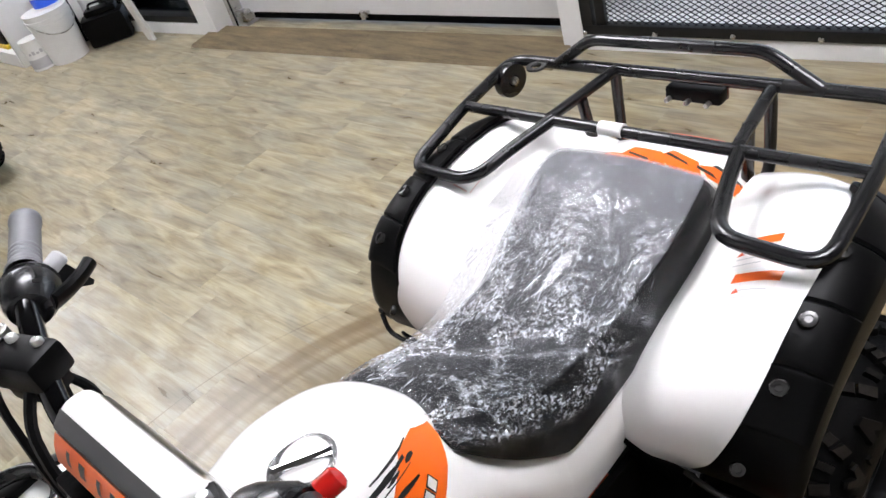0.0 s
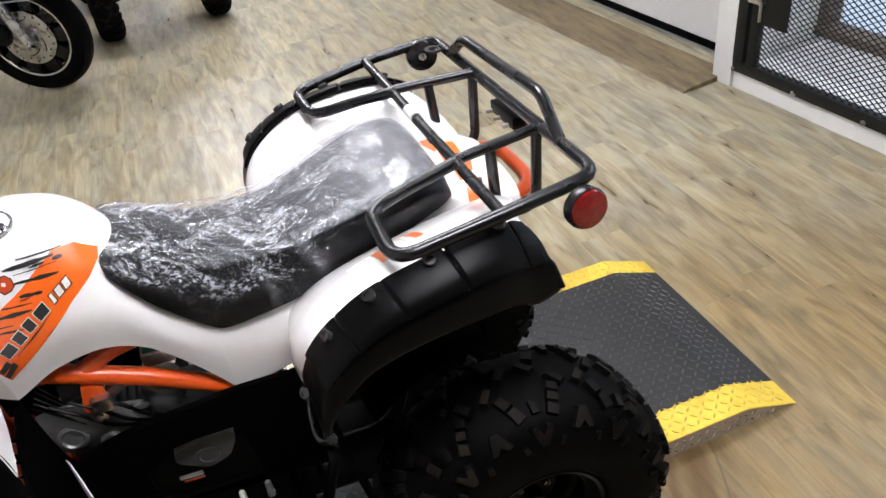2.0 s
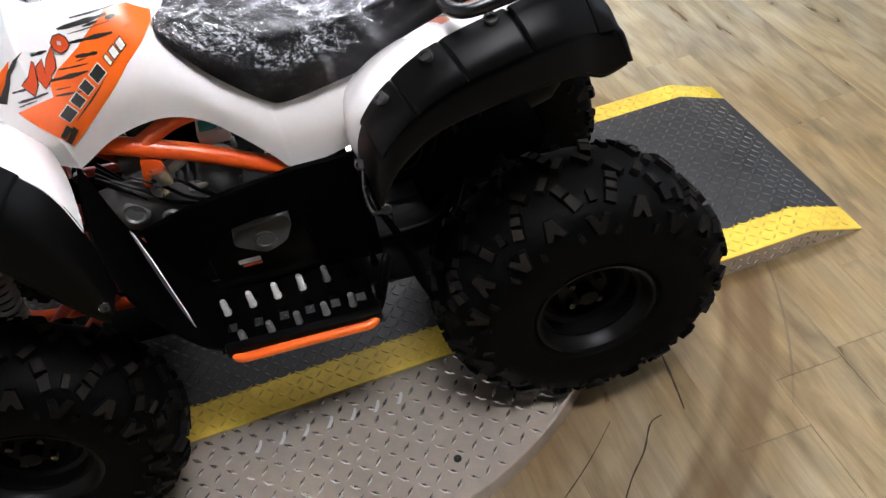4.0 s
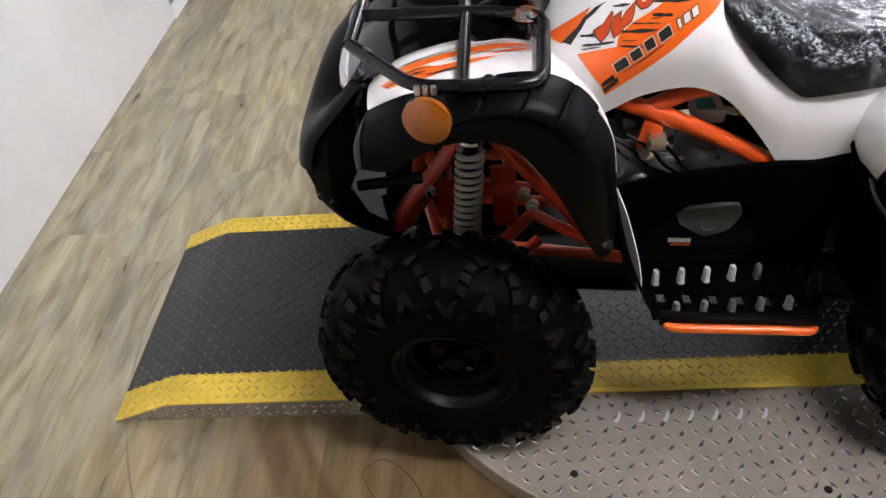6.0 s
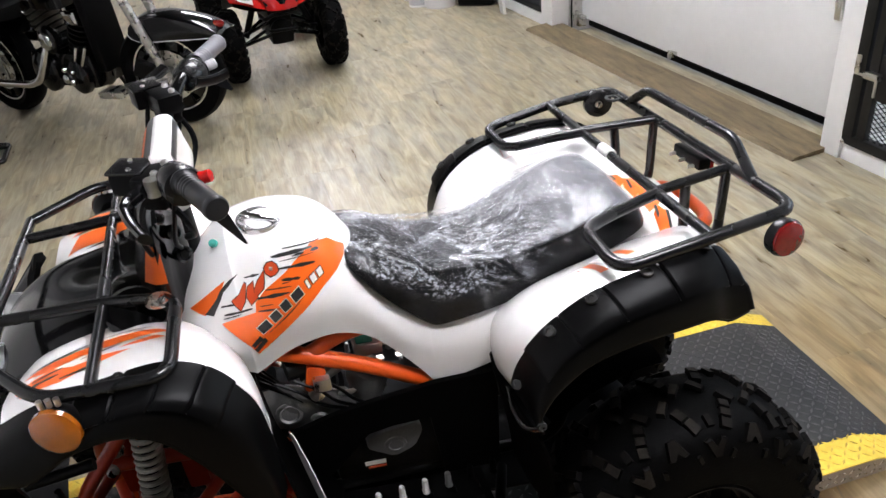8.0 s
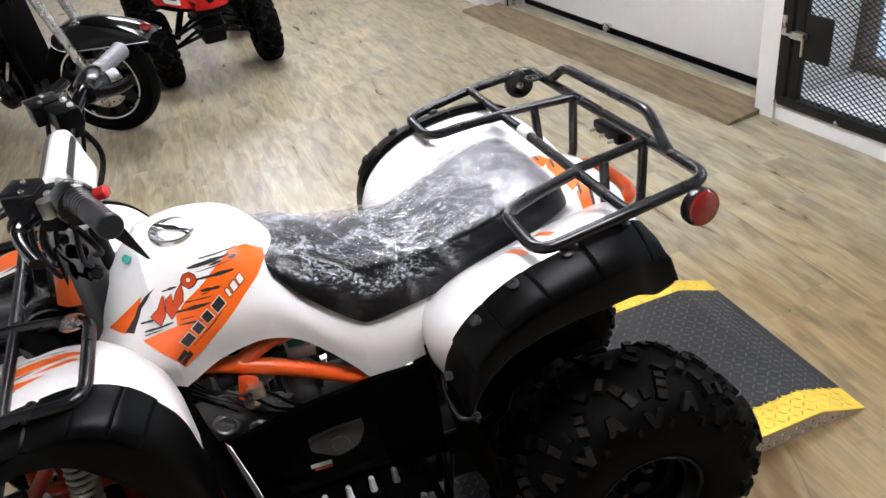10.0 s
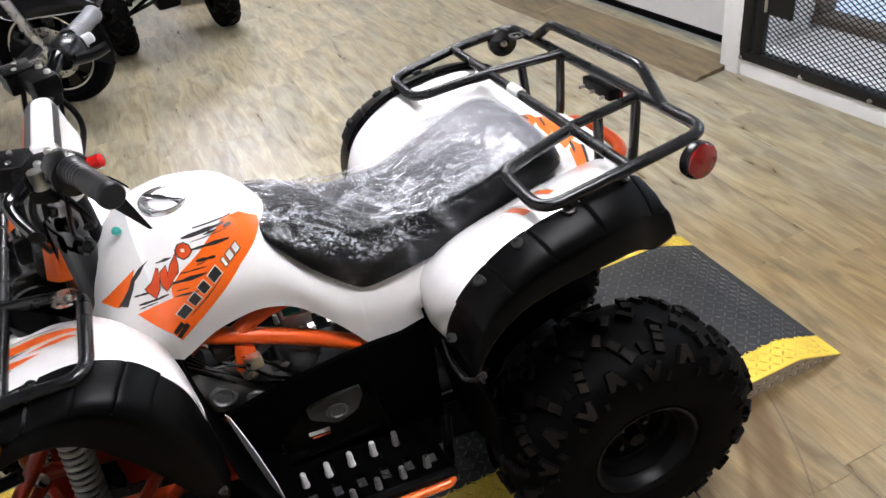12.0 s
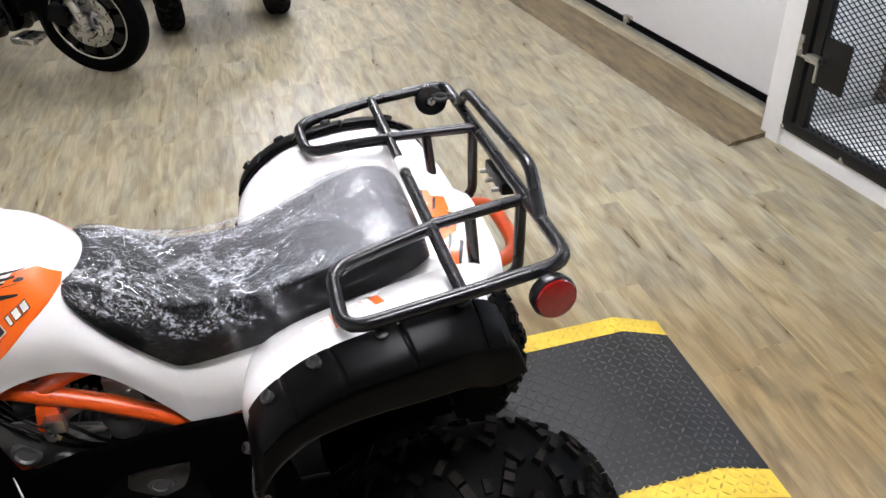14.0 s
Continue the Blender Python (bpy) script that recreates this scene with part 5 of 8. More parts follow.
        rows.append([V(xa, s * ya, za), V(xa * 0.55 + xb * 0.45, s * (ya + 0.41 * w), za * 0.5 + zb * 0.5 + 0.05 * w), V(xa * 0.2 + xb * 0.8, s * (ya + 0.79 * w), za * 0.15 + zb * 0.85 + 0.06 * w), V(xb, s * (yb + 0.003), zb + 0.001)])
    surface(bm, rows, 50, 20)
    bmesh.ops.recalc_face_normals(bm, faces=bm.faces)
    ft = tree_of(bm)
    ffender = part("front_fender", bm, WHITE, quad, "glossy white front fender", solid=0.004, sharp=70)
    Q = lambda pts: [(x, s * y) for x, y in pts][::(1 if s > 0 else -1)]
    for pts in ([(-1.060, 0.262), (-1.045, 0.285), (-0.985, 0.288), (-0.930, 0.272), (-0.885, 0.262), (-0.925, 0.256), (-0.970, 0.262), (-1.000, 0.250)], [(-1.050, 0.236), (-1.000, 0.226), (-0.930, 0.214), (-0.850, 0.212), (-0.830, 0.222), (-0.880, 0.234), (-0.960, 0.240), (-1.010, 0.252)],
                [(-0.905, 0.250), (-0.850, 0.236), (-0.838, 0.242), (-0.868, 0.252)]):
        stretch_decal("fender_graphic", Q(pts), ORANGE, ffender, ft, s, 0.001, "torn orange fender graphic", axis="z")
    for k, (x0, y0, x1, y1, wd) in enumerate(((-1.052, 0.278, -0.990, 0.270, 0.0040), (-1.030, 0.264, -0.985, 0.256, 0.0030), (-0.985, 0.282, -0.925, 0.274, 0.0032), (-0.960, 0.250, -0.900, 0.240, 0.0026), (-1.040, 0.232, -0.940, 0.208, 0.0034), (-0.930, 0.206, -0.860, 0.203, 0.0022))):
        stretch_decal("graphic_slash", Q(dash(x0, y0, x1, y1, wd, 40 + k)), BLACK_DECAL, ffender, ft, s, 0.0016, axis="z")
    if s > 0:
        for pts, mt in (([(-1.055, 0.178), (-0.990, 0.166), (-0.900, 0.160), (-0.845, 0.168), (-0.875, 0.196), (-0.950, 0.212), (-1.030, 0.222)], ORANGE), ([(-1.020, 0.160), (-0.940, 0.153), (-0.900, 0.157), (-0.985, 0.164)], BLACK_DECAL)):
            stretch_decal("fender_graphic", pts, mt, ffender, ft, s, 0.0013 if mt is ORANGE else 0.0018, "bold fender stroke", axis="z")
    stretch_decal("label_outline", [(-0.744, 0.765), (-0.740, 0.765), (-0.745, 0.810), (-0.749, 0.810)], FAINT_RED, ffender, ft, s, 0.001)
    fover = flare_of("front_flare", FRONT_OUT, FRONT_LOW, s, ((-0.955, -0.891), (-0.889, -0.831), (-0.829, -0.785), (-0.783, -0.752)), (), quad)
    bm = B()
    surface(bm, [[V(-1.078, s * 0.300, 0.842), V(-1.088, s * 0.345, 0.825), V(-1.088, s * 0.374, 0.786)], [V(-1.096, s * 0.292, 0.806), V(-1.104, s * 0.330, 0.795), V(-1.098, s * 0.362, 0.775)], [V(-1.098, s * 0.270, 0.770), V(-1.106, s * 0.30, 0.765), V(-1.100, s * 0.33, 0.765)]], 10, 8)
    part("flare_end", bm, BLACK_PLASTIC, fover, solid=0.005, sharp=70)
    bolt(V(-0.90, s * 0.322, 0.898), V(0, s * 0.3, 0.9), fover)
    bolt(V(-0.738, s * 0.366, 0.634), V(0.5, s * 0.8, 0.1), fover)
    # amber turn lamp
    lamp = part("turn_lamp", (lambda bm: (lathe(bm, (-0.984, s * 0.372, 0.868), (-0.25, s, 0.10), [(-0.03, 0.024), (-0.012, 0.033), (0.0, 0.0345), (0.002, 0.034)], 28, cap=True), bm)[1])(B()), BLACK_PLASTIC, quad)
    bm = B()
    lathe(bm, (-0.984, s * 0.372, 0.868), (-0.25, s, 0.10), [(0.0, 0.0352), (0.008, 0.0345), (0.013, 0.029), (0.016, 0.016), (0.017, 0.0004)], 28)
    part("lens", bm, AMBER, lamp, "round amber lens")
    for k in range(3):
        bm = B()
        rod(bm, V(-0.995 + 0.011 * k, s * 0.362, 0.902), V(-0.995 + 0.011 * k, s * 0.362, 0.914), 0.0045, seg=8)
        part("nut", bm, STEEL, lamp)
    # inner wheel-arch liner and leg shield with warning plate
    bm = B()
    surface(bm, [[V(-0.745, s * 0.130, 0.715), V(-0.738, s * 0.22, 0.712), V(-0.726, s * 0.305, 0.700)], [V(-0.725, s * 0.130, 0.560), V(-0.715, s * 0.24, 0.560), V(-0.705, s * 0.352, 0.600)], [V(-0.675, s * 0.130, 0.450), V(-0.668, s * 0.24, 0.445), V(-0.662, s * 0.330, 0.460)], [V(-0.640, s * 0.130, 0.385), V(-0.635, s * 0.22, 0.385), V(-0.632, s * 0.300, 0.388)]], 18, 12)
    part("leg_shield", bm, SHADE_BLACK, quad, solid=0.005)
    if s < 0:
        edge_in = spline([V(-0.706, -0.190, 0.615), V(-0.690, -0.232, 0.540), V(-0.662, -0.292, 0.424)], 31)
        def across(p, f):
            return p + V(0.016, -0.030, -0.006) * f * math.sin(min(1.0, (0.640 - p.z) / 0.09) * math.pi / 2) * min(1.0, max(0.12, (p.z - 0.415) / 0.09))
        bm = B()
        surface(bm, [[across(p, 0.0), across(p, 0.5), across(p, 1.0)] for p in edge_in[::3]], 22, 5)
        sign = part("warning_plate", bm, PALE_DECAL, quad, "white warning plate with an orange edge", solid=0.002)
        lift = V(0.0016, -0.0006, 0.0012)
        bm = B()
        surface(bm, [[across(p, 0.02) + lift, across(p, 0.22) + lift] for p in edge_in[0:14:2]], 8, 3)
        part("head_band", bm, ORANGE, sign, "orange edge band")
        bm = B()
        surface(bm, [[across(p, 0.45) + lift, across(p, 0.75) + lift] for p in edge_in[3:7]], 4, 3)
        part("warning_sign", bm, RED_DECAL, sign, "small red warning mark")
        for k in range(6):
            p, q = edge_in[9 + 3 * k], edge_in[10 + 3 * k]
            bm = B()
            surface(bm, [[across(p, 0.34) + lift, across(p, 0.86) + lift], [across(q, 0.34) + lift, across(q, 0.86) + lift]], 2, 3)
            part("print_bar", bm, GREY_DECAL, sign)

PLACE = QUAD_PLACE
# black nose cowl and headlights
PLACE = lambda p: QUAD_PLACE(Vector((p.x, p.y * (0.66 if p.y > 0 else 1.0), p.z)))
bm = B()
surface(bm, mirrored([[(-1.150, -0.100, 0.760), (-1.155, -0.06, 0.775), (-1.160, 0, 0.780)], [(-1.125, -0.160, 0.800), (-1.120, -0.09, 0.835), (-1.120, 0, 0.842)], [(-1.050, -0.178, 0.845), (-1.045, -0.10, 0.885), (-1.045, 0, 0.892)], [(-0.960, -0.178, 0.868), (-0.955, -0.10, 0.908), (-0.955, 0, 0.902)], [(-0.880, -0.172, 0.872), (-0.875, -0.10, 0.918), (-0.875, 0, 0.905)], [(-0.830, -0.150, 0.850), (-0.825, -0.09, 0.885), (-0.820, 0, 0.880)]]), 40, 25)
cowl = part("nose_cowl", bm, GLOSS_BLACK, quad, "gloss black nose cowl", solid=0.004, sharp=70)
for s in (-1, 1):
    bm = B()
    lathe(bm, V(-1.12, s * 0.10, 0.80), (-1, s * 0.15, 0.25), [(0.0, 0.046), (0.02, 0.044), (0.030, 0.030), (0.033, 0.0005)], 24)
    part("headlight", bm, LENS_CLEAR, cowl, "clear round headlight")
    bm = B()
    lathe(bm, V(-0.885, s * 0.150, 0.885), (0.25, s * 0.5, 0.85), [(-0.02, 0.048), (0.012, 0.050), (0.020, 0.042), (0.022, 0.0005)], 24)
    part("cowl_pod", bm, GLOSS_BLACK, cowl, "gloss black pod")

PLACE = QUAD_PLACE


# ---- racks ----
def rail(parent, pts, r=0.0090, bend=0.0, name="rail", mat=None, label=""):
    bm = B()
    tube(bm, pts, r, bend, 12)
    return part(name, bm, mat or TUBE_BLACK, parent, label)


def ladder(pts):
    bm = B()
    tube(bm, pts, 0.0101, 0.035, 12)
    return bm


rack = part("rear_rack", ladder([V(-0.040, -0.150, 0.936), V(-0.115, -0.170, 0.928), V(-0.192, -0.200, 0.924), V(-0.195, -0.326, 0.920), V(-0.04, -0.314, 0.938), V(0.106, -0.294, 0.950),
                                 V(0.106, 0.334, 0.940), V(-0.04, 0.322, 0.930), V(-0.186, 0.312, 0.905), V(-0.182, 0.190, 0.903), V(-0.115, 0.170, 0.920), V(-0.040, 0.140, 0.936)]), TUBE_BLACK, quad, "black tubular rear rack")
rail(rack, [V(-0.042, -0.313, 0.938), V(-0.042, 0.314, 0.932)])
for s in (-1, 1):
    rail(rack, [V(-0.04, s * 0.146, 0.937), V(0.103, s * 0.124, 0.945)])
    rail(rack, [V(0.100, s * 0.124, 0.940), V(0.096, s * 0.124, 0.815), V(0.070, s * 0.124, 0.800), V(0.028, s * 0.124, 0.812), V(0.020, s * 0.132, 0.936)], 0.0088, 0.02, "rack_stay")
rail(rack, [V(0.106, -0.190, 0.949), V(0.118, -0.108, 0.992), V(0.106, 0.166, 0.992), V(0.105, 0.236, 0.943)], 0.0095, 0.02, "raised_bar")
bm = B()
tube(bm, [V(-0.042, 0.018, 0.9366), V(-0.042, 0.056, 0.9360)], 0.0106, 0, 14)
part("rack_sticker", bm, PALE_DECAL, rack, "small white paper sticker")
bm = B()
box(bm, (0.094, -0.052, 0.908), (0.118, 0.036, 0.930), 0.004)
lampb = part("plate_lamp", bm, BLACK_PLASTIC, rack, "black lamp housing under the rack")
bm = B()
box(bm, (0.118, -0.05, 0.905), (0.126, 0.04, 0.927), 0.003)
part("lens", bm, RED_LENS, lampb, "red lens")
for k in range(3):
    bm = B()
    lathe(bm, V(0.088, -0.035 + 0.032 * k, 0.912), (-1, 0, 0), [(-0.006, 0.004), (0.004, 0.004), (0.006, 0.0004)], 8)
    part("nut", bm, STEEL, lampb)
bm = B()
lathe(bm, V(0.080, 0.262, 0.947), (0, 0, 1), [(-0.002, 0.009), (-0.002, 0.017), (0.002, 0.017), (0.002, 0.009), (-0.002, 0.009)], 18)
box(bm, V(0.092, 0.250, 0.945), V(0.104, 0.274, 0.949), 0.001)
part("rack_eye", bm, BOLT_STEEL, rack, "zinc lashing eye")
for s in (-1, 1):
    c = V(0.074, s * 0.322, 0.918)
    bm = B()
    lathe(bm, c, (0.15, s, 0.05), [(-0.012, 0.011), (-0.010, 0.030), (0.001, 0.0315), (0.006, 0.030), (0.006, 0.001)], 28)
    tl = part("tail_lamp", bm, TUBE_BLACK, quad, "round black lamp cup under the rack")
    bm = B()
    lathe(bm, c, (0.15, s, 0.05), [(0.0065, 0.0290), (0.010, 0.0275), (0.0120, 0.020), (0.0128, 0.0004)], 28)
    part("lens", bm, RED_LENS, tl, "round red lens")
    bm = B()
    lathe(bm, c, (-0.15, -s, -0.05), [(0.010, 0.008), (0.016, 0.0075), (0.018, 0.0004)], 10)
    part("nut", bm, STEEL, tl)

front = part("front_rack", ladder([V(-1.100, -0.235, 0.916), V(-1.002, -0.344, 0.903), V(-0.829, -0.348, 0.905), V(-0.818, -0.174, 0.922), V(-0.93, -0.140, 0.915), V(-1.092, -0.138, 0.915)]), TUBE_BLACK, quad, "black tubular front rack")
for s in (1,):
    rail(front, [V(-1.092, 0.215, 0.916), V(-0.970, 0.312, 0.926), V(-0.845, 0.300, 0.915), V(-0.825, 0.245, 0.918), V(-0.832, 0.185, 0.930), V(-0.93, 0.140, 0.925), V(-1.088, 0.138, 0.916)], 0.0101, 0.035)
rail(front, [V(-1.100, -0.237, 0.916), V(-1.092, 0.0, 0.917), V(-1.092, 0.216, 0.916)], 0.0101, 0.05)
rail(front, [V(-0.932, -0.140, 0.915), V(-0.934, 0.140, 0.925)])
for s in (-1, 1):
    rail(front, [V(-0.931, s * 0.142, 0.914 if s < 0 else 0.925), V(-0.935, s * (0.342 if s < 0 else 0.306), 0.903 if s < 0 else 0.922)])
    bm = B()
    lathe(bm, V(-0.843, s * 0.180, 0.926), (0, 0, 1), [(-0.004, 0.020), (0.0, 0.021), (0.003, 0.020), (0.003, 0.010), (0.009, 0.010), (0.010, 0.0005)], 14)
    part("rack_bolt", bm, STEEL, front, "zinc rack mounting bolt")

# front bumper guard
GUARD = [(-1.125, 0.842), (-1.182, 0.776), (-1.222, 0.728), (-1.238, 0.672), (-1.222, 0.600), (-1.180, 0.540), (-1.100, 0.504)]
bm = B()
for lo_, hi_ in ((0, 3), (4, 6)):
    rows = []
    for k in range(lo_, hi_ + 1):
        x, z = GUARD[k]
        dip = (0.150, 0.085, 0.04, 0.02, 0.0, 0.0, 0.0)[k]
        rows.append([V(x + 0.03, -0.225, z), V(x, -0.185, z - dip * 0.15), V(x - 0.020, 0, z - dip), V(x, 0.175, z - dip * 0.15), V(x + 0.03, 0.215, z)])
    surface(bm, rows, 8, 17)
guard = part("front_guard", bm, BLACK_PLASTIC, quad, "angular black plastic front bumper", solid=0.012, sharp=50)
for s in (-1, 1):
    bm = B()
    outer = [V(x + 0.012, s * 0.205, z) for x, z in GUARD]
    inner = [V(x, s * (0.205 - d), z) for x, z, d in ((-1.090, 0.850, 0), (-1.120, 0.782, 0.006), (-1.124, 0.735, 0.012), (-1.128, 0.665, 0.012), (-1.152, 0.616, 0.006), (-1.126, 0.560, 0), (-1.085, 0.530, 0))]
    vs_o = [bm.verts.new(p) for p in outer]
    vs_m = [bm.verts.new(p.lerp(q, 0.45) + V(0, s * 0.014, 0)) for p, q in zip(outer, inner)]
    vs_i = [bm.verts.new(p) for p in inner]
    for k in range(6):
        bm.faces.new((vs_o[k], vs_o[k + 1], vs_m[k + 1], vs_m[k]))
        bm.faces.new((vs_m[k], vs_m[k + 1], vs_i[k + 1], vs_i[k]))
    part("guard_cheek", bm, BLACK_PLASTIC, guard, solid=0.02, sharp=14)
    bolt(V(-1.200, s * 0.226, 0.618), V(-0.2, s, 0), guard, 0.008)
    rail(guard, [V(-1.140, s * 0.19, 0.613), V(-1.025, s * 0.185, 0.628)], 0.011, 0, "guard_stay", BLACK_PLASTIC)
    rail(guard, [V(-1.095, s * 0.195, 0.590), V(-1.090, s * 0.19, 0.512)], 0.006, 0, "guard_stay", TUBE_BLACK)
    rail(guard, [V(-1.11, s * 0.19, 0.510), V(-1.04, s * 0.12, 0.500), V(-0.99, s * 0.09, 0.56)], 0.008, 0.02, "guard_stay", BLACK_PLASTIC)

# ---- handlebar ----
def bar_place(p):
    """The bars sit high, drawn to the left and raised on their right."""
    k = min(1.0, max(0.0, (p.z - 0.88) / 0.16))
    return QUAD_PLACE(Vector((p.x + k * (0.008 + 0.028 * p.y), p.y - 0.056 * k, p.z + k * (0.033 + 0.048 * p.y))))


PLACE = bar_place
bar = part("handlebar", (lambda bm: (tube(bm, [V(-0.716, -0.300, 1.134), V(-0.768, -0.180, 1.130), V(-0.800, -0.100, 1.085), V(-0.806, -0.06, 1.060), V(-0.806, 0.06, 1.060), V(-0.800, 0.110, 1.085), V(-0.762, 0.205, 1.128), V(-0.705, 0.335, 1.130)], 0.011, 0.04, 12), bm)[1])(B()), GLOSS_BLACK, quad, "black handlebar")
for s in (-1, 1):
    a, b = (V(-0.752, -0.216, 1.131), V(-0.702, -0.334, 1.135)) if s < 0 else (V(-0.741, 0.252, 1.129), V(-0.690, 0.368, 1.132))
    d = (b - a).normalized()
    bm = B()
    prof = [(0.0, 0.021), (0.004, 0.0222), (0.009, 0.0185)]
    for k in range(4):
        prof += [(0.014 + k * 0.009, 0.0184), (0.019 + k * 0.009, 0.0184), (0.020 + k * 0.009, 0.0177), (0.022 + k * 0.009, 0.0177)]
    prof += [(0.056, 0.0182), (0.112, 0.0178), (0.114, 0.0192), (0.124, 0.0192), (0.127, 0.017), (0.128, 0.0005)]
    lathe(bm, a, d, [(h * 0.84, r * 0.84) for h, r in prof], 20)
    part("grip", bm, GRIP_RUBBER if s < 0 else GREY_GRIP, bar, "ribbed rubber grip")
    bm = B()
    p = a - d * 0.016 - V(0, 0, 0.010)
    lathe(bm, p - d * 0.03, d, [(-0.008, 0.012), (-0.005, 0.020), (0.004, 0.024), (0.030, 0.028), (0.035, 0.026), (0.038, 0.0275), (0.042, 0.026), (0.044, 0.012)], 24, cap=True)
    pod = part("switch_pod", bm, TUBE_BLACK, bar, "black switch housing")
    bm = B()
    lathe(bm, p + V(0.034, s * 0.006, 0.008), V(0.9, s * 0.2, 0.2), [(-0.008, 0.009), (0.006, 0.009), (0.009, 0.006), (0.010, 0.0004)], 12)
    part("button", bm, RED_PLASTIC if s < 0 else GREY_DECAL, pod, "red stop button" if s < 0 else "grey button")
    # brake reservoir and lever
    c = V(-0.826, -0.134 if s < 0 else 0.190, 1.112)
    bm = B()
    box(bm, V(-0.024, -0.022, -0.020), V(0.024, 0.022, 0.013), 0.005, Matrix.Translation(c) @ Matrix.Rotation(radians(20 * s), 4, "Z"))
    res = part("brake_reservoir", bm, BLACK_PLASTIC, bar, "black square brake reservoir")
    bm = B()
    box(bm, V(-0.026, -0.024, 0.0125), V(0.026, 0.024, 0.018), 0.003, Matrix.Translation(c) @ Matrix.Rotation(radians(20 * s), 4, "Z"))
    part("lid", bm, TUBE_BLACK, res, "dull black reservoir lid")
    for k in (-1, 1):
        bm = B()
        lathe(bm, c + V(0.0, k * 0.015, 0.018), (0, 0, 1), [(0, 0.004), (0.002, 0.0035), (0.0025, 0.0004)], 8)
        part("screw", bm, STEEL, res)
    bm = B()
    tube(bm, [V(-0.806, s * 0.185, 1.116), V(-0.832, s * 0.222, 1.112), V(-0.818, s * 0.270, 1.110), V(-0.800, s * 0.312, 1.110)], 0.0065, 0.02, 10, flat=1.6)
    part("brake_lever", bm, GLOSS_BLACK, bar, "black brake lever")
    bm = B()
    lathe(bm, V(-0.795, s * 0.19, 1.118), (0, 0, 1), [(-0.012, 0.010), (0.012, 0.010), (0.013, 0.0004)], 12, cap=True)
    part("lever_pivot", bm, STEEL, bar)
    # clamp, banjo and cable stubs crowding the bar
    M = Matrix.Translation(V(-0.796, s * 0.150, 1.112)) @ Matrix.Rotation(radians(22 * s), 4, "Z")
    bm = B()
    box(bm, V(-0.020, -0.034, -0.020), V(0.022, 0.030, 0.014), 0.007, M)
    part("lever_clamp", bm, BLACK_PLASTIC, bar, "black lever clamp")
    for k in range(2):
        bm = B()
        lathe(bm, M @ V(0.012, -0.018 + 0.032 * k, 0.014), (0, 0, 1), [(-0.002, 0.0055), (0.004, 0.0055), (0.006, 0.004), (0.0062, 0.0004)], 10)
        part("screw", bm, STEEL, bar)
    bm = B()
    box(bm, V(-0.016, -0.022, -0.040), V(0.018, 0.024, -0.014), 0.006, M)
    part("switch_block", bm, BLACK_PLASTIC, bar, "black switch block")
    bm = B()
    tube(bm, spline([V(-0.80, s * 0.14, 1.10), V(-0.83, s * 0.13, 1.05), V(-0.835, s * 0.10, 0.98), V(-0.82, s * 0.07, 0.90)], 16), 0.0055, 0, 7)
    part("cable", bm, BLACK_PLASTIC, bar, "black control cable")
    # cables looping down
    bm = B()
    tube(bm, spline([V(-0.82, s * 0.17, 1.115), V(-0.835, s * 0.165, 1.06), V(-0.84, s * 0.12, 0.98), V(-0.83, s * 0.07, 0.92), V(-0.80, s * 0.04, 0.86)], 18), 0.0042, 0, 7)
    part("cable", bm, BLACK_PLASTIC, bar, "black control cable")
    bm = B()
    tube(bm, spline([V(-0.77, s * 0.19, 1.105), V(-0.785, s * 0.155, 1.05), V(-0.800, s * 0.12, 0.99), V(-0.80, s * 0.09, 0.96), V(-0.82, s * 0.05, 0.90)], 18), 0.0038, 0, 7)
    part("cable", bm, BLACK_PLASTIC, bar, "black control cable")
    bm = B()
    tube(bm, spline([V(-0.80, s * 0.16, 1.10), V(-0.775, s * 0.165, 1.06), V(-0.765, s * 0.155, 1.02), V(-0.785, s * 0.10, 0.985)], 14), 0.0050, 0, 8)
    part("brake_hose", bm, DARK_METAL, bar, "dark braided hose")
    # small hand guard fin below the grip
    bm = B()
    prism(bm, [V(-0.742, s * 0.240, 1.106), V(-0.708, s * 0.268, 1.104), V(-0.692, s * 0.278, 1.060)], V(0, 0, 0), V(0.004, s * 0.004, 0.002))
    part("lever_guard", bm, BLACK_PLASTIC, bar)
bm = B()
tube(bm, [V(-0.745, 0.205, 1.112), V(-0.725, 0.218, 1.106), V(-0.704, 0.228, 1.106), V(-0.690, 0.234, 1.110)], 0.0075, 0.012, 10, flat=1.9)
part("thumb_throttle", bm, BLACK_PLASTIC, bar, "black thumb throttle paddle")
# crossbar pad: orange front, dark ridge, white top and back
PLACE = QUAD_PLACE
SECTION = [(-0.818, 1.118), (-0.812, 1.136), (-0.800, 1.154), (-0.787, 1.163), (-0.771, 1.161), (-0.764, 1.148), (-0.758, 1.120), (-0.752, 1.085), (-0.775, 1.068), (-0.808, 1.085)]
bm = B()
surface(bm, [[V(x + f * (-0.785 - x), y, z + f * (1.120 - z)) for x, z in SECTION] for y, f in ((-0.190, 0.30), (-0.186, 0.04), (-0.16, 0.0), (-0.09, 0.0), (-0.030, 0.0), (-0.014, 0.04), (-0.010, 0.30))], 30, 40, True)
pad = part("bar_pad", bm, WHITE, bar, "white handlebar pad with an orange front", sharp=50)


def pad_band(pts, mat, y0, y1, note):
    bm = B()
    surface(bm, [[V(x, y, z) for x, z in pts] for y in (y0, (y0 + y1) / 2, y1)], 14, 6)
    part("pad_flash", bm, mat, pad, note)


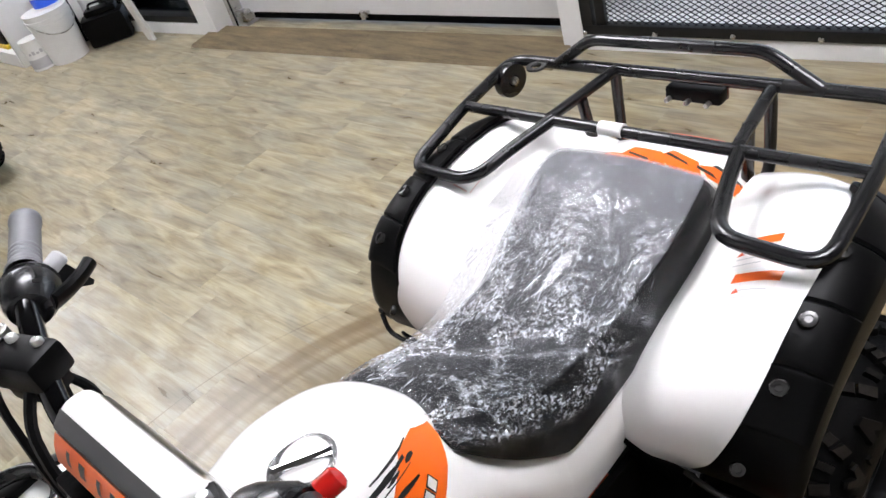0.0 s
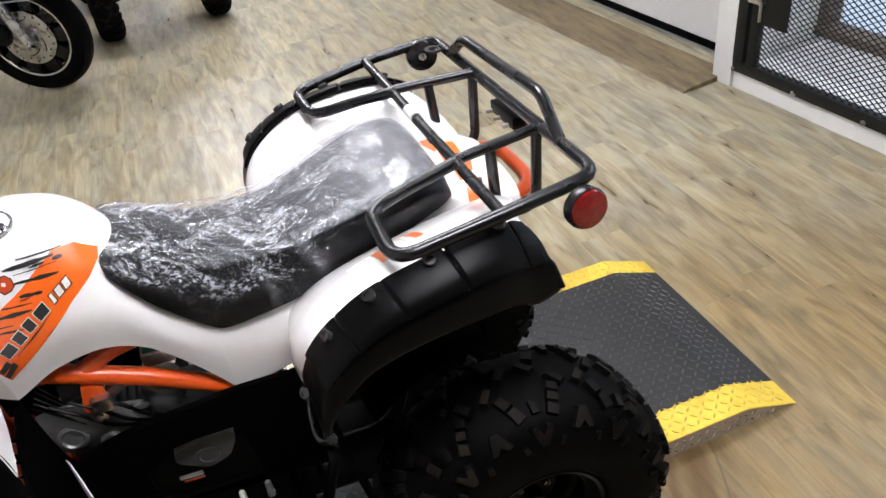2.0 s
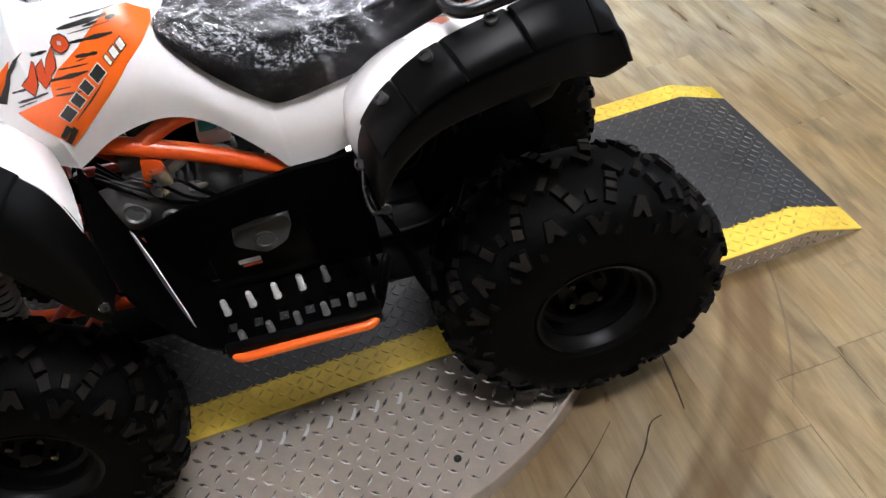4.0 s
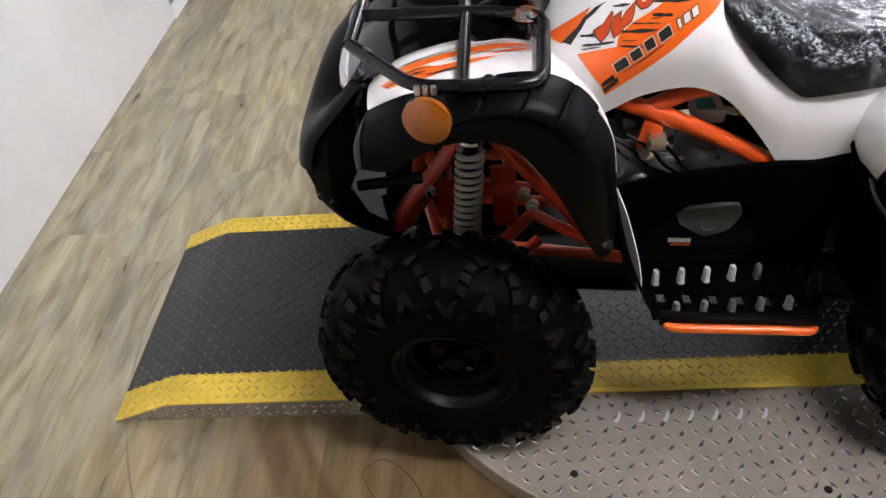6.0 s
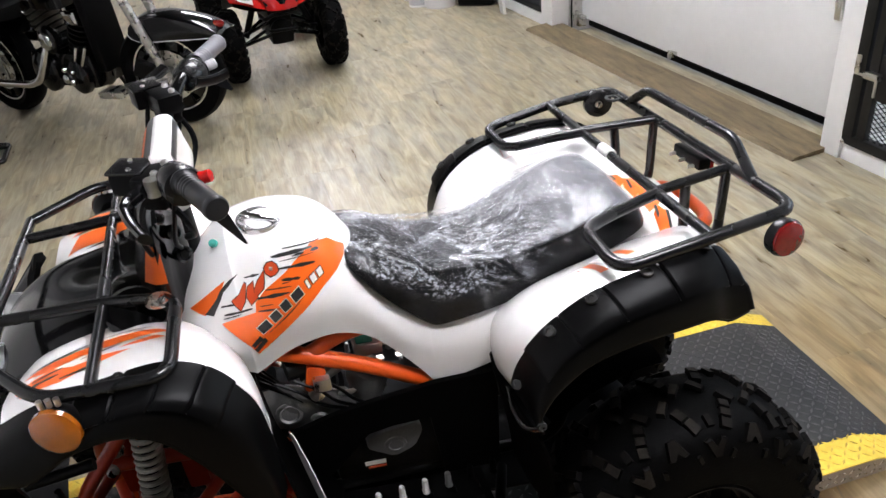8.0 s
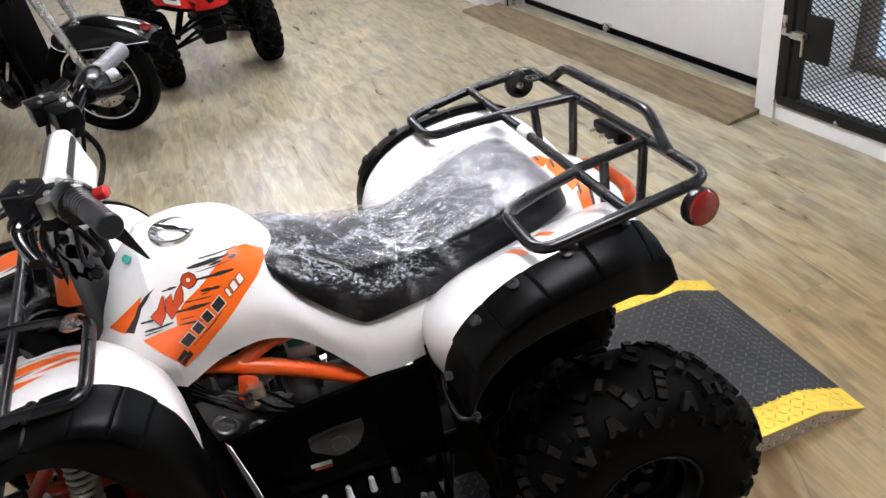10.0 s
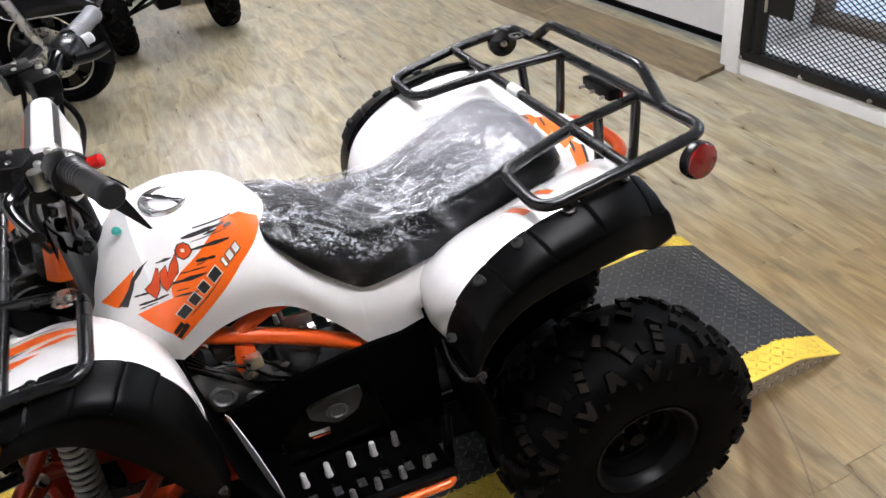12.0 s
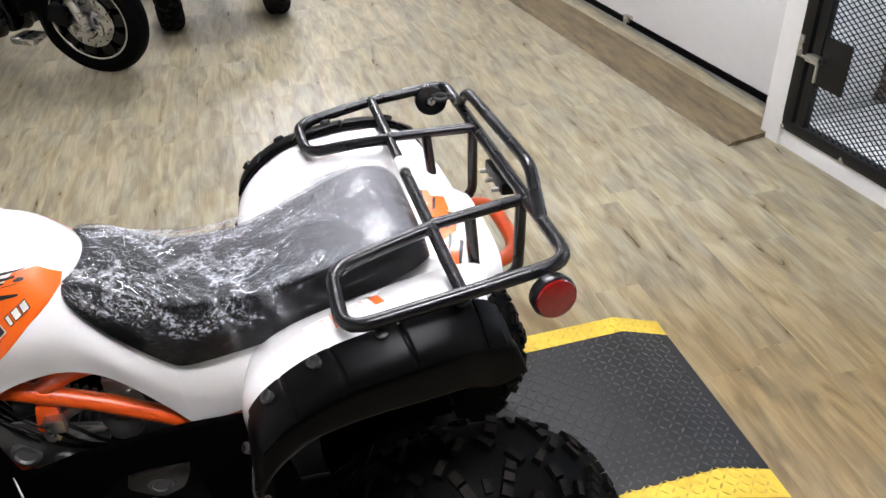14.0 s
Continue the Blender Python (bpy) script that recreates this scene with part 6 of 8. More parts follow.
pad_band([(-0.8185, 1.1235), (-0.8140, 1.1370), (-0.8065, 1.1490)], ORANGE, -0.180, -0.020, "orange flash")
pad_band([(-0.8055, 1.1510), (-0.8010, 1.1562), (-0.7930, 1.1622)], DARK_WALL, -0.182, -0.018, "dark blue-black ridge band")
pad_band([(-0.7660, 1.1575), (-0.7630, 1.1520), (-0.7612, 1.1460)], BLACK_DECAL, -0.182, -0.030, "black seam")
for k in range(5):
    y = -0.155 + 0.026 * k
    pad_band([(-0.8160, 1.1325), (-0.8135, 1.1400), (-0.8105, 1.1450)], BLACK_DECAL, y, y + 0.006 + 0.004 * (k % 2), "black print on the flash")
PLACE = bar_place
bm = B()
rod(bm, V(-0.800, 0, 0.80), V(-0.806, 0, 1.065), 0.024)
box(bm, (-0.84, -0.06, 1.035), (-0.772, 0.06, 1.060), 0.006)
part("steering_stem", bm, DARK_METAL, quad, "dark steering stem and clamp")
PLACE = QUAD_PLACE
bm = B()
rings(bm, [[V(cx + a * math.cos(t) * (0.86 + 0.14 * math.cos(4 * t)), cy + w * math.sin(t) * (0.86 + 0.14 * math.cos(4 * t)), z + 0.02 * math.cos(t)) for t in [2 * math.pi * k / 28 for k in range(28)]]
           for z, cx, cy, a, w in ((0.845, -0.842, -0.045, 0.050, 0.090), (0.90, -0.842, -0.050, 0.052, 0.098), (0.955, -0.836, -0.052, 0.046, 0.090), (1.00, -0.828, -0.055, 0.040, 0.098), (1.045, -0.822, -0.058, 0.040, 0.112), (1.062, -0.820, -0.060, 0.030, 0.090))])
shroud = part("steering_cover", bm, GLOSS_BLACK, quad, "gloss black cover round the steering stem", sharp=40)
bm = B()
surface(bm, [[V(-0.862, -0.132, 0.935), V(-0.846, -0.145, 0.933), V(-0.828, -0.143, 0.930)], [V(-0.854, -0.134, 0.965), V(-0.841, -0.145, 0.965), V(-0.827, -0.143, 0.965)], [V(-0.844, -0.140, 1.000), V(-0.836, -0.150, 1.002), V(-0.826, -0.148, 1.004)]], 14, 7)
part("cover_flash", bm, ORANGE, shroud, "orange strip on the cover", solid=0.003)
for k, (x, y, z, r) in enumerate(((-0.800, -0.128, 1.010, 0.012), (-0.796, -0.120, 0.965, 0.014), (-0.852, -0.150, 1.030, 0.010), (-0.812, -0.150, 1.048, 0.009))):
    bm = B()
    lathe(bm, V(x, y, z), (0.5, -0.8, 0.2), [(-0.012, r), (0.004, r), (0.007, r * 0.7), (0.004, r * 0.5), (0.004, 0.0004)], 14)
    part("switch_cap", bm, (TUBE_BLACK, TUBE_BLACK, BOLT_STEEL, BOLT_STEEL)[k], shroud)
bm = B()
lathe(bm, V(-0.752, -0.092, 0.960), (-0.3, -0.65, 0.65), [(-0.003, 0.007), (0.002, 0.007), (0.003, 0.0004)], 12)
part("sticker_dot", bm, TEAL, quad, "small green round sticker")

# ---- wheels ----
BAR = [(-0.0095, -0.027), (0.0095, -0.027), (0.0105, 0.027), (-0.0105, 0.027)]
FORK = [(-0.009, -0.018), (0.009, -0.018), (0.025, 0.016), (0.012, 0.019), (0.000, 0.004), (-0.012, 0.019), (-0.025, 0.016)]
STUB = [(-0.005, -0.009), (0.005, -0.009), (0.006, 0.009), (-0.006, 0.009)]


def tyre(centre, R, W, s, pitches, owner, rim_mat=None):
    """A knobbly low-pressure tyre on a dished black rim: slanted shoulder bars, forked pads between them, stubs down the wall."""
    cx, cy, cz = centre
    h = W / 2
    outline = [(0.0, R - 0.011), (h * 0.40, R - 0.013), (h * 0.66, R - 0.019), (h * 0.84, R - 0.033), (h * 0.95, R - 0.056), (h, R - 0.090), (h * 0.985, R - 0.120), (h * 0.95, 0.120), (h * 0.84, 0.110)]
    bm = B()
    lathe(bm, V(cx, cy, cz), (0, s, 0), [(-a, b) for a, b in outline[:0:-1]] + outline + [(h * 0.70, 0.104), (-h * 0.70, 0.104), (-h * 0.84, 0.110)], 64)
    wheel = part("wheel", bm, RUBBER, owner, "knobbly black off-road tyre")
    runs = [0.0]
    for (a, b), (c, d) in zip(outline, outline[1:]):
        runs.append(runs[-1] + math.hypot(c - a, d - b))

    def on_tyre(u, v, t, lift):
        """u round the tread, v outwards over the shoulder."""
        k = 0
        while k < len(runs) - 2 and runs[k + 1] < v:
            k += 1
        f = (v - runs[k]) / (runs[k + 1] - runs[k])
        (a, b), (c, d) = outline[k], outline[k + 1]
        n = V(-(d - b), c - a, 0).normalized()
        lat, rad = a + (c - a) * f + n.x * lift, b + (d - b) * f + n.y * lift
        g = u / R
        return V(cx + rad * math.sin(g), cy + t * lat, cz + rad * math.cos(g))

    bm = B()
    rnd = random.Random(int(1000 * R + 10 * W))

    def pad(shape, u, v, t, turn, lift, size=1.0):
        c, d = math.cos(turn), math.sin(turn)
        loops = []
        for f, q in ((1.0, 0.0), (0.95, lift * 0.7), (0.84, lift)):
            loops.append([bm.verts.new(on_tyre(u + (x * c - y * d) * f * size, max(0.0, v + (x * d + y * c) * f * size), t, q)) for x, y in shape])
        n = len(shape)
        for a, b in zip(loops, loops[1:]):
            for k in range(n):
                bm.faces.new((a[k], a[(k + 1) % n], b[(k + 1) % n], b[k]))
        bm.faces.new(loops[-1]).material_index = 1

    p = 2 * math.pi * R / pitches
    for k in range(pitches):
        for t in (-1, 1):
            o = k * p + (0 if t > 0 else p / 2)
            for side in (-1, 1):
                ang = side * radians(-24)
                c, d = math.cos(ang), math.sin(ang)
                cuts = (-0.020, 0.0, 0.020) if side < 0 else (-0.0135, 0.0135)
                for w in cuts:
                    e = 0.0088 / 0.027 if side < 0 else 0.0128 / 0.027
                    pad([(x, y * e) for x, y in BAR], o + side * 0.27 * p - w * d, 0.054 + w * c, t, ang, 0.011)
                pad([(x * 0.8, y * 0.62) for x, y in BAR], o + side * 0.13 * p, 0.016, t, side * radians(38), 0.011)
                pad(STUB, o + side * 0.26 * p, 0.124, t, side * radians(-18), 0.006)
            pad(FORK, o, 0.090, t, 0, 0.010, 0.95)
            pad(FORK, o + p / 2, 0.108, t, math.pi, 0.009, 0.95)
            pad(STUB, o + p / 2, 0.062, t, 0, 0.010, 1.2)
    ob = part("tread", bm, LUG_RUBBER, wheel, "worn rubber tread blocks")
    ob.data.materials.append(LUG_FACE)
    ob["kind"] = "stuff"
    o = s
    bm = B()
    lathe(bm, V(cx, cy, cz), (0, o, 0), [(h * 0.86, 0.116), (h * 0.92, 0.110), (h * 0.90, 0.104), (h * 0.74, 0.100), (h * 0.66, 0.094), (h * 0.66, 0.088), (h * 0.40, 0.086), (h * 0.34, 0.078), (h * 0.36, 0.070), (h * 0.16, 0.062), (h * 0.20, 0.050), (h * 0.32, 0.046), (h * 0.34, 0.026), (h * 0.34, 0.0006)], 48)
    rim = part("rim", bm, rim_mat or RIM_BLACK, wheel, "dished black steel rim")
    for k in range(4):
        a = radians(45 + 90 * k)
        bm = B()
        rod(bm, V(cx + 0.036 * math.cos(a), cy + o * h * 0.30, cz + 0.036 * math.sin(a)), V(cx + 0.036 * math.cos(a), cy + o * (h * 0.32 + 0.016), cz + 0.036 * math.sin(a)), 0.0085, 0.007, 6)
        part("lug_nut", bm, BOLT_STEEL, rim)
    bm = B()
    rod(bm, V(cx, cy + o * h * 0.2, cz), V(cx, cy + o * (h * 0.34 + 0.026), cz), 0.020, 0.017, 14)
    part("hub_cap", bm, DARK_METAL, rim)
    return wheel


for s in (-1, 1):
    tyre((-0.988, s * 0.312, 0.311), 0.254, 0.178, s, 10, quad)
    tyre((-0.022, s * 0.266, 0.321), 0.264, 0.205, s, 10, quad)

# ---- frame, suspension, engine ----
FRAME_LINE = [(-0.70, 0.742), (-0.636, 0.714), (-0.55, 0.673), (-0.438, 0.608), (-0.36, 0.585)]
chassis = part("frame", (lambda bm: (tube(bm, spline([V(x, -0.122, z) for x, z in FRAME_LINE], 16), 0.0155, 0, 14), bm)[1])(B()), ORANGE_PAINT, quad, "orange tubular steel frame")
# Added plate under the engine that keeps far lamps off the deck.
bm = B()
box(bm, (-0.88, -0.15, 0.300), (-0.16, 0.15, 0.308), 0.003)
part("skid_plate", bm, BLACK_PLASTIC, quad, "black plate added below the engine to block light")
for s in (-1, 1):
    if s > 0:
        rail(chassis, spline([V(x, 0.122, z) for x, z in FRAME_LINE], 16), 0.0155, 0, "frame_tube", ORANGE_PAINT)
    for pts, rad in (([V(-0.655, s * 0.120, 0.716), V(-0.622, s * 0.118, 0.732), V(-0.585, s * 0.114, 0.748), V(-0.52, s * 0.106, 0.752)], 0.0140),
                     ([V(-0.72, s * 0.10, 0.74), V(-0.84, s * 0.075, 0.70), V(-1.02, s * 0.075, 0.70), V(-1.05, s * 0.075, 0.52), V(-1.00, s * 0.075, 0.36), V(-0.66, s * 0.085, 0.335)], 0.0125)):
        rail(chassis, pts, rad, 0.05, "frame_tube", ORANGE_PAINT)
    # drop bracket with its clamp bolt
    bm = B()
    prism(bm, rounded([V(x, s * 0.128, z) for x, z in ((-0.652, 0.706), (-0.622, 0.694), (-0.628, 0.655), (-0.650, 0.642), (-0.664, 0.655))], 0.006, 2, True), V(0, 0, 0), V(0, s * 0.008, 0))
    part("frame_bracket", bm, ORANGE_PAINT, chassis, "orange bracket plate")
    bm = B()
    lathe(bm, V(-0.645, s * 0.134, 0.640), (0, s, 0.1), [(-0.03, 0.012), (0.0, 0.015), (0.006, 0.013), (0.008, 0.006), (0.012, 0.006), (0.013, 0.0004)], 14)
    part("clamp_bolt", bm, STEEL, chassis, "zinc clamp bolt")
    rail(chassis, [V(-0.66, s * 0.085, 0.335), V(-0.20, s * 0.085, 0.36), V(-0.12, s * 0.08, 0.60)], 0.0125, 0.05, "frame_tube", DARK_METAL, "dark lower frame tube")
    # suspension tower: two raked legs, a cross beam and gusset plates, over the wishbones
    for pts, rad in (([V(-0.935, s * 0.135, 0.712), V(-0.997, s * 0.150, 0.627), V(-1.058, s * 0.165, 0.553), V(-1.094, s * 0.180, 0.476)], 0.0130),
                     ([V(-0.920, s * 0.135, 0.712), V(-0.853, s * 0.150, 0.626), V(-0.779, s * 0.168, 0.538), V(-0.714, s * 0.185, 0.450)], 0.0140),
                     ([V(-1.030, s * 0.120, 0.553), V(-0.842, s * 0.120, 0.545)], 0.0150), ([V(-0.990, s * 0.100, 0.630), V(-0.990, s * 0.110, 0.420)], 0.0110), ([V(-0.875, s * 0.100, 0.630), V(-0.870, s * 0.110, 0.420)], 0.0110),
                     ([V(-0.840, s * 0.150, 0.512), V(-0.722, s * 0.195, 0.470)], 0.0110), ([V(-1.085, s * 0.180, 0.482), V(-1.010, s * 0.110, 0.545)], 0.0110)):
        rail(chassis, pts, rad, 0.02, "tower_tube", TOWER_RED, "red-orange suspension tube")
    for x0, x1, z0, z1 in ((-1.010, -0.972, 0.47, 0.56), (-0.905, -0.868, 0.45, 0.60), (-0.965, -0.925, 0.62, 0.70)):
        bm = B()
        prism(bm, rounded([V(x0, s * 0.112, z0), V(x1, s * 0.112, z0), V(x1 + 0.004, s * 0.112, z1), V(x0 - 0.004, s * 0.112, z1)], 0.006, 2, True), V(0, 0, 0), V(0, s * 0.008, 0))
        part("tower_gusset", bm, TOWER_RED, chassis, "red-orange gusset plate")
    for x, z in ((-1.020, 0.552), (-0.850, 0.546), (-0.835, 0.515), (-1.000, 0.600)):
        bm = B()
        lathe(bm, V(x, s * 0.138, z), (0, s, 0), [(-0.012, 0.0125), (0.0, 0.0125), (0.001, 0.009), (0.008, 0.008), (0.009, 0.0004)], 12)
        part("pivot_bolt", bm, STEEL, chassis, "zinc pivot bolt")
    for z0, z1 in ((0.38, 0.30), (0.47, 0.37)):
        rail(chassis, [V(-1.03, s * 0.085, z0), V(-0.985, s * 0.225, z1), V(-0.82, s * 0.085, z0)], 0.0115, 0.02, "wishbone", TOWER_RED, "red-orange wishbone")
    bm = B()
    rod(bm, V(-0.985, s * 0.225, 0.42), V(-0.985, s * 0.225, 0.24), 0.018)
    rod(bm, V(-0.985, s * 0.225, 0.311), V(-0.985, s * 0.29, 0.311), 0.03)
    part("wheel_hub", bm, DARK_METAL, quad)
    # coil-over damper
    a, b = V(-0.938, s * 0.140, 0.690), V(-0.962, s * 0.185, 0.400)
    d = (b - a).normalized()
    damper = part("front_damper", (lambda bm: (rod(bm, a, b, 0.013), rod(bm, a - d * 0.015, a + d * 0.02, 0.019), rod(bm, b - d * 0.03, b, 0.020), bm)[3])(B()), DARK_METAL, quad, "front suspension damper")
    u = d.orthogonal().normalized()
    w = d.cross(u)
    bm = B()
    n = 200
    tube(bm, [a + d * (0.026 + 0.235 * k / n) + (u * math.cos(k * 2 * math.pi * 15 / n) + w * math.sin(k * 2 * math.pi * 15 / n)) * 0.0215 for k in range(n + 1)], 0.0054, 0, 7)
    part("coil_spring", bm, SPRING, damper, "grey coil spring")
    bm = B()
    lathe(bm, a + d * 0.008, d, [(0.0, 0.010), (0.002, 0.024), (0.008, 0.024), (0.010, 0.015)], 20)
    part("spring_collar", bm, STEEL, damper, "zinc spring collar")
    bm = B()
    rod(bm, V(-1.03, s * 0.06, 0.44), V(-1.0, s * 0.24, 0.36), 0.007)
    part("tie_rod", bm, STEEL, quad, "zinc tie rod")
    # footrest with slots
    bm = B()
    xs = [-0.640 + 0.0442 * k for k in range(7)]
    ys = [0.160, 0.185, 0.212, 0.232, 0.262, 0.300]
    gx = sorted([x for k in range(6) for x in (xs[k] + 0.014, xs[k] + 0.030)] + [xs[0], xs[-1]])
    vs = {}
    for i, x in enumerate(gx):
        for j, y in enumerate(ys):
            vs[i, j] = bm.verts.new((x, s * y, 0.392 + (0.006 if j == len(ys) - 1 else 0)))
    for i in range(len(gx) - 1):
        for j in range(len(ys) - 1):
            if i % 2 == 1 and j in (1, 3):
                continue
            bm.faces.new((vs[i, j], vs[i + 1, j], vs[i + 1, j + 1], vs[i, j + 1]))
    foot = part("footrest", bm, SHADE_BLACK, quad, "black slotted footrest", solid=0.012)
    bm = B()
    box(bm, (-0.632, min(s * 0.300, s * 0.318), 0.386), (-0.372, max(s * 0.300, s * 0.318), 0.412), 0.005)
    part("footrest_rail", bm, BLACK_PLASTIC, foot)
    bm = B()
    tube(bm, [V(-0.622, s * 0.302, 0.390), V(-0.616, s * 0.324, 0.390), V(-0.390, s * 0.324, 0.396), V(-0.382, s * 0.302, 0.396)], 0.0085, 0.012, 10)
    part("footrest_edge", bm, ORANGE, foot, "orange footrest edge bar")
    # two rows of upright pegs: pale, grey and black ones
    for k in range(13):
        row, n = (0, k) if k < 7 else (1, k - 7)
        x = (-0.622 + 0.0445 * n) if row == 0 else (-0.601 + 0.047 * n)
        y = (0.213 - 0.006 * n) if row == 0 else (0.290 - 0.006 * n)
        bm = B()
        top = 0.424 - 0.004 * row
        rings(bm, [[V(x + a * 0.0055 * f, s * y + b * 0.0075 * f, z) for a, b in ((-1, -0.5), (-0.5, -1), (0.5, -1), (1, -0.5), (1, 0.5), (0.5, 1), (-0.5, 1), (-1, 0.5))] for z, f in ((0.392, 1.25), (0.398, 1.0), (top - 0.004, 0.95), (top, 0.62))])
        part("grip_peg", bm, PEG_PALE if (row == 0 and n < 4) else (PEG_GREY if n < 5 else SHADE_BLACK), foot, "lighter-coloured peg" if n < 4 else "")
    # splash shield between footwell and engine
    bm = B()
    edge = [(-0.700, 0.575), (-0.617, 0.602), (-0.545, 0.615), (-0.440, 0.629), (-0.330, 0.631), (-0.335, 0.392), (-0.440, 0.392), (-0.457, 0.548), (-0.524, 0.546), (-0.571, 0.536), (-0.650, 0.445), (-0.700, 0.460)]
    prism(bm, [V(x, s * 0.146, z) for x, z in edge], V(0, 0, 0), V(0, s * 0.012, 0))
    part("splash_shield", bm, SHADE_BLACK, quad, "matte black footwell splash shield")
    rail(chassis, [V(-0.66, s * 0.15, 0.37), V(-0.62, s * 0.29, 0.378), V(-0.38, s * 0.29, 0.382), V(-0.33, s * 0.15, 0.37)], 0.010, 0.03, "footrest_bar", DARK_METAL)

def engine_extra(engine):
    """Domed starter cover, upper crankcase, zinc mounting block and threaded rod below the frame tube."""
    bm = B()
    lathe(bm, V(-0.552, -0.070, 0.616), (0.10, -1, 0.25), [(0.0, 0.036), (0.018, 0.036), (0.034, 0.032), (0.046, 0.022), (0.052, 0.010), (0.053, 0.0004)], 28)
    part("starter_dome", bm, COVER_ALLOY, engine, "rounded grey alloy starter cover")
    bm = B()
    surface(bm, [[V(-0.745, -0.10, 0.640), V(-0.74, -0.115, 0.600), V(-0.735, -0.10, 0.545)], [V(-0.690, -0.118, 0.658), V(-0.69, -0.132, 0.610), V(-0.685, -0.118, 0.545)], [V(-0.635, -0.112, 0.632), V(-0.635, -0.126, 0.595), V(-0.63, -0.110, 0.540)], [V(-0.580, -0.095, 0.596), V(-0.58, -0.105, 0.565), V(-0.58, -0.095, 0.530)]], 22, 14)
    part("crankcase", bm, COVER_ALLOY, engine, "grey cast upper crankcase", solid=0.01)
    for x, z, r in ((-0.700, 0.600, 0.024), (-0.650, 0.572, 0.016)):
        bm = B()
        lathe(bm, V(x, -0.126, z), (0, -1, 0.2), [(-0.01, r), (0.006, r), (0.009, r * 0.75), (0.005, r * 0.6), (0.005, 0.0004)], 20)
        part("case_boss", bm, COVER_ALLOY, engine, "cast boss")
    bm = B()
    box(bm, (-0.648, -0.152, 0.655), (-0.618, -0.134, 0.682), 0.004)
    part("mount_block", bm, STEEL, engine, "zinc mounting block")
    bm = B()
    rod(bm, V(-0.640, -0.118, 0.622), V(-0.584, -0.090, 0.570), 0.0042, seg=10)
    part("threaded_rod", bm, STEEL, engine, "thin threaded rod")
    bm = B()
    rod(bm, V(-0.690, -0.110, 0.690), V(-0.640, -0.100, 0.690), 0.022, seg=18)
    part("inlet_pipe", bm, DARK_ALLOY, engine, "dark inlet pipe")
    for k in range(3):
        bm = B()
        tube(bm, spline([V(-0.71 + 0.03 * k, -0.128, 0.675), V(-0.67 + 0.03 * k, -0.138, 0.650), V(-0.64 + 0.028 * k, -0.132, 0.610), V(-0.60 + 0.02 * k, -0.120, 0.580)], 14), 0.0035, 0, 7)
        part("wiring", bm, BLACK_PLASTIC, engine, "thin black wiring")


engine = part("engine", (lambda bm: (box(bm, (-0.64, -0.095, 0.345), (-0.36, 0.095, 0.50), 0.02), rod(bm, V(-0.60, 0, 0.47), V(-0.74, 0, 0.55), 0.062, 0.058, 20), bm)[2])(B()), DARK_METAL, quad, "dark air-cooled engine block")
for k in range(7):
    bm = B()
    d = V(-0.14, 0, 0.08).normalized()
    c = V(-0.625, 0, 0.485) + d * (0.016 * k)
    rod(bm, c, c + d * 0.005, 0.082, seg=20)
    part("cooling_fin", bm, DARK_METAL, engine)
bm = B()
prism(bm, rounded([V(x, -0.094, z) for x, z in ((-0.570, 0.504), (-0.478, 0.522), (-0.469, 0.500), (-0.488, 0.458), (-0.528, 0.440), (-0.578, 0.474))], 0.012, 3, True), V(0, 0, 0), V(0, -0.040, 0))
cover = part("side_cover", bm, COVER_ALLOY, engine, "grey cast alloy side cover")
bm = B()
lathe(bm, V(-0.524, -0.133, 0.473), (0, -1, 0), [(0, 0.021), (0.004, 0.020), (0.005, 0.014), (0.003, 0.012), (0.003, 0.0005)], 24)
part("cover_plug", bm, COVER_ALLOY, cover)
engine_extra(engine)
bm = B()
prism(bm, rounded([V(x, -0.080, z) for x, z in ((-0.705, 0.622), (-0.588, 0.598), (-0.586, 0.562), (-0.690, 0.558))], 0.010, 3, True), V(0, 0, 0), V(0, -0.032, 0))
part("head_cover", bm, COVER_ALLOY, engine, "grey cast alloy head cover")
bm = B()
box(bm, (-0.585, -0.118, 0.410), (-0.545, -0.116, 0.420))
part("cover_sticker", bm, PALE_DECAL, engine, "pale sticker")
bm = B()
box(bm, (-0.580, -0.1185, 0.402), (-0.545, -0.1165, 0.406))
part("cover_sticker", bm, RED_DECAL, engine, "red sticker")
bm = B()
lathe(bm, V(-0.548, -0.092, 0.622), (0.2, -0.3, 1), [(-0.045, 0.012), (-0.036, 0.032), (0.006, 0.034), (0.020, 0.026), (0.026, 0.010), (0.028, 0.0005)], 24)
part("carburettor", bm, COVER_ALLOY, engine, "cast alloy carburettor bowl")
bm = B()
box(bm, (-0.565, -0.09, 0.668), (-0.515, -0.04, 0.694), 0.004)
part("relay_box", bm, PALE_DECAL, quad, "white relay with green top")
bm = B()
box(bm, (-0.560, -0.085, 0.6945), (-0.530, -0.055, 0.698), 0.002)
part("relay_lid", bm, TEAL, quad)
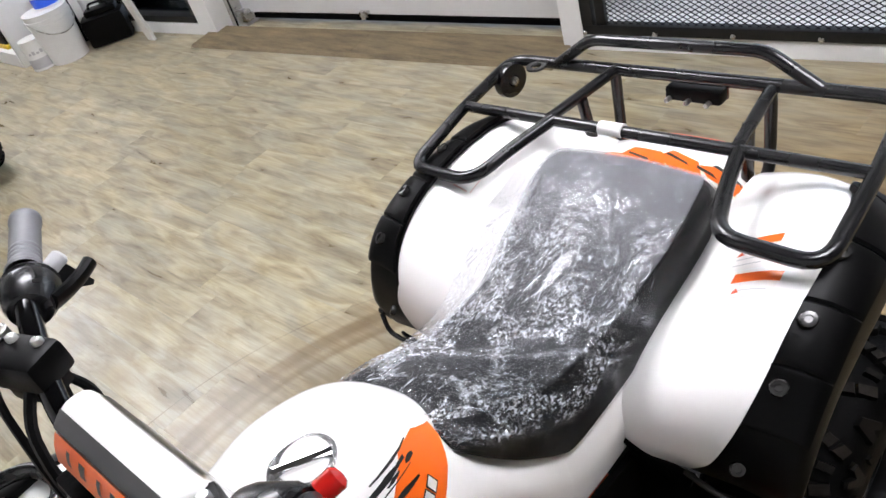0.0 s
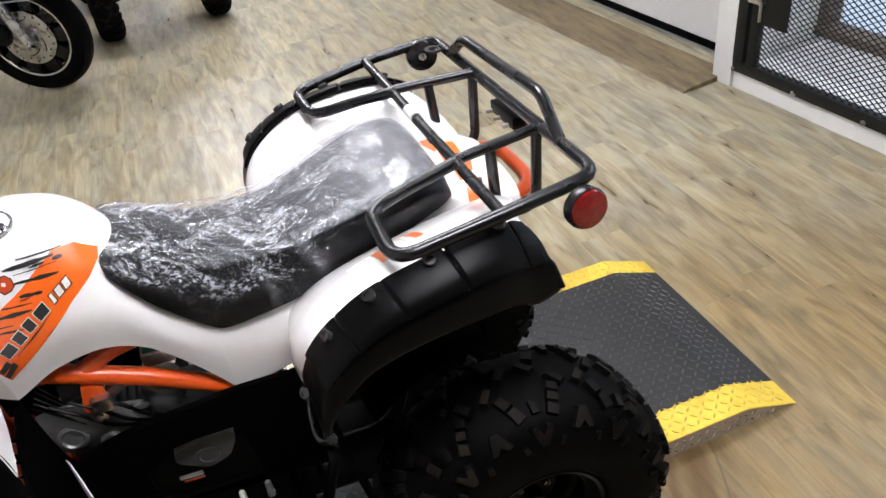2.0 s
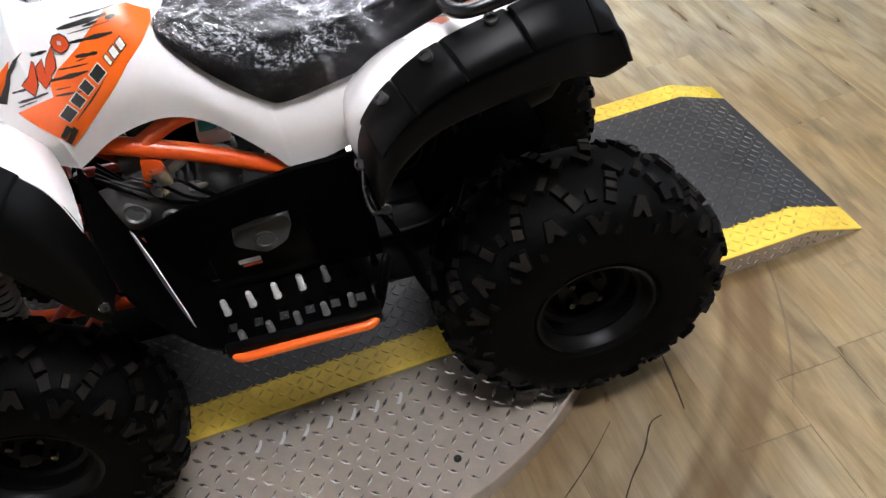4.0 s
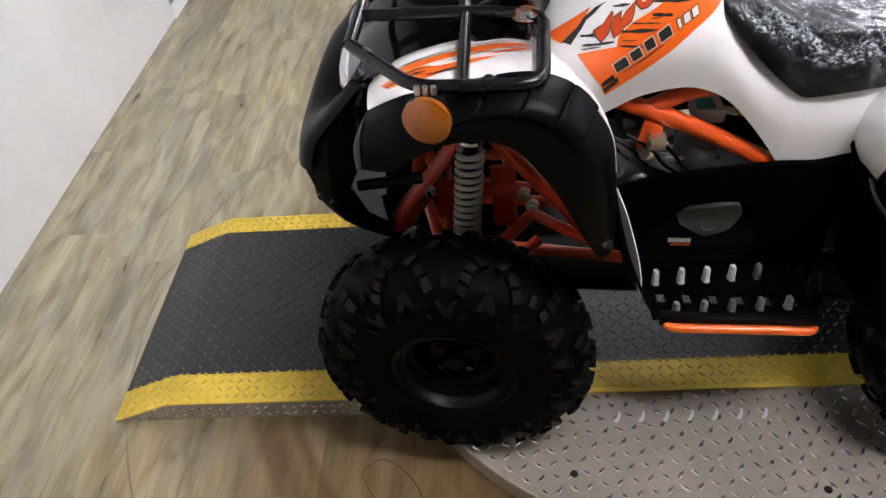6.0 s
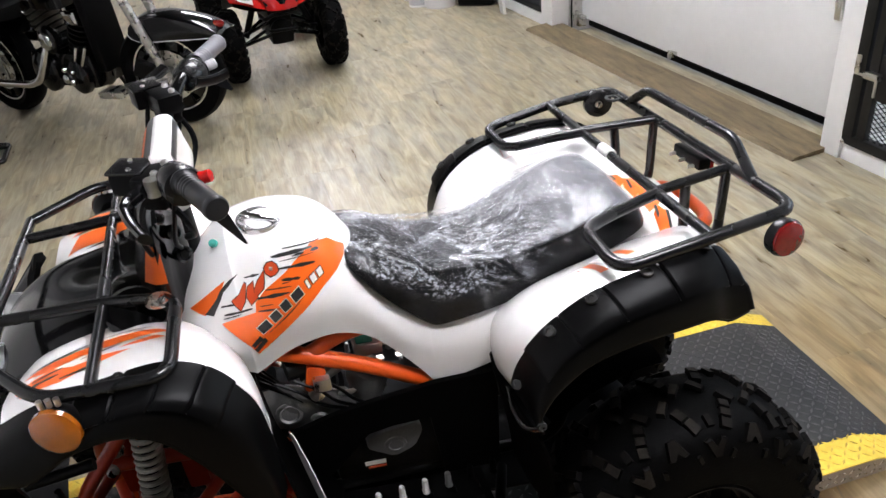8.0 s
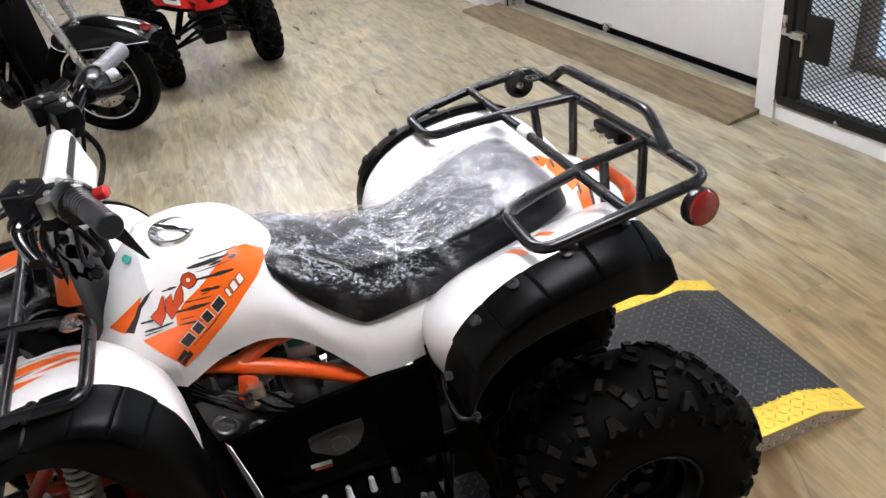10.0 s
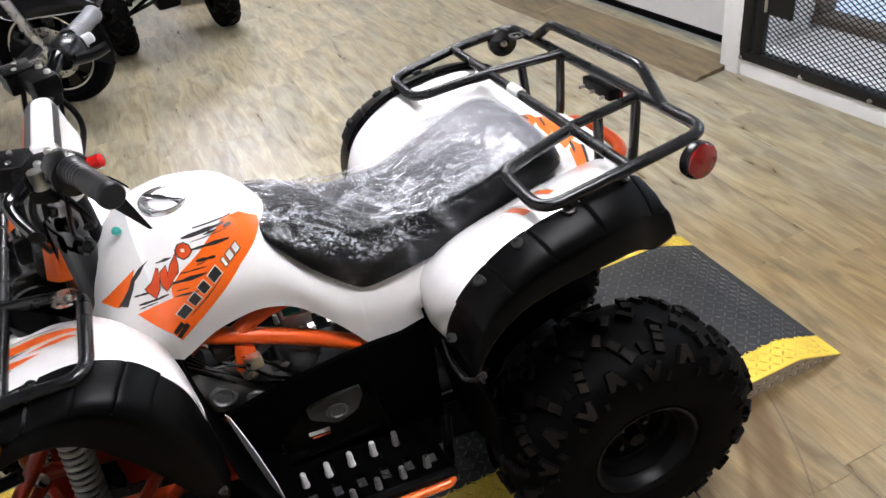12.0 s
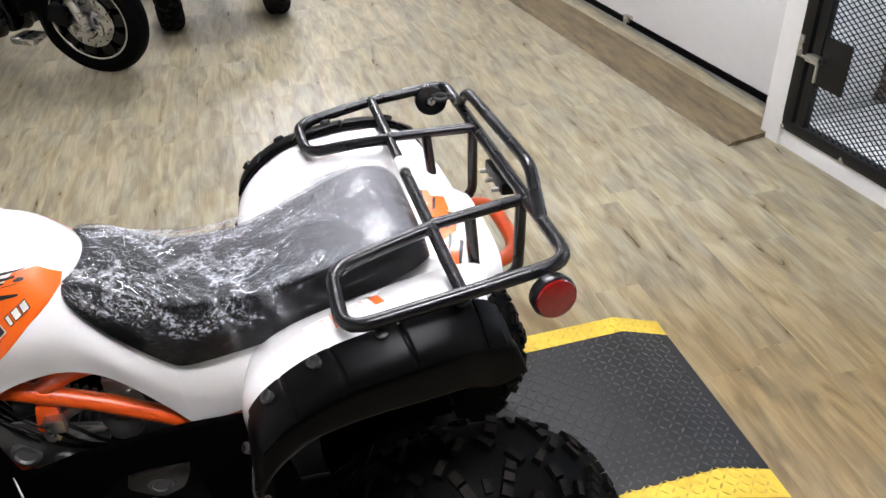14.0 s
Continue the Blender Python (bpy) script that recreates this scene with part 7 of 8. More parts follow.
for k, (p, q, r_, mt) in enumerate((((-0.70, -0.10, 0.60), (-0.52, -0.11, 0.61), 0.005, STEEL), ((-0.68, -0.11, 0.63), (-0.60, -0.09, 0.66), 0.012, STEEL), ((-0.50, -0.10, 0.70), (-0.42, -0.09, 0.65), 0.006, YELLOW_PLASTIC),
                                   ((-0.52, -0.08, 0.69), (-0.43, -0.08, 0.67), 0.007, STEEL), ((-0.49, -0.06, 0.72), (-0.40, -0.07, 0.66), 0.008, BLACK_PLASTIC))):
    bm = B()
    rod(bm, V(*p), V(*q), r_, seg=8)
    part("linkage", bm, mt, engine)
for k in range(4):
    bm = B()
    y = -0.05 - 0.015 * k
    tube(bm, spline([V(-0.74, y, 0.66), V(-0.68, y - 0.03, 0.60 + 0.01 * k), V(-0.62, y - 0.02, 0.54), V(-0.58, y, 0.50 + 0.02 * k)], 12), 0.004 + 0.001 * (k % 2), 0, 6)
    part("hose", bm, BLACK_PLASTIC, engine, "black hose")
bm = B()
rod(bm, V(-0.03, -0.20, 0.296), V(-0.03, 0.20, 0.296), 0.022)
rod(bm, V(-0.03, -0.06, 0.296), V(-0.03, 0.06, 0.296), 0.06)
part("rear_axle", bm, DARK_METAL, quad, "dark rear axle")
bm = B()
box(bm, (-0.34, -0.05, 0.28), (-0.02, 0.05, 0.335), 0.012)
part("swing_arm", bm, DARK_METAL, quad)
bm = B()
surface(bm, mirrored([[(-0.28, -0.14, 0.62), (-0.28, -0.07, 0.64), (-0.28, 0, 0.64)], [(-0.10, -0.14, 0.66), (-0.10, -0.07, 0.68), (-0.10, 0, 0.68)], [(0.05, -0.12, 0.74), (0.05, -0.06, 0.755), (0.05, 0, 0.755)]]), 8, 9)
part("tail_liner", bm, SHADE_BLACK, quad, solid=0.006)
bm = B()
lathe(bm, V(-0.10, 0.09, 0.47), (0.95, 0.1, 0.25), [(0, 0.02), (0.02, 0.05), (0.17, 0.055), (0.20, 0.04), (0.20, 0.0006)], 22)
part("silencer", bm, DARK_METAL, quad, "dark exhaust silencer")
bm = B()
surface(bm, [[V(-0.07, -0.13, 0.50), V(-0.05, -0.135, 0.545), V(-0.02, -0.13, 0.55)], [V(-0.07, -0.03, 0.53), V(-0.05, -0.03, 0.57), V(-0.02, -0.03, 0.57)]], 8, 10)
part("chain_guard", bm, SHADE_BLACK, quad, solid=0.005)
bm = B()
prism(bm, [V(-0.30, -0.13, 0.56), V(-0.24, -0.13, 0.72), V(-0.225, -0.13, 0.72), V(-0.275, -0.13, 0.54)], V(0, 0, 0), V(0, -0.015, 0))
part("frame_gusset", bm, DARK_METAL, quad)
PLACE = lambda p: p


# ---- red quad bike behind ----
PLACE = lambda p: Vector((-0.290 - 0.996 * p.y - 0.087 * p.x, 3.77 + 0.996 * p.x - 0.087 * p.y, p.z))
red = thing("red_quad_bike", (-0.30, 4.2, 0), "red and black youth quad bike facing into the room", "quad bike")
bm = B()
surface(bm, mirrored([[(-0.28, -0.09, 0.470), (-0.31, -0.05, 0.472), (-0.318, 0, 0.470)], [(-0.26, -0.115, 0.530), (-0.285, -0.06, 0.555), (-0.295, 0, 0.565)], [(-0.16, -0.135, 0.585), (-0.175, -0.07, 0.630), (-0.185, 0, 0.645)], [(-0.02, -0.12, 0.62), (-0.03, -0.06, 0.680), (-0.03, 0, 0.695)], [(0.12, -0.11, 0.62), (0.12, -0.06, 0.69), (0.12, 0, 0.705)]]), 26, 21)
rb = part("hood", bm, RED_PLASTIC, red, "glossy red hood", solid=0.004, sharp=70)
for s in (-1, 1):
    bm = B()
    surface(bm, [[V(-0.28, s * 0.09, 0.478), V(-0.265, s * 0.16, 0.500), V(-0.225, s * 0.24, 0.525), V(-0.19, s * 0.29, 0.530)], [V(-0.20, s * 0.12, 0.545), V(-0.18, s * 0.19, 0.585), V(-0.13, s * 0.27, 0.615), V(-0.09, s * 0.325, 0.600)], [V(-0.06, s * 0.13, 0.61), V(-0.05, s * 0.20, 0.650), V(-0.01, s * 0.27, 0.665), V(0.02, s * 0.335, 0.635)], [V(0.10, s * 0.12, 0.60), V(0.11, s * 0.19, 0.620), V(0.12, s * 0.27, 0.620), V(0.13, s * 0.325, 0.590)]], 18, 16)
    part("front_fender", bm, RED_PLASTIC, red, "glossy red front fender", solid=0.004, sharp=70)
    lamp_rows = [[V(-0.270, s * 0.165, 0.520), V(-0.250, s * 0.205, 0.530), V(-0.230, s * 0.245, 0.545)], [V(-0.235, s * 0.165, 0.560), V(-0.210, s * 0.215, 0.580), V(-0.180, s * 0.265, 0.598)], [V(-0.195, s * 0.180, 0.598), V(-0.165, s * 0.230, 0.622), V(-0.130, s * 0.285, 0.636)]]
    bm = B()
    surface(bm, lamp_rows, 8, 8)
    lamp = part("headlight", bm, PALE_DECAL, red, "slanted headlight with white surround", solid=0.008)
    mid = lamp_rows[1][1]
    bm = B()
    surface(bm, [[mid + (p - mid) * 0.70 + V(-0.008, 0, 0.008) for p in row] for row in lamp_rows], 8, 8)
    part("lens", bm, GLOSS_BLACK, lamp, "dark headlight lens", solid=0.004)
    bm = B()
    surface(bm, [[V(-0.20, s * 0.06, 0.455), V(-0.19, s * 0.18, 0.47), V(-0.15, s * 0.27, 0.50)], [V(-0.06, s * 0.06, 0.50), V(-0.05, s * 0.19, 0.56), V(-0.03, s * 0.31, 0.575)], [V(0.14, s * 0.06, 0.42), V(0.16, s * 0.20, 0.44), V(0.17, s * 0.31, 0.43)]], 10, 10)
    part("inner_fender", bm, BLACK_PLASTIC, red, "black inner fender", solid=0.006)
    # slim dark strip between hood and fender
    rail(red, [V(-0.285, s * 0.088, 0.500), V(-0.225, s * 0.122, 0.562), V(-0.10, s * 0.137, 0.622), V(0.06, s * 0.125, 0.645)], 0.009, 0.03, "cowl_edge", BLACK_PLASTIC)
    tyre((-0.02, s * 0.320, 0.232), 0.232, 0.140, s, 10, red)
    tyre((0.92, s * 0.330, 0.232), 0.232, 0.20, s, 10, red)
    for z0, z1, dx in ((0.28, 0.22, 0.06), (0.36, 0.28, 0.05)):
        rail(red, [V(-0.09, s * 0.07, z0), V(-0.02, s * 0.25, z1), V(0.06, s * 0.07, z0)], 0.011, 0.02, "wishbone", TUBE_BLACK)
    rail(red, [V(0.0, s * 0.10, 0.55), V(-0.01, s * 0.22, 0.27)], 0.020, 0, "damper", DARK_METAL)
    rail(red, [V(0.10, s * 0.03, 0.78), V(0.11, s * 0.12, 0.85), V(0.17, s * 0.35, 0.87)], 0.012, 0.03, "handlebar", GLOSS_BLACK)
    bm = B()
    surface(bm, [[V(0.55, s * 0.12, 0.62), V(0.55, s * 0.25, 0.62), V(0.56, s * 0.38, 0.55)], [V(0.75, s * 0.12, 0.70), V(0.75, s * 0.26, 0.70), V(0.75, s * 0.40, 0.64)], [V(1.05, s * 0.12, 0.70), V(1.05, s * 0.26, 0.70), V(1.05, s * 0.38, 0.64)]], 12, 10)
    part("rear_fender", bm, RED_PLASTIC, red, solid=0.004)
bm = B()
surface(bm, mirrored([[(-0.312, -0.016, 0.505), (-0.324, -0.008, 0.507), (-0.328, 0, 0.507)], [(-0.285, -0.052, 0.575), (-0.294, -0.026, 0.585), (-0.298, 0, 0.588)], [(-0.182, -0.060, 0.648), (-0.186, -0.03, 0.660), (-0.188, 0, 0.664)], [(-0.03, -0.050, 0.696), (-0.03, -0.025, 0.706), (-0.03, 0, 0.710)]]), 14, 11)
part("nose_badge", bm, GLOSS_BLACK, rb, "gloss black nose insert")
bm = B()
prism(bm, [V(-0.290, -0.024, 0.600), V(-0.312, 0, 0.578), V(-0.290, 0.024, 0.600), V(-0.245, 0.020, 0.632), V(-0.285, 0, 0.603), V(-0.245, -0.020, 0.632)], V(0, 0, 0), V(0.003, 0, -0.006))
part("nose_mark", bm, PALE_DECAL, rb, "white chevron mark")
bm = B()
box(bm, (-0.10, -0.075, 0.21), (0.40, 0.075, 0.46), 0.03)
part("front_frame", bm, BLACK_PLASTIC, red, "dark frame and engine")
bm = B()
lathe(bm, V(-0.10, 0, 0.30), (-1, 0, 0), [(0, 0.075), (0.02, 0.075), (0.03, 0.05), (0.03, 0.0006)], 24)
part("front_boss", bm, BLACK_PLASTIC, red)
rail(red, [V(-0.10, -0.12, 0.41), V(-0.24, -0.11, 0.41), V(-0.27, -0.07, 0.44), V(-0.27, 0.07, 0.44), V(-0.24, 0.11, 0.41), V(-0.10, 0.12, 0.41)], 0.012, 0.03, "front_bumper", BLACK_PLASTIC)
rail(red, [V(-0.10, -0.09, 0.32), V(-0.21, -0.08, 0.33), V(-0.21, 0.08, 0.33), V(-0.10, 0.09, 0.32)], 0.010, 0.03, "front_bumper", BLACK_PLASTIC)
bm = B()
surface(bm, mirrored([[(0.35, -0.10, 0.70), (0.35, -0.08, 0.76), (0.35, 0, 0.78)], [(0.60, -0.12, 0.68), (0.60, -0.10, 0.73), (0.60, 0, 0.74)], [(0.95, -0.12, 0.72), (0.95, -0.09, 0.77), (0.95, 0, 0.78)]]), 12, 11)
part("seat", bm, VINYL, red, solid=0.02)
bm = B()
lathe(bm, V(0.10, 0, 0.72), (-0.4, 0, 1), [(0, 0.05), (0.05, 0.06), (0.07, 0.05), (0.07, 0.0006)], 20)
part("instrument", bm, GLOSS_BLACK, red)
PLACE = lambda p: p

# ---- black cruiser motorcycle ----
FW, RW = V(-0.930, 3.165, 0), V(-1.83, 3.60, 0)
BD = (RW - FW).normalized()
BS = V(-BD.y, BD.x, 0)
TD = V(-0.764, 0.645, 0).normalized()  # the frame behind the turned front wheel
TS = V(-TD.y, TD.x, 0)
LEANB = radians(4)


def bike_place(p):
    # x back along the bike, y to its right-hand side, leaning on its stand
    p = p * 0.925
    y, z = p.y * math.cos(LEANB) + p.z * math.sin(LEANB), p.z * math.cos(LEANB) - p.y * math.sin(LEANB)
    k = min(1.0, max(0.0, (p.x - 0.20) / 0.10))
    side = (BS * (1 - k) + TS * k).normalized()
    return FW + BD * min(p.x, 0.25) + TD * max(0.0, p.x - 0.25) * 0.82 + side * y + V(0, 0, z)


PLACE = bike_place
bike = thing("cruiser_motorcycle", (-1.6, 3.35, 0), "black cruiser motorcycle with chrome engine and fork, leaning on its stand", "motorcycle")


def bike_wheel(x, R, W):
    h = W / 2
    bm = B()
    lathe(bm, V(x, 0, R), (0, 1, 0), [(-h * 0.75, R - 0.095), (-h, R - 0.06), (-h * 0.85, R - 0.02), (-h * 0.4, R - 0.003), (0, R), (h * 0.4, R - 0.003), (h * 0.85, R - 0.02), (h, R - 0.06), (h * 0.75, R - 0.095), (-h * 0.75, R - 0.095)], 56)
    w = part("wheel", bm, RUBBER, bike, "smooth black road tyre")
    for s in (-1, 1):
        bm = B()
        lathe(bm, V(x, 0, R), (0, s, 0), [(h * 0.55, R - 0.108), (h * 0.78, R - 0.104), (h * 0.80, R - 0.094), (h * 0.70, R - 0.092)], 56)
        part("rim", bm, CHROME, w, "chromed wheel rim")
        for k in range(10):
            a = 2 * math.pi * k / 10
            bm = B()
            M = Matrix.Translation((x, s * h * 0.50, R)) @ Matrix.Rotation(a, 4, "Y")
            box(bm, V(0.10, -0.010 - 0.002 * (k % 2), -0.038), V(R - 0.112, 0.010 + 0.002 * (k % 2), 0.038), 0.006, M)
            part("spoke", bm, GLOSS_BLACK, w, "black cast wheel spoke")
        bm = B()
        lathe(bm, V(x, 0, R), (0, s, 0), [(h * 0.80, 0.060), (h * 0.80, 0.152), (h * 0.80 + 0.005, 0.152), (h * 0.80 + 0.005, 0.060), (h * 0.80, 0.060)], 44)
        disc = part("brake_disc", bm, STEEL, w, "drilled steel brake disc")
        for k in range(20):
            a = 2 * math.pi * k / 20
            r = 0.138 if k % 2 else 0.124
            bm = B()
            lathe(bm, V(x + r * math.cos(a), s * (h * 0.80 + 0.0052), R + r * math.sin(a)), (0, s, 0), [(0, 0.006), (0.0006, 0.006), (0.0007, 0.0004)], 8)
            part("disc_hole", bm, BLACK_DECAL, disc)
        for k in range(6):  # curved slots cut through the disc
            bm = B()
            ye = s * (h * 0.80 + 0.0050)
            pts = [V(x + r * math.cos(a), ye, R + r * math.sin(a)) for r, a in ((0.076 + 0.034 * f / 8, 2 * math.pi * k / 6 + 0.85 * f / 8) for f in range(9))]
            tube(bm, pts, 0.0058, 0, 6, flat=0.25)
            part("disc_slot", bm, BLACK_DECAL, disc)
        bm = B()
        for k in range(5):
            a = 2 * math.pi * k / 5
            M = Matrix.Translation((x, s * (h * 0.80 + 0.006), R)) @ Matrix.Rotation(a, 4, "Y")
            box(bm, V(0.02, -0.004, -0.010), V(0.075, 0.004, 0.010), 0.003, M)
        lathe(bm, V(x, 0, R), (0, s, 0), [(h * 0.5, 0.045), (h * 0.95, 0.042), (h * 1.0, 0.025), (h * 1.0, 0.0006)], 24)
        part("hub", bm, ALLOY, w, "alloy hub and disc carrier")
    return w


bike_wheel(0.0, 0.325, 0.13)
bike_wheel(1.62, 0.325, 0.16)
for s in (-1, 1):
    rail(bike, [V(-0.02, s * 0.105, 0.30), V(0.165, s * 0.105, 0.95)], 0.027, 0, "fork_leg", STEEL, "brushed fork leg")
    bm = B()
    box(bm, V(-0.06, -0.03, -0.05), V(0.06, 0.03, 0.05), 0.012, Matrix.Translation((0.12, s * 0.10, 0.38)) @ Matrix.Rotation(radians(-25), 4, "Y"))
    part("brake_caliper", bm, DARK_METAL, bike, "dark brake caliper")
    rail(bike, [V(0.78, s * 0.17, 0.55), V(0.86, s * 0.20, 0.44), V(0.94, s * 0.215, 0.335), V(1.06, s * 0.22, 0.30), V(1.30, s * 0.23, 0.30), V(1.95, s * 0.24, 0.31)], 0.024, 0.05, "exhaust_pipe", CHROME, "thin chromed exhaust pipe")
    bm = B()
    box(bm, V(0.22, min(s * 0.14, s * 0.26), 0.265), V(0.33, max(s * 0.14, s * 0.26), 0.305), 0.008)
    part("foot_peg", bm, STEEL, bike, "wide steel foot peg")
    bm = B()
    surface(bm, [[V(1.30, s * 0.26, 0.40), V(1.32, s * 0.36, 0.42), V(1.32, s * 0.36, 0.66), V(1.30, s * 0.27, 0.68)], [V(1.65, s * 0.26, 0.38), V(1.65, s * 0.38, 0.40), V(1.65, s * 0.38, 0.68), V(1.65, s * 0.27, 0.70)], [V(2.0, s * 0.26, 0.40), V(1.98, s * 0.35, 0.42), V(1.98, s * 0.35, 0.66), V(2.0, s * 0.27, 0.68)]], 12, 16)
    part("saddlebag", bm, GLOSS_BLACK, bike, "gloss black saddlebag", solid=0.01)
    rail(bike, [V(0.42, s * 0.10, 0.92), V(0.44, s * 0.28, 1.06), V(0.62, s * 0.40, 1.04)], 0.013, 0.05, "handlebar", CHROME)
bm = B()
arc = [(-0.400, 0.572), (-0.365, 0.602), (-0.26, 0.652), (-0.10, 0.692), (0.02, 0.694), (0.09, 0.682), (0.13, 0.665), (0.15, 0.645)]
hem = [(-0.405, 0.562), (-0.365, 0.560), (-0.26, 0.556), (-0.10, 0.553), (0.02, 0.550), (0.09, 0.552), (0.14, 0.570), (0.16, 0.600)]
surface(bm, [[V(u, -0.098, v), V(x, -0.094, z - 0.3 * (z - v)), V(x, -0.07, z - 0.008), V(x, 0, z), V(x, 0.07, z - 0.008), V(x, 0.094, z - 0.3 * (z - v)), V(u, 0.098, v)] for (x, z), (u, v) in zip(arc, hem)], 34, 25)
fend = part("front_fender", bm, GLOSS_BLACK, bike, "deep gloss black front fender", solid=0.006)
for s in (-1, 1):
    bm = B()
    tube(bm, spline([V(u, s * 0.101, v - 0.002) for u, v in hem], 24), 0.0055, 0, 6)
    part("fender_trim", bm, CHROME, fend, "thin chrome trim")
bm = B()
lathe(bm, V(-0.375, 0, 0.606), (-1, 0, 0.1), [(-0.03, 0.026), (0.0, 0.024), (0.02, 0.016), (0.025, 0.0006)], 16)
part("fender_lamp", bm, RED_LENS, fend, "red fender tip lamp")
bm = B()
box(bm, (0.48, -0.13, 0.255), (1.10, 0.13, 0.48), 0.04)
eng = part("engine", bm, GLOSS_BLACK, bike, "black and chrome vee-twin engine")
for x0, x1 in ((0.66, 0.54), (0.86, 0.98)):
    for k in range(9):
        bm = B()
        f = k / 8
        c = V(x0 + (x1 - x0) * f, 0, 0.46 + 0.26 * f)
        d = V(x1 - x0, 0, 0.26).normalized()
        rod(bm, c, c + d * 0.012, 0.105, seg=22)
        part("cooling_fin", bm, BLACK_PLASTIC, eng, "black cooling fin")
for s in (-1, 1):
    bm = B()
    lathe(bm, V(0.62, s * 0.13, 0.34), (0, s, 0), [(0, 0.11), (0.03, 0.105), (0.045, 0.08), (0.05, 0.0006)], 28)
    part("engine_cover", bm, GLOSS_BLACK, eng, "black round engine cover")
    bm = B()
    lathe(bm, V(0.94, s * 0.13, 0.36), (0, s, 0), [(0, 0.13), (0.03, 0.125), (0.05, 0.09), (0.055, 0.0006)], 28)
    part("engine_cover", bm, GLOSS_BLACK, eng, "black round engine cover")
for s in (-1, 1):
    for x0, x1 in ((0.60, 0.46), (0.66, 0.55)):
        rail(eng, [V(x0, s * 0.150, 0.35), V(x1, s * 0.140, 0.53)], 0.011, 0, "pushrod_tube", CHROME, "chromed pushrod tube")
    bm = B()
    lathe(bm, V(0.76, s * 0.15, 0.575), (0, s, 0), [(-0.05, 0.05), (0, 0.085), (0.03, 0.085), (0.040, 0.070), (0.044, 0.0006)], 30)
    cleaner = part("air_cleaner", bm, GLOSS_BLACK, eng, "black air cleaner housing")
    bm = B()
    lathe(bm, V(0.76, s * 0.195, 0.575), (0, s, 0), [(-0.004, 0.056), (0.006, 0.052), (0.010, 0.040), (0.012, 0.0006)], 28)
    part("air_cleaner_cap", bm, CHROME, cleaner, "chrome cap")
    for x, z, r in ((0.72, 0.335, 0.030), (0.665, 0.315, 0.020), (0.70, 0.395, 0.018), (0.62, 0.385, 0.014)):
        bm = B()
        lathe(bm, V(x, s * 0.175, z), (0, s, 0), [(-0.02, r), (0.008, r), (0.016, r * 0.7), (0.018, 0.0006)], 18)
        part("chrome_fitting", bm, CHROME, eng, "small chrome fitting")
    bm = B()
    box(bm, V(0.47, min(s * 0.05, s * 0.125), 0.655), V(0.60, max(s * 0.05, s * 0.125), 0.735), 0.015)
    part("rocker_cover", bm, CHROME, eng, "chromed rocker cover")
bm = B()
box(bm, (0.375, -0.11, 0.36), (0.455, 0.11, 0.84), 0.02)
part("radiator", bm, BLACK_PLASTIC, bike, "black radiator behind the front wheel")
bm = B()
surface(bm, mirrored([[(0.42, -0.05, 0.80), (0.42, -0.05, 0.88), (0.42, 0, 0.92)], [(0.55, -0.15, 0.76), (0.55, -0.14, 0.92), (0.55, 0, 0.99)], [(0.80, -0.16, 0.76), (0.80, -0.15, 0.92), (0.80, 0, 0.98)], [(1.02, -0.08, 0.76), (1.02, -0.07, 0.82), (1.02, 0, 0.85)]]), 16, 15)
part("fuel_tank", bm, GLOSS_BLACK, bike, "gloss black fuel tank")
bm = B()
surface(bm, mirrored([[(1.00, -0.12, 0.70), (1.00, -0.10, 0.78), (1.00, 0, 0.80)], [(1.20, -0.18, 0.68), (1.20, -0.16, 0.75), (1.20, 0, 0.76)], [(1.45, -0.17, 0.72), (1.45, -0.14, 0.82), (1.45, 0, 0.84)], [(1.80, -0.13, 0.78), (1.80, -0.10, 0.86), (1.80, 0, 0.88)]]), 14, 13)
part("seat", bm, VINYL, bike, "black leather saddle")
bm = B()
arc2 = [(1.25, 0.55), (1.36, 0.66), (1.52, 0.71), (1.70, 0.71), (1.86, 0.65), (1.98, 0.52)]
surface(bm, [[V(x, -0.11, z - 0.12), V(x, -0.10, z - 0.01), V(x, 0, z), V(x, 0.10, z - 0.01), V(x, 0.11, z - 0.12)] for x, z in arc2], 20, 13)
part("rear_fender", bm, GLOSS_BLACK, bike, "gloss black rear fender", solid=0.006)
rail(bike, [V(0.36, 0, 0.95), V(0.45, 0, 0.60), V(0.50, 0, 0.26), V(1.20, 0, 0.26), V(1.62, 0, 0.33)], 0.03, 0.06, "frame_tube", GLOSS_BLACK)
bm = B()
lathe(bm, V(0.20, 0, 0.93), (-1, 0, 0.05), [(-0.14, 0.03), (-0.10, 0.08), (0.0, 0.095), (0.012, 0.09), (0.02, 0.05), (0.022, 0.0006)], 26)
part("headlamp", bm, CHROME, bike, "chromed headlamp")
rail(bike, [V(0.72, -0.20, 0.24), V(0.80, -0.32, 0.02)], 0.012, 0, "side_stand", DARK_METAL)
PLACE = lambda p: p

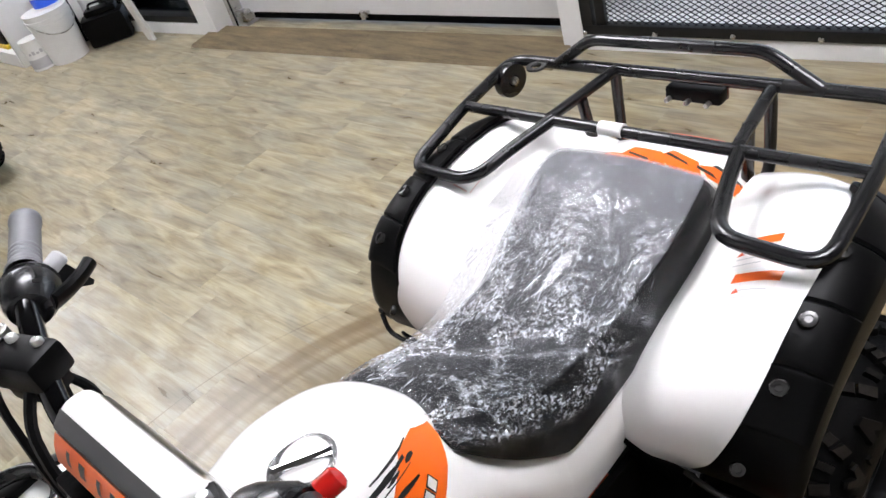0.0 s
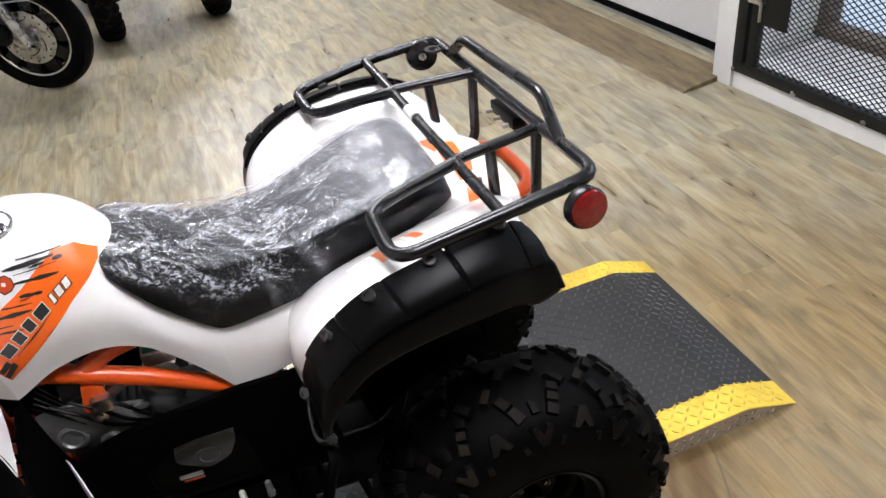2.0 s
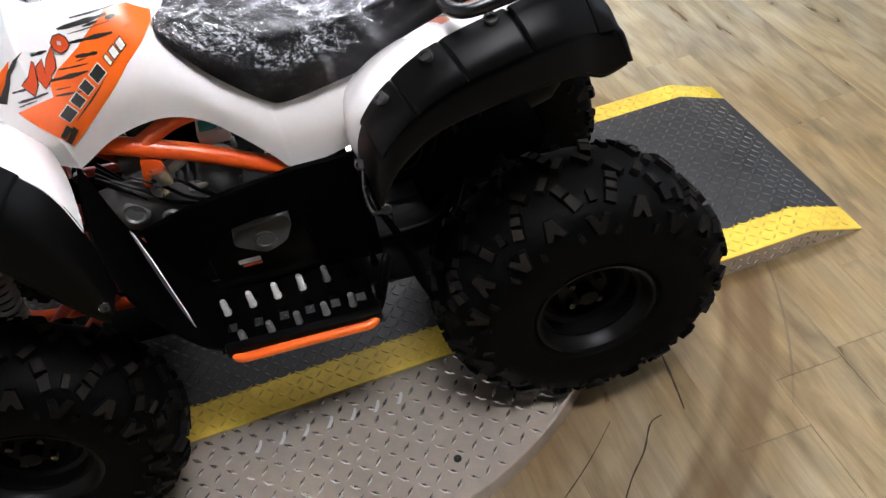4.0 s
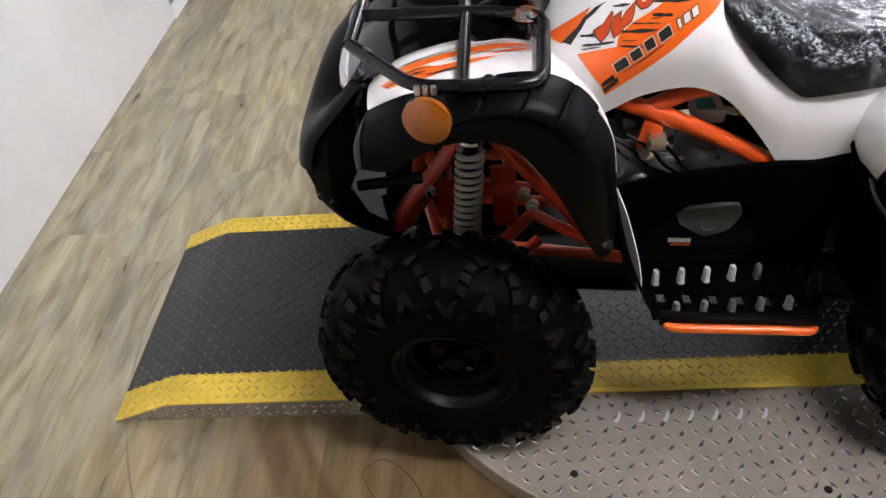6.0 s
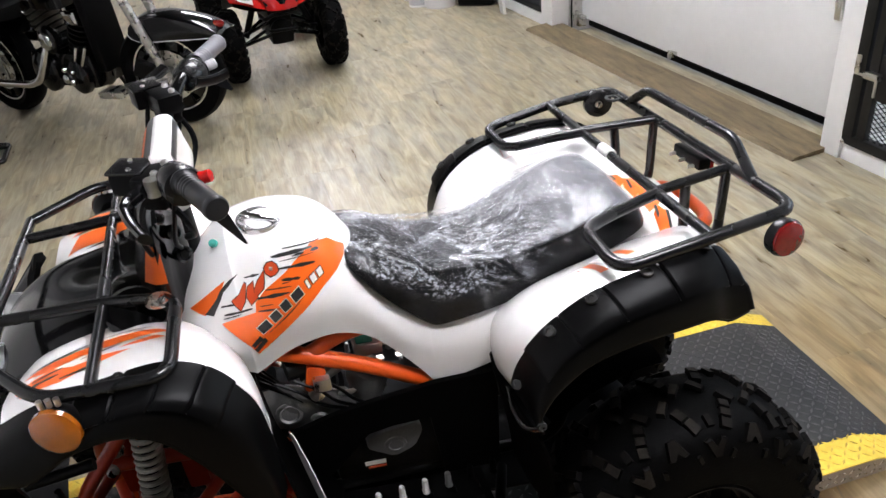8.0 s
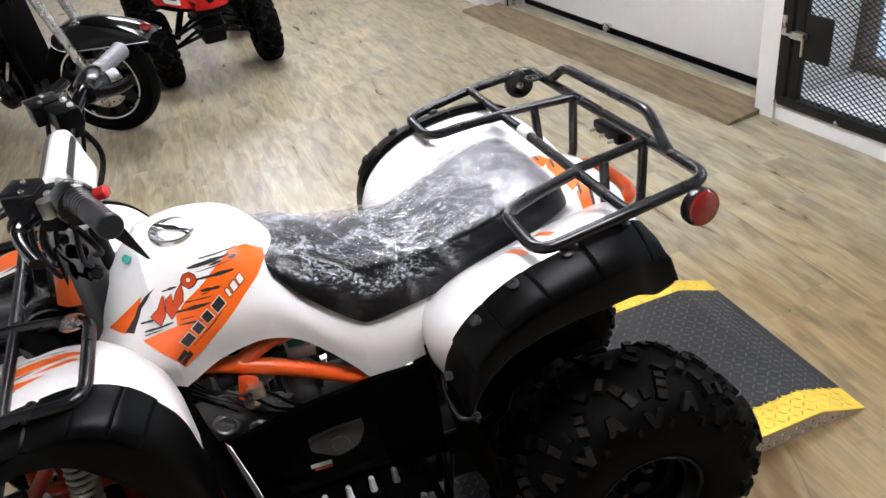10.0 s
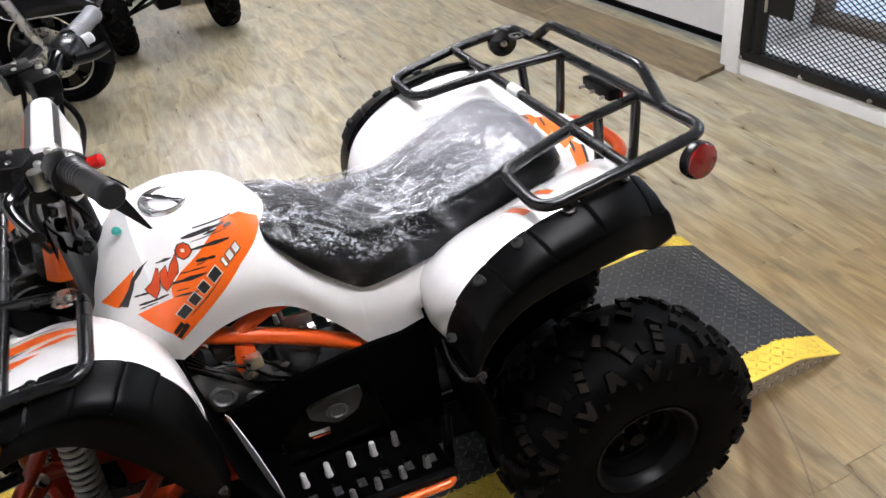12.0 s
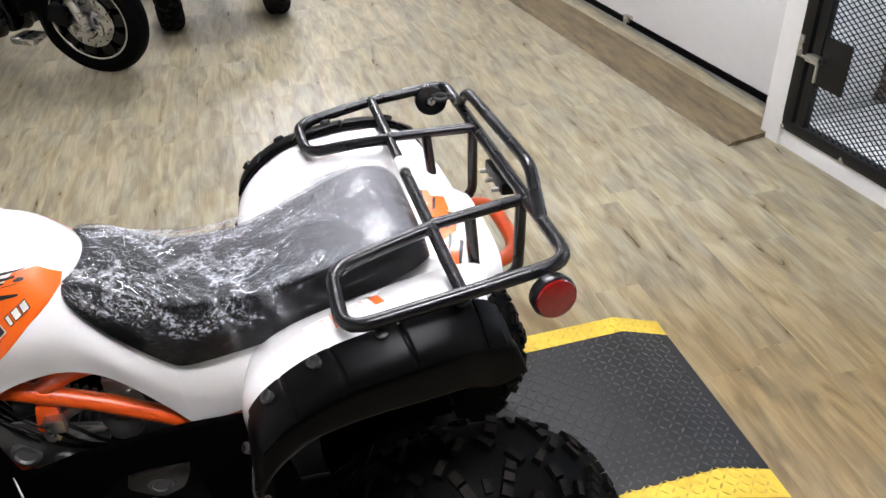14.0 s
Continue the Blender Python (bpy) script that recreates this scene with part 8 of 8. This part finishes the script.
# ---- things along the far walls ----
def bucket_thing():
    t = thing("paint_bucket", (1.08, 4.86, 0), "white plastic paint bucket standing on the floor", "bucket")
    bm = B()
    lathe(bm, (1.08, 4.86, 0), (0, 0, 1), [(0.001, 0.001), (0.001, 0.125), (0.27, 0.145), (0.27, 0.152), (0.285, 0.152), (0.285, 0.147), (0.30, 0.147), (0.30, 0.155), (0.315, 0.155), (0.315, 0.148), (0.345, 0.150), (0.352, 0.152), (0.352, 0.001)], 40)
    part("pail", bm, BUCKET, t)
    bm = B()
    tube(bm, [V(1.08 + 0.153 * math.cos(a), 4.86 + 0.153 * math.sin(a), 0.30 - 0.10 * math.sin((a - 3.3) / 2.9 * math.pi)) for a in [3.3 + 2.9 * k / 12 for k in range(13)]], 0.003, 0, 6)
    part("bail_handle", bm, STEEL, t, "wire bail handle")
    return t


bucket_thing()


def can_thing(x, y, z, r, h, label, band):
    t = thing("paint_can", (x, y, z), label, "paint can")
    bm = B()
    lathe(bm, (x, y, z), (0, 0, 1), [(0.001, 0.001), (0.001, r), (0.006, r * 1.02), (0.012, r), (h - 0.014, r), (h - 0.008, r * 1.03), (h, r * 1.03), (h - 0.003, r * 0.9), (h - 0.006, r * 0.6), (h - 0.006, 0.001)], 32)
    part("tin", bm, BUCKET, t)
    bm = B()
    lathe(bm, (x, y, z), (0, 0, 1), [(h * 0.08, r * 1.006), (h * 0.40, r * 1.006)], 32)
    part("label_band", bm, band, t)
    for k in range(4):
        bm = B()
        a0 = 3.6 + 0.35 * k
        lathe_pts = [V(x + r * 1.01 * math.cos(a0 + 0.05 * i), y + r * 1.01 * math.sin(a0 + 0.05 * i), 0) for i in range(6)]
        rings(bm, [[p + V(0, 0, z + h * 0.55) for p in lathe_pts], [p + V(0, 0, z + h * (0.62 + 0.05 * (k % 2))) for p in lathe_pts]], closed=False)
        part("print_bar", bm, GREY_DECAL, t)
    return t


can_thing(1.12, 4.87, 0.353, 0.085, 0.19, "white paint can with blue band on the bucket lid", BLUE)
can_thing(0.925, 4.96, 0.0, 0.078, 0.21, "small dented white paint can on the floor", GREY_DECAL)

case = thing("black_case", (1.36, 4.72, 0), "black plastic tool case leaning by the wall", "tool case")
bm = B()
box(bm, (-0.15, -0.09, 0.004), (0.15, 0.09, 0.20), 0.03, pose(1.36, 4.72, 0, 0, 0, -35))
part("shell", bm, BLACK_PLASTIC, case)
bm = B()
box(bm, (-0.10, -0.06, 0.201), (0.12, 0.06, 0.245), 0.018, pose(1.36, 4.72, 0, 0, 0, -35))
part("lid", bm, BLACK_PLASTIC, case)
rail(case, [pose(1.36, 4.72, 0, 0, 0, -35) @ V(-0.06, -0.02, 0.24), pose(1.36, 4.72, 0, 0, 0, -35) @ V(-0.05, -0.02, 0.28), pose(1.36, 4.72, 0, 0, 0, -35) @ V(0.06, -0.02, 0.28), pose(1.36, 4.72, 0, 0, 0, -35) @ V(0.07, -0.02, 0.24)], 0.008, 0.02, "handle", BLACK_PLASTIC)
bm = B()
box(bm, (1.18, 4.98, 0.003), (1.30, 5.10, 0.34), 0.02, None)
tagged(part("black_bag", bm, BLACK_PLASTIC), "slim upright black bag beside the bucket", "bag")
bm = B()
box(bm, (-0.045, -0.012, 0.0), (0.045, 0.012, 1.75), 0.003, Matrix.Translation((1.43, 4.32, 0.001)) @ Matrix.Rotation(radians(88), 4, "Z") @ Matrix.Rotation(radians(-7), 4, "X"))
tagged(part("white_board", bm, WHITE_PAINT), "narrow white board leaning against the wall", "board")

shelf = thing("shelf_unit", (1.05, 5.9, 0), "white open shelf unit with a few things in it", "shelf")
for nm, lo, hi in (("side_panel", (0.86, 5.16, 0), (1.42, 5.19, 1.9)), ("side_panel", (0.84, 6.06, 0), (1.25, 6.09, 1.9)), ("side_panel", (0.862, 5.64, 0.105), (1.25, 5.66, 1.89)), ("plinth", (0.855, 5.192, 0), (1.25, 6.058, 0.10)), ("shelf_board", (0.86, 5.192, 0.52), (1.25, 5.638, 0.54)),
                   ("shelf_board", (0.86, 5.662, 0.52), (1.25, 6.058, 0.54)), ("shelf_board", (0.86, 5.192, 0.95), (1.25, 6.058, 0.97)), ("back_panel", (1.255, 5.192, 0), (1.27, 6.058, 1.9)), ("top", (0.86, 5.16, 1.902), (1.30, 6.09, 1.93))):
    bm = B()
    box(bm, lo, hi, 0.003)
    part(nm, bm, WHITE_PAINT, shelf)
bm = B()
box(bm, (0.90, 5.40, 0.103), (1.10, 5.62, 0.22), 0.03)
tool = tagged(part("tool_body", bm, BLACK_PLASTIC, thing("power_tool", (1.0, 5.5, 0.103), "black and yellow power tool on the lowest shelf", "power tool")))
bm = B()
box(bm, (0.885, 5.38, 0.103), (1.08, 5.60, 0.135), 0.012)
part("tool_base", bm, YELLOW_PLASTIC, tool.parent, "yellow base")
bm = B()
for k in range(9):
    a = k * 0.7
    bmesh.ops.create_icosphere(bm, subdivisions=2, radius=0.055, matrix=Matrix.Translation((1.0 + 0.07 * math.cos(a), 5.48 + 0.09 * math.sin(a), 0.592 + 0.035 * (k % 3))) @ Matrix.Diagonal((1.0, 1.3, 0.9, 1)))
for v in bm.verts:
    v.co += Vector((noise.noise(v.co * 30), noise.noise(v.co * 30 + V(9, 0, 0)), noise.noise(v.co * 30 + V(0, 9, 0)))) * 0.02
tagged(part("cloth_heap", bm, YELLOW_PLASTIC), "crumpled yellow cloths heaped on the shelf", "cloth")

# stacked folding chairs
chair0 = None
for k in range(5):
    at = V(0.74 - 0.03 * k, 6.42 + 0.20 * k, 0)
    if chair0 is None:
        chair0 = thing("folded_chair", at, "black metal chair folded and stacked by the wall", "chair", "stacked chairs")
        for dx in (-0.2, 0.2):
            rail(chair0, [at + V(dx, 0, 0.012), at + V(dx, 0.06, 0.50), at + V(dx * 0.9, 0.10, 0.85)], 0.012, 0.03, "leg", TUBE_BLACK)
            rail(chair0, [at + V(dx * 0.8, 0.05, 0.012), at + V(dx * 0.8, 0.02, 0.52)], 0.011, 0, "leg", TUBE_BLACK)
        bm = B()
        box(bm, at + V(-0.19, 0.01, 0.47), at + V(0.19, 0.05, 0.72), 0.012)
        part("seat", bm, VINYL, chair0)
    else:
        copy_thing(chair0, Matrix.Translation(at))
bm = B()
for k in range(14):
    a = k * 1.3
    bmesh.ops.create_icosphere(bm, subdivisions=1, radius=0.07, matrix=Matrix.Translation((0.69 + 0.10 * math.cos(a), 6.85 + 0.18 * math.sin(a), 0.92 + 0.03 * (k % 3))))
for v in bm.verts:
    v.co += Vector((noise.noise(v.co * 20), noise.noise(v.co * 20 + V(9, 0, 0)), noise.noise(v.co * 20 + V(0, 9, 0)))) * 0.03
tagged(part("cloth_heap", bm, TEAL), "teal and grey cloths heaped on the chairs", "cloth")

# stand, socket, cables by the wall end
stand = thing("speaker_stand", (-2.02, 3.15, 0), "black steel stand with a black box on top", "stand")
rail(stand, [V(-2.15, 3.33, 0.014), V(-1.92, 3.25, 0.014), V(-1.906, 2.99, 0.014), V(-2.05, 3.03, 0.014)], 0.014, 0.03, "base_bar", TUBE_BLACK)
rail(stand, [V(-2.12, 3.20, 0.030), V(-1.915, 3.19, 0.030)], 0.016, 0, "cross_bar", TUBE_BLACK)
rail(stand, [V(-1.988, 3.20, 0.03), V(-1.975, 3.20, 0.62)], 0.013, 0, "pole", TUBE_BLACK)
bm = B()
box(bm, (-0.13, -0.11, 0.60), (0.13, 0.11, 0.84), 0.012, pose(-2.01, 3.22, 0, 0, 0, 20))
part("box", bm, BLACK_PLASTIC, stand)
rail(stand, [V(-1.99, 3.18, 0.04), V(-2.03, 3.10, 0.006), V(-1.98, 3.03, 0.006), V(-1.93, 3.01, 0.006)], 0.004, 0.03, "cable", BLACK_PLASTIC)

sock = thing("wall_socket", (-2.13, 2.80, 0.385), "beige wall socket plate with plugged cables", "socket")
bm = B()
box(bm, (-2.165, 2.798, 0.322), (-2.100, 2.8065, 0.447), 0.004)
part("face_plate", bm, TAN, sock)
bm = B()
box(bm, (-2.145, 2.780, 0.350), (-2.118, 2.7985, 0.380), 0.005)
part("plug", bm, BLACK_PLASTIC, sock, "black plug")
adapter = thing("power_adapter", (-2.313, 2.80, 0.356), "black power adapter hanging on the wall by its cable", "adapter")
bm = B()
box(bm, (-0.026, -0.030, -0.070), (0.026, 0.018, 0.070), 0.008, Matrix.Translation((-2.313, 2.7875, 0.356)) @ Matrix.Rotation(radians(12), 4, "Y"))
part("body", bm, BLACK_PLASTIC, adapter)
bm = B()
tube(bm, spline([V(-2.300, 2.790, 0.300), V(-2.26, 2.792, 0.268), V(-2.20, 2.794, 0.275), V(-2.155, 2.794, 0.330), V(-2.132, 2.792, 0.365)], 18), 0.0045, 0, 7)
part("lead", bm, CABLE_YELLOW, adapter, "yellow lead")
bm = B()
tube(bm, spline([V(-2.112, 2.796, 0.42), V(-2.085, 2.795, 0.52), V(-2.055, 2.798, 0.66), V(-2.045, 2.799, 0.95), V(-2.05, 2.799, 1.6)], 20), 0.0045, 0, 7)
part("lead", bm, CABLE_YELLOW, adapter, "yellow lead")
bm = B()
tube(bm, spline([V(-2.325, 2.792, 0.425), V(-2.340, 2.794, 0.50), V(-2.25, 2.796, 0.56), V(-2.175, 2.797, 0.66), V(-2.165, 2.799, 0.95), V(-2.17, 2.799, 1.6)], 22), 0.004, 0, 7)
part("lead", bm, CABLE_RED, adapter, "red lead")

# ---- floor planks, last ----
floor = bpy.data.objects["floor"]
PW, PL = 0.152, 0.914


def plank_mesh(length):
    bm = B()
    w, l, b = PW / 2 - 0.00005, length / 2 - 0.0001, 0.0003
    rings(bm, [[V(-w, -l, -0.0055), V(w, -l, -0.0055), V(w, l, -0.0055), V(-w, l, -0.0055)], [V(-w, -l, -b), V(w, -l, -b), V(w, l, -b), V(-w, l, -b)], [V(-w + b, -l + b, 0), V(w - b, -l + b, 0), V(w - b, l - b, 0), V(-w + b, l - b, 0)]])
    finish(bm, 20)
    me = bpy.data.meshes.new("plank")
    bm.to_mesh(me)
    bm.free()
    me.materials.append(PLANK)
    return me


one = plank_mesh(PL)
rng = random.Random(4)
rest = []
for i in range(-20, 14):
    x = 0.06 + i * PW
    off = rng.random() * PL
    for j in range(-7, 10):
        y = off + j * PL
        if -2.25 < x < 1.95 and -0.95 < y < 6.4:
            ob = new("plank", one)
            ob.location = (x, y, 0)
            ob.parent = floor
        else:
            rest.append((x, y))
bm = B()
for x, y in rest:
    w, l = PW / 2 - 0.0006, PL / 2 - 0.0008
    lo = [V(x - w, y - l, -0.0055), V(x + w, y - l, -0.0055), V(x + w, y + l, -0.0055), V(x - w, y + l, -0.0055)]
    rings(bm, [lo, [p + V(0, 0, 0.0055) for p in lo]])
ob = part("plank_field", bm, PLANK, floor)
ob["kind"] = "stuff"

# open seams and a lifted knot in the worn floor beside the plate
SEAM = material("open_floor_seam", (0.022, 0.016, 0.009), 0.8, vary=0.3, scale=40)
for pts, w in (([(0.265, -0.43), (0.258, -0.47), (0.250, -0.52), (0.238, -0.58)], 0.0032), ([(0.190, -0.575), (0.160, -0.585), (0.120, -0.635), (0.070, -0.680), (0.010, -0.750)], 0.0022),
               ([(0.090, -0.550), (0.020, -0.610), (-0.050, -0.660), (-0.140, -0.720)], 0.0013), ([(-1.140, -0.450), (-1.100, -0.420), (-1.045, -0.455), (-1.010, -0.510), (-1.020, -0.560), (-1.100, -0.520), (-1.140, -0.455)], 0.0013)):
    line = spline([V(x, y, 0.0006) for x, y in pts], 22)
    bm = B()
    rows = []
    for k, p in enumerate(line):
        d = (line[min(k + 1, 21)] - line[max(k - 1, 0)]).normalized()
        h = w * (0.5 + 0.5 * math.sin(math.pi * k / 21)) * (0.8 + 0.5 * noise.noise(p * 60))
        rows.append([p + V(-d.y, d.x, 0) * h, p - V(-d.y, d.x, 0) * h])
    surface(bm, rows, 22, 2)
    part("plank_seam", bm, SEAM, floor)
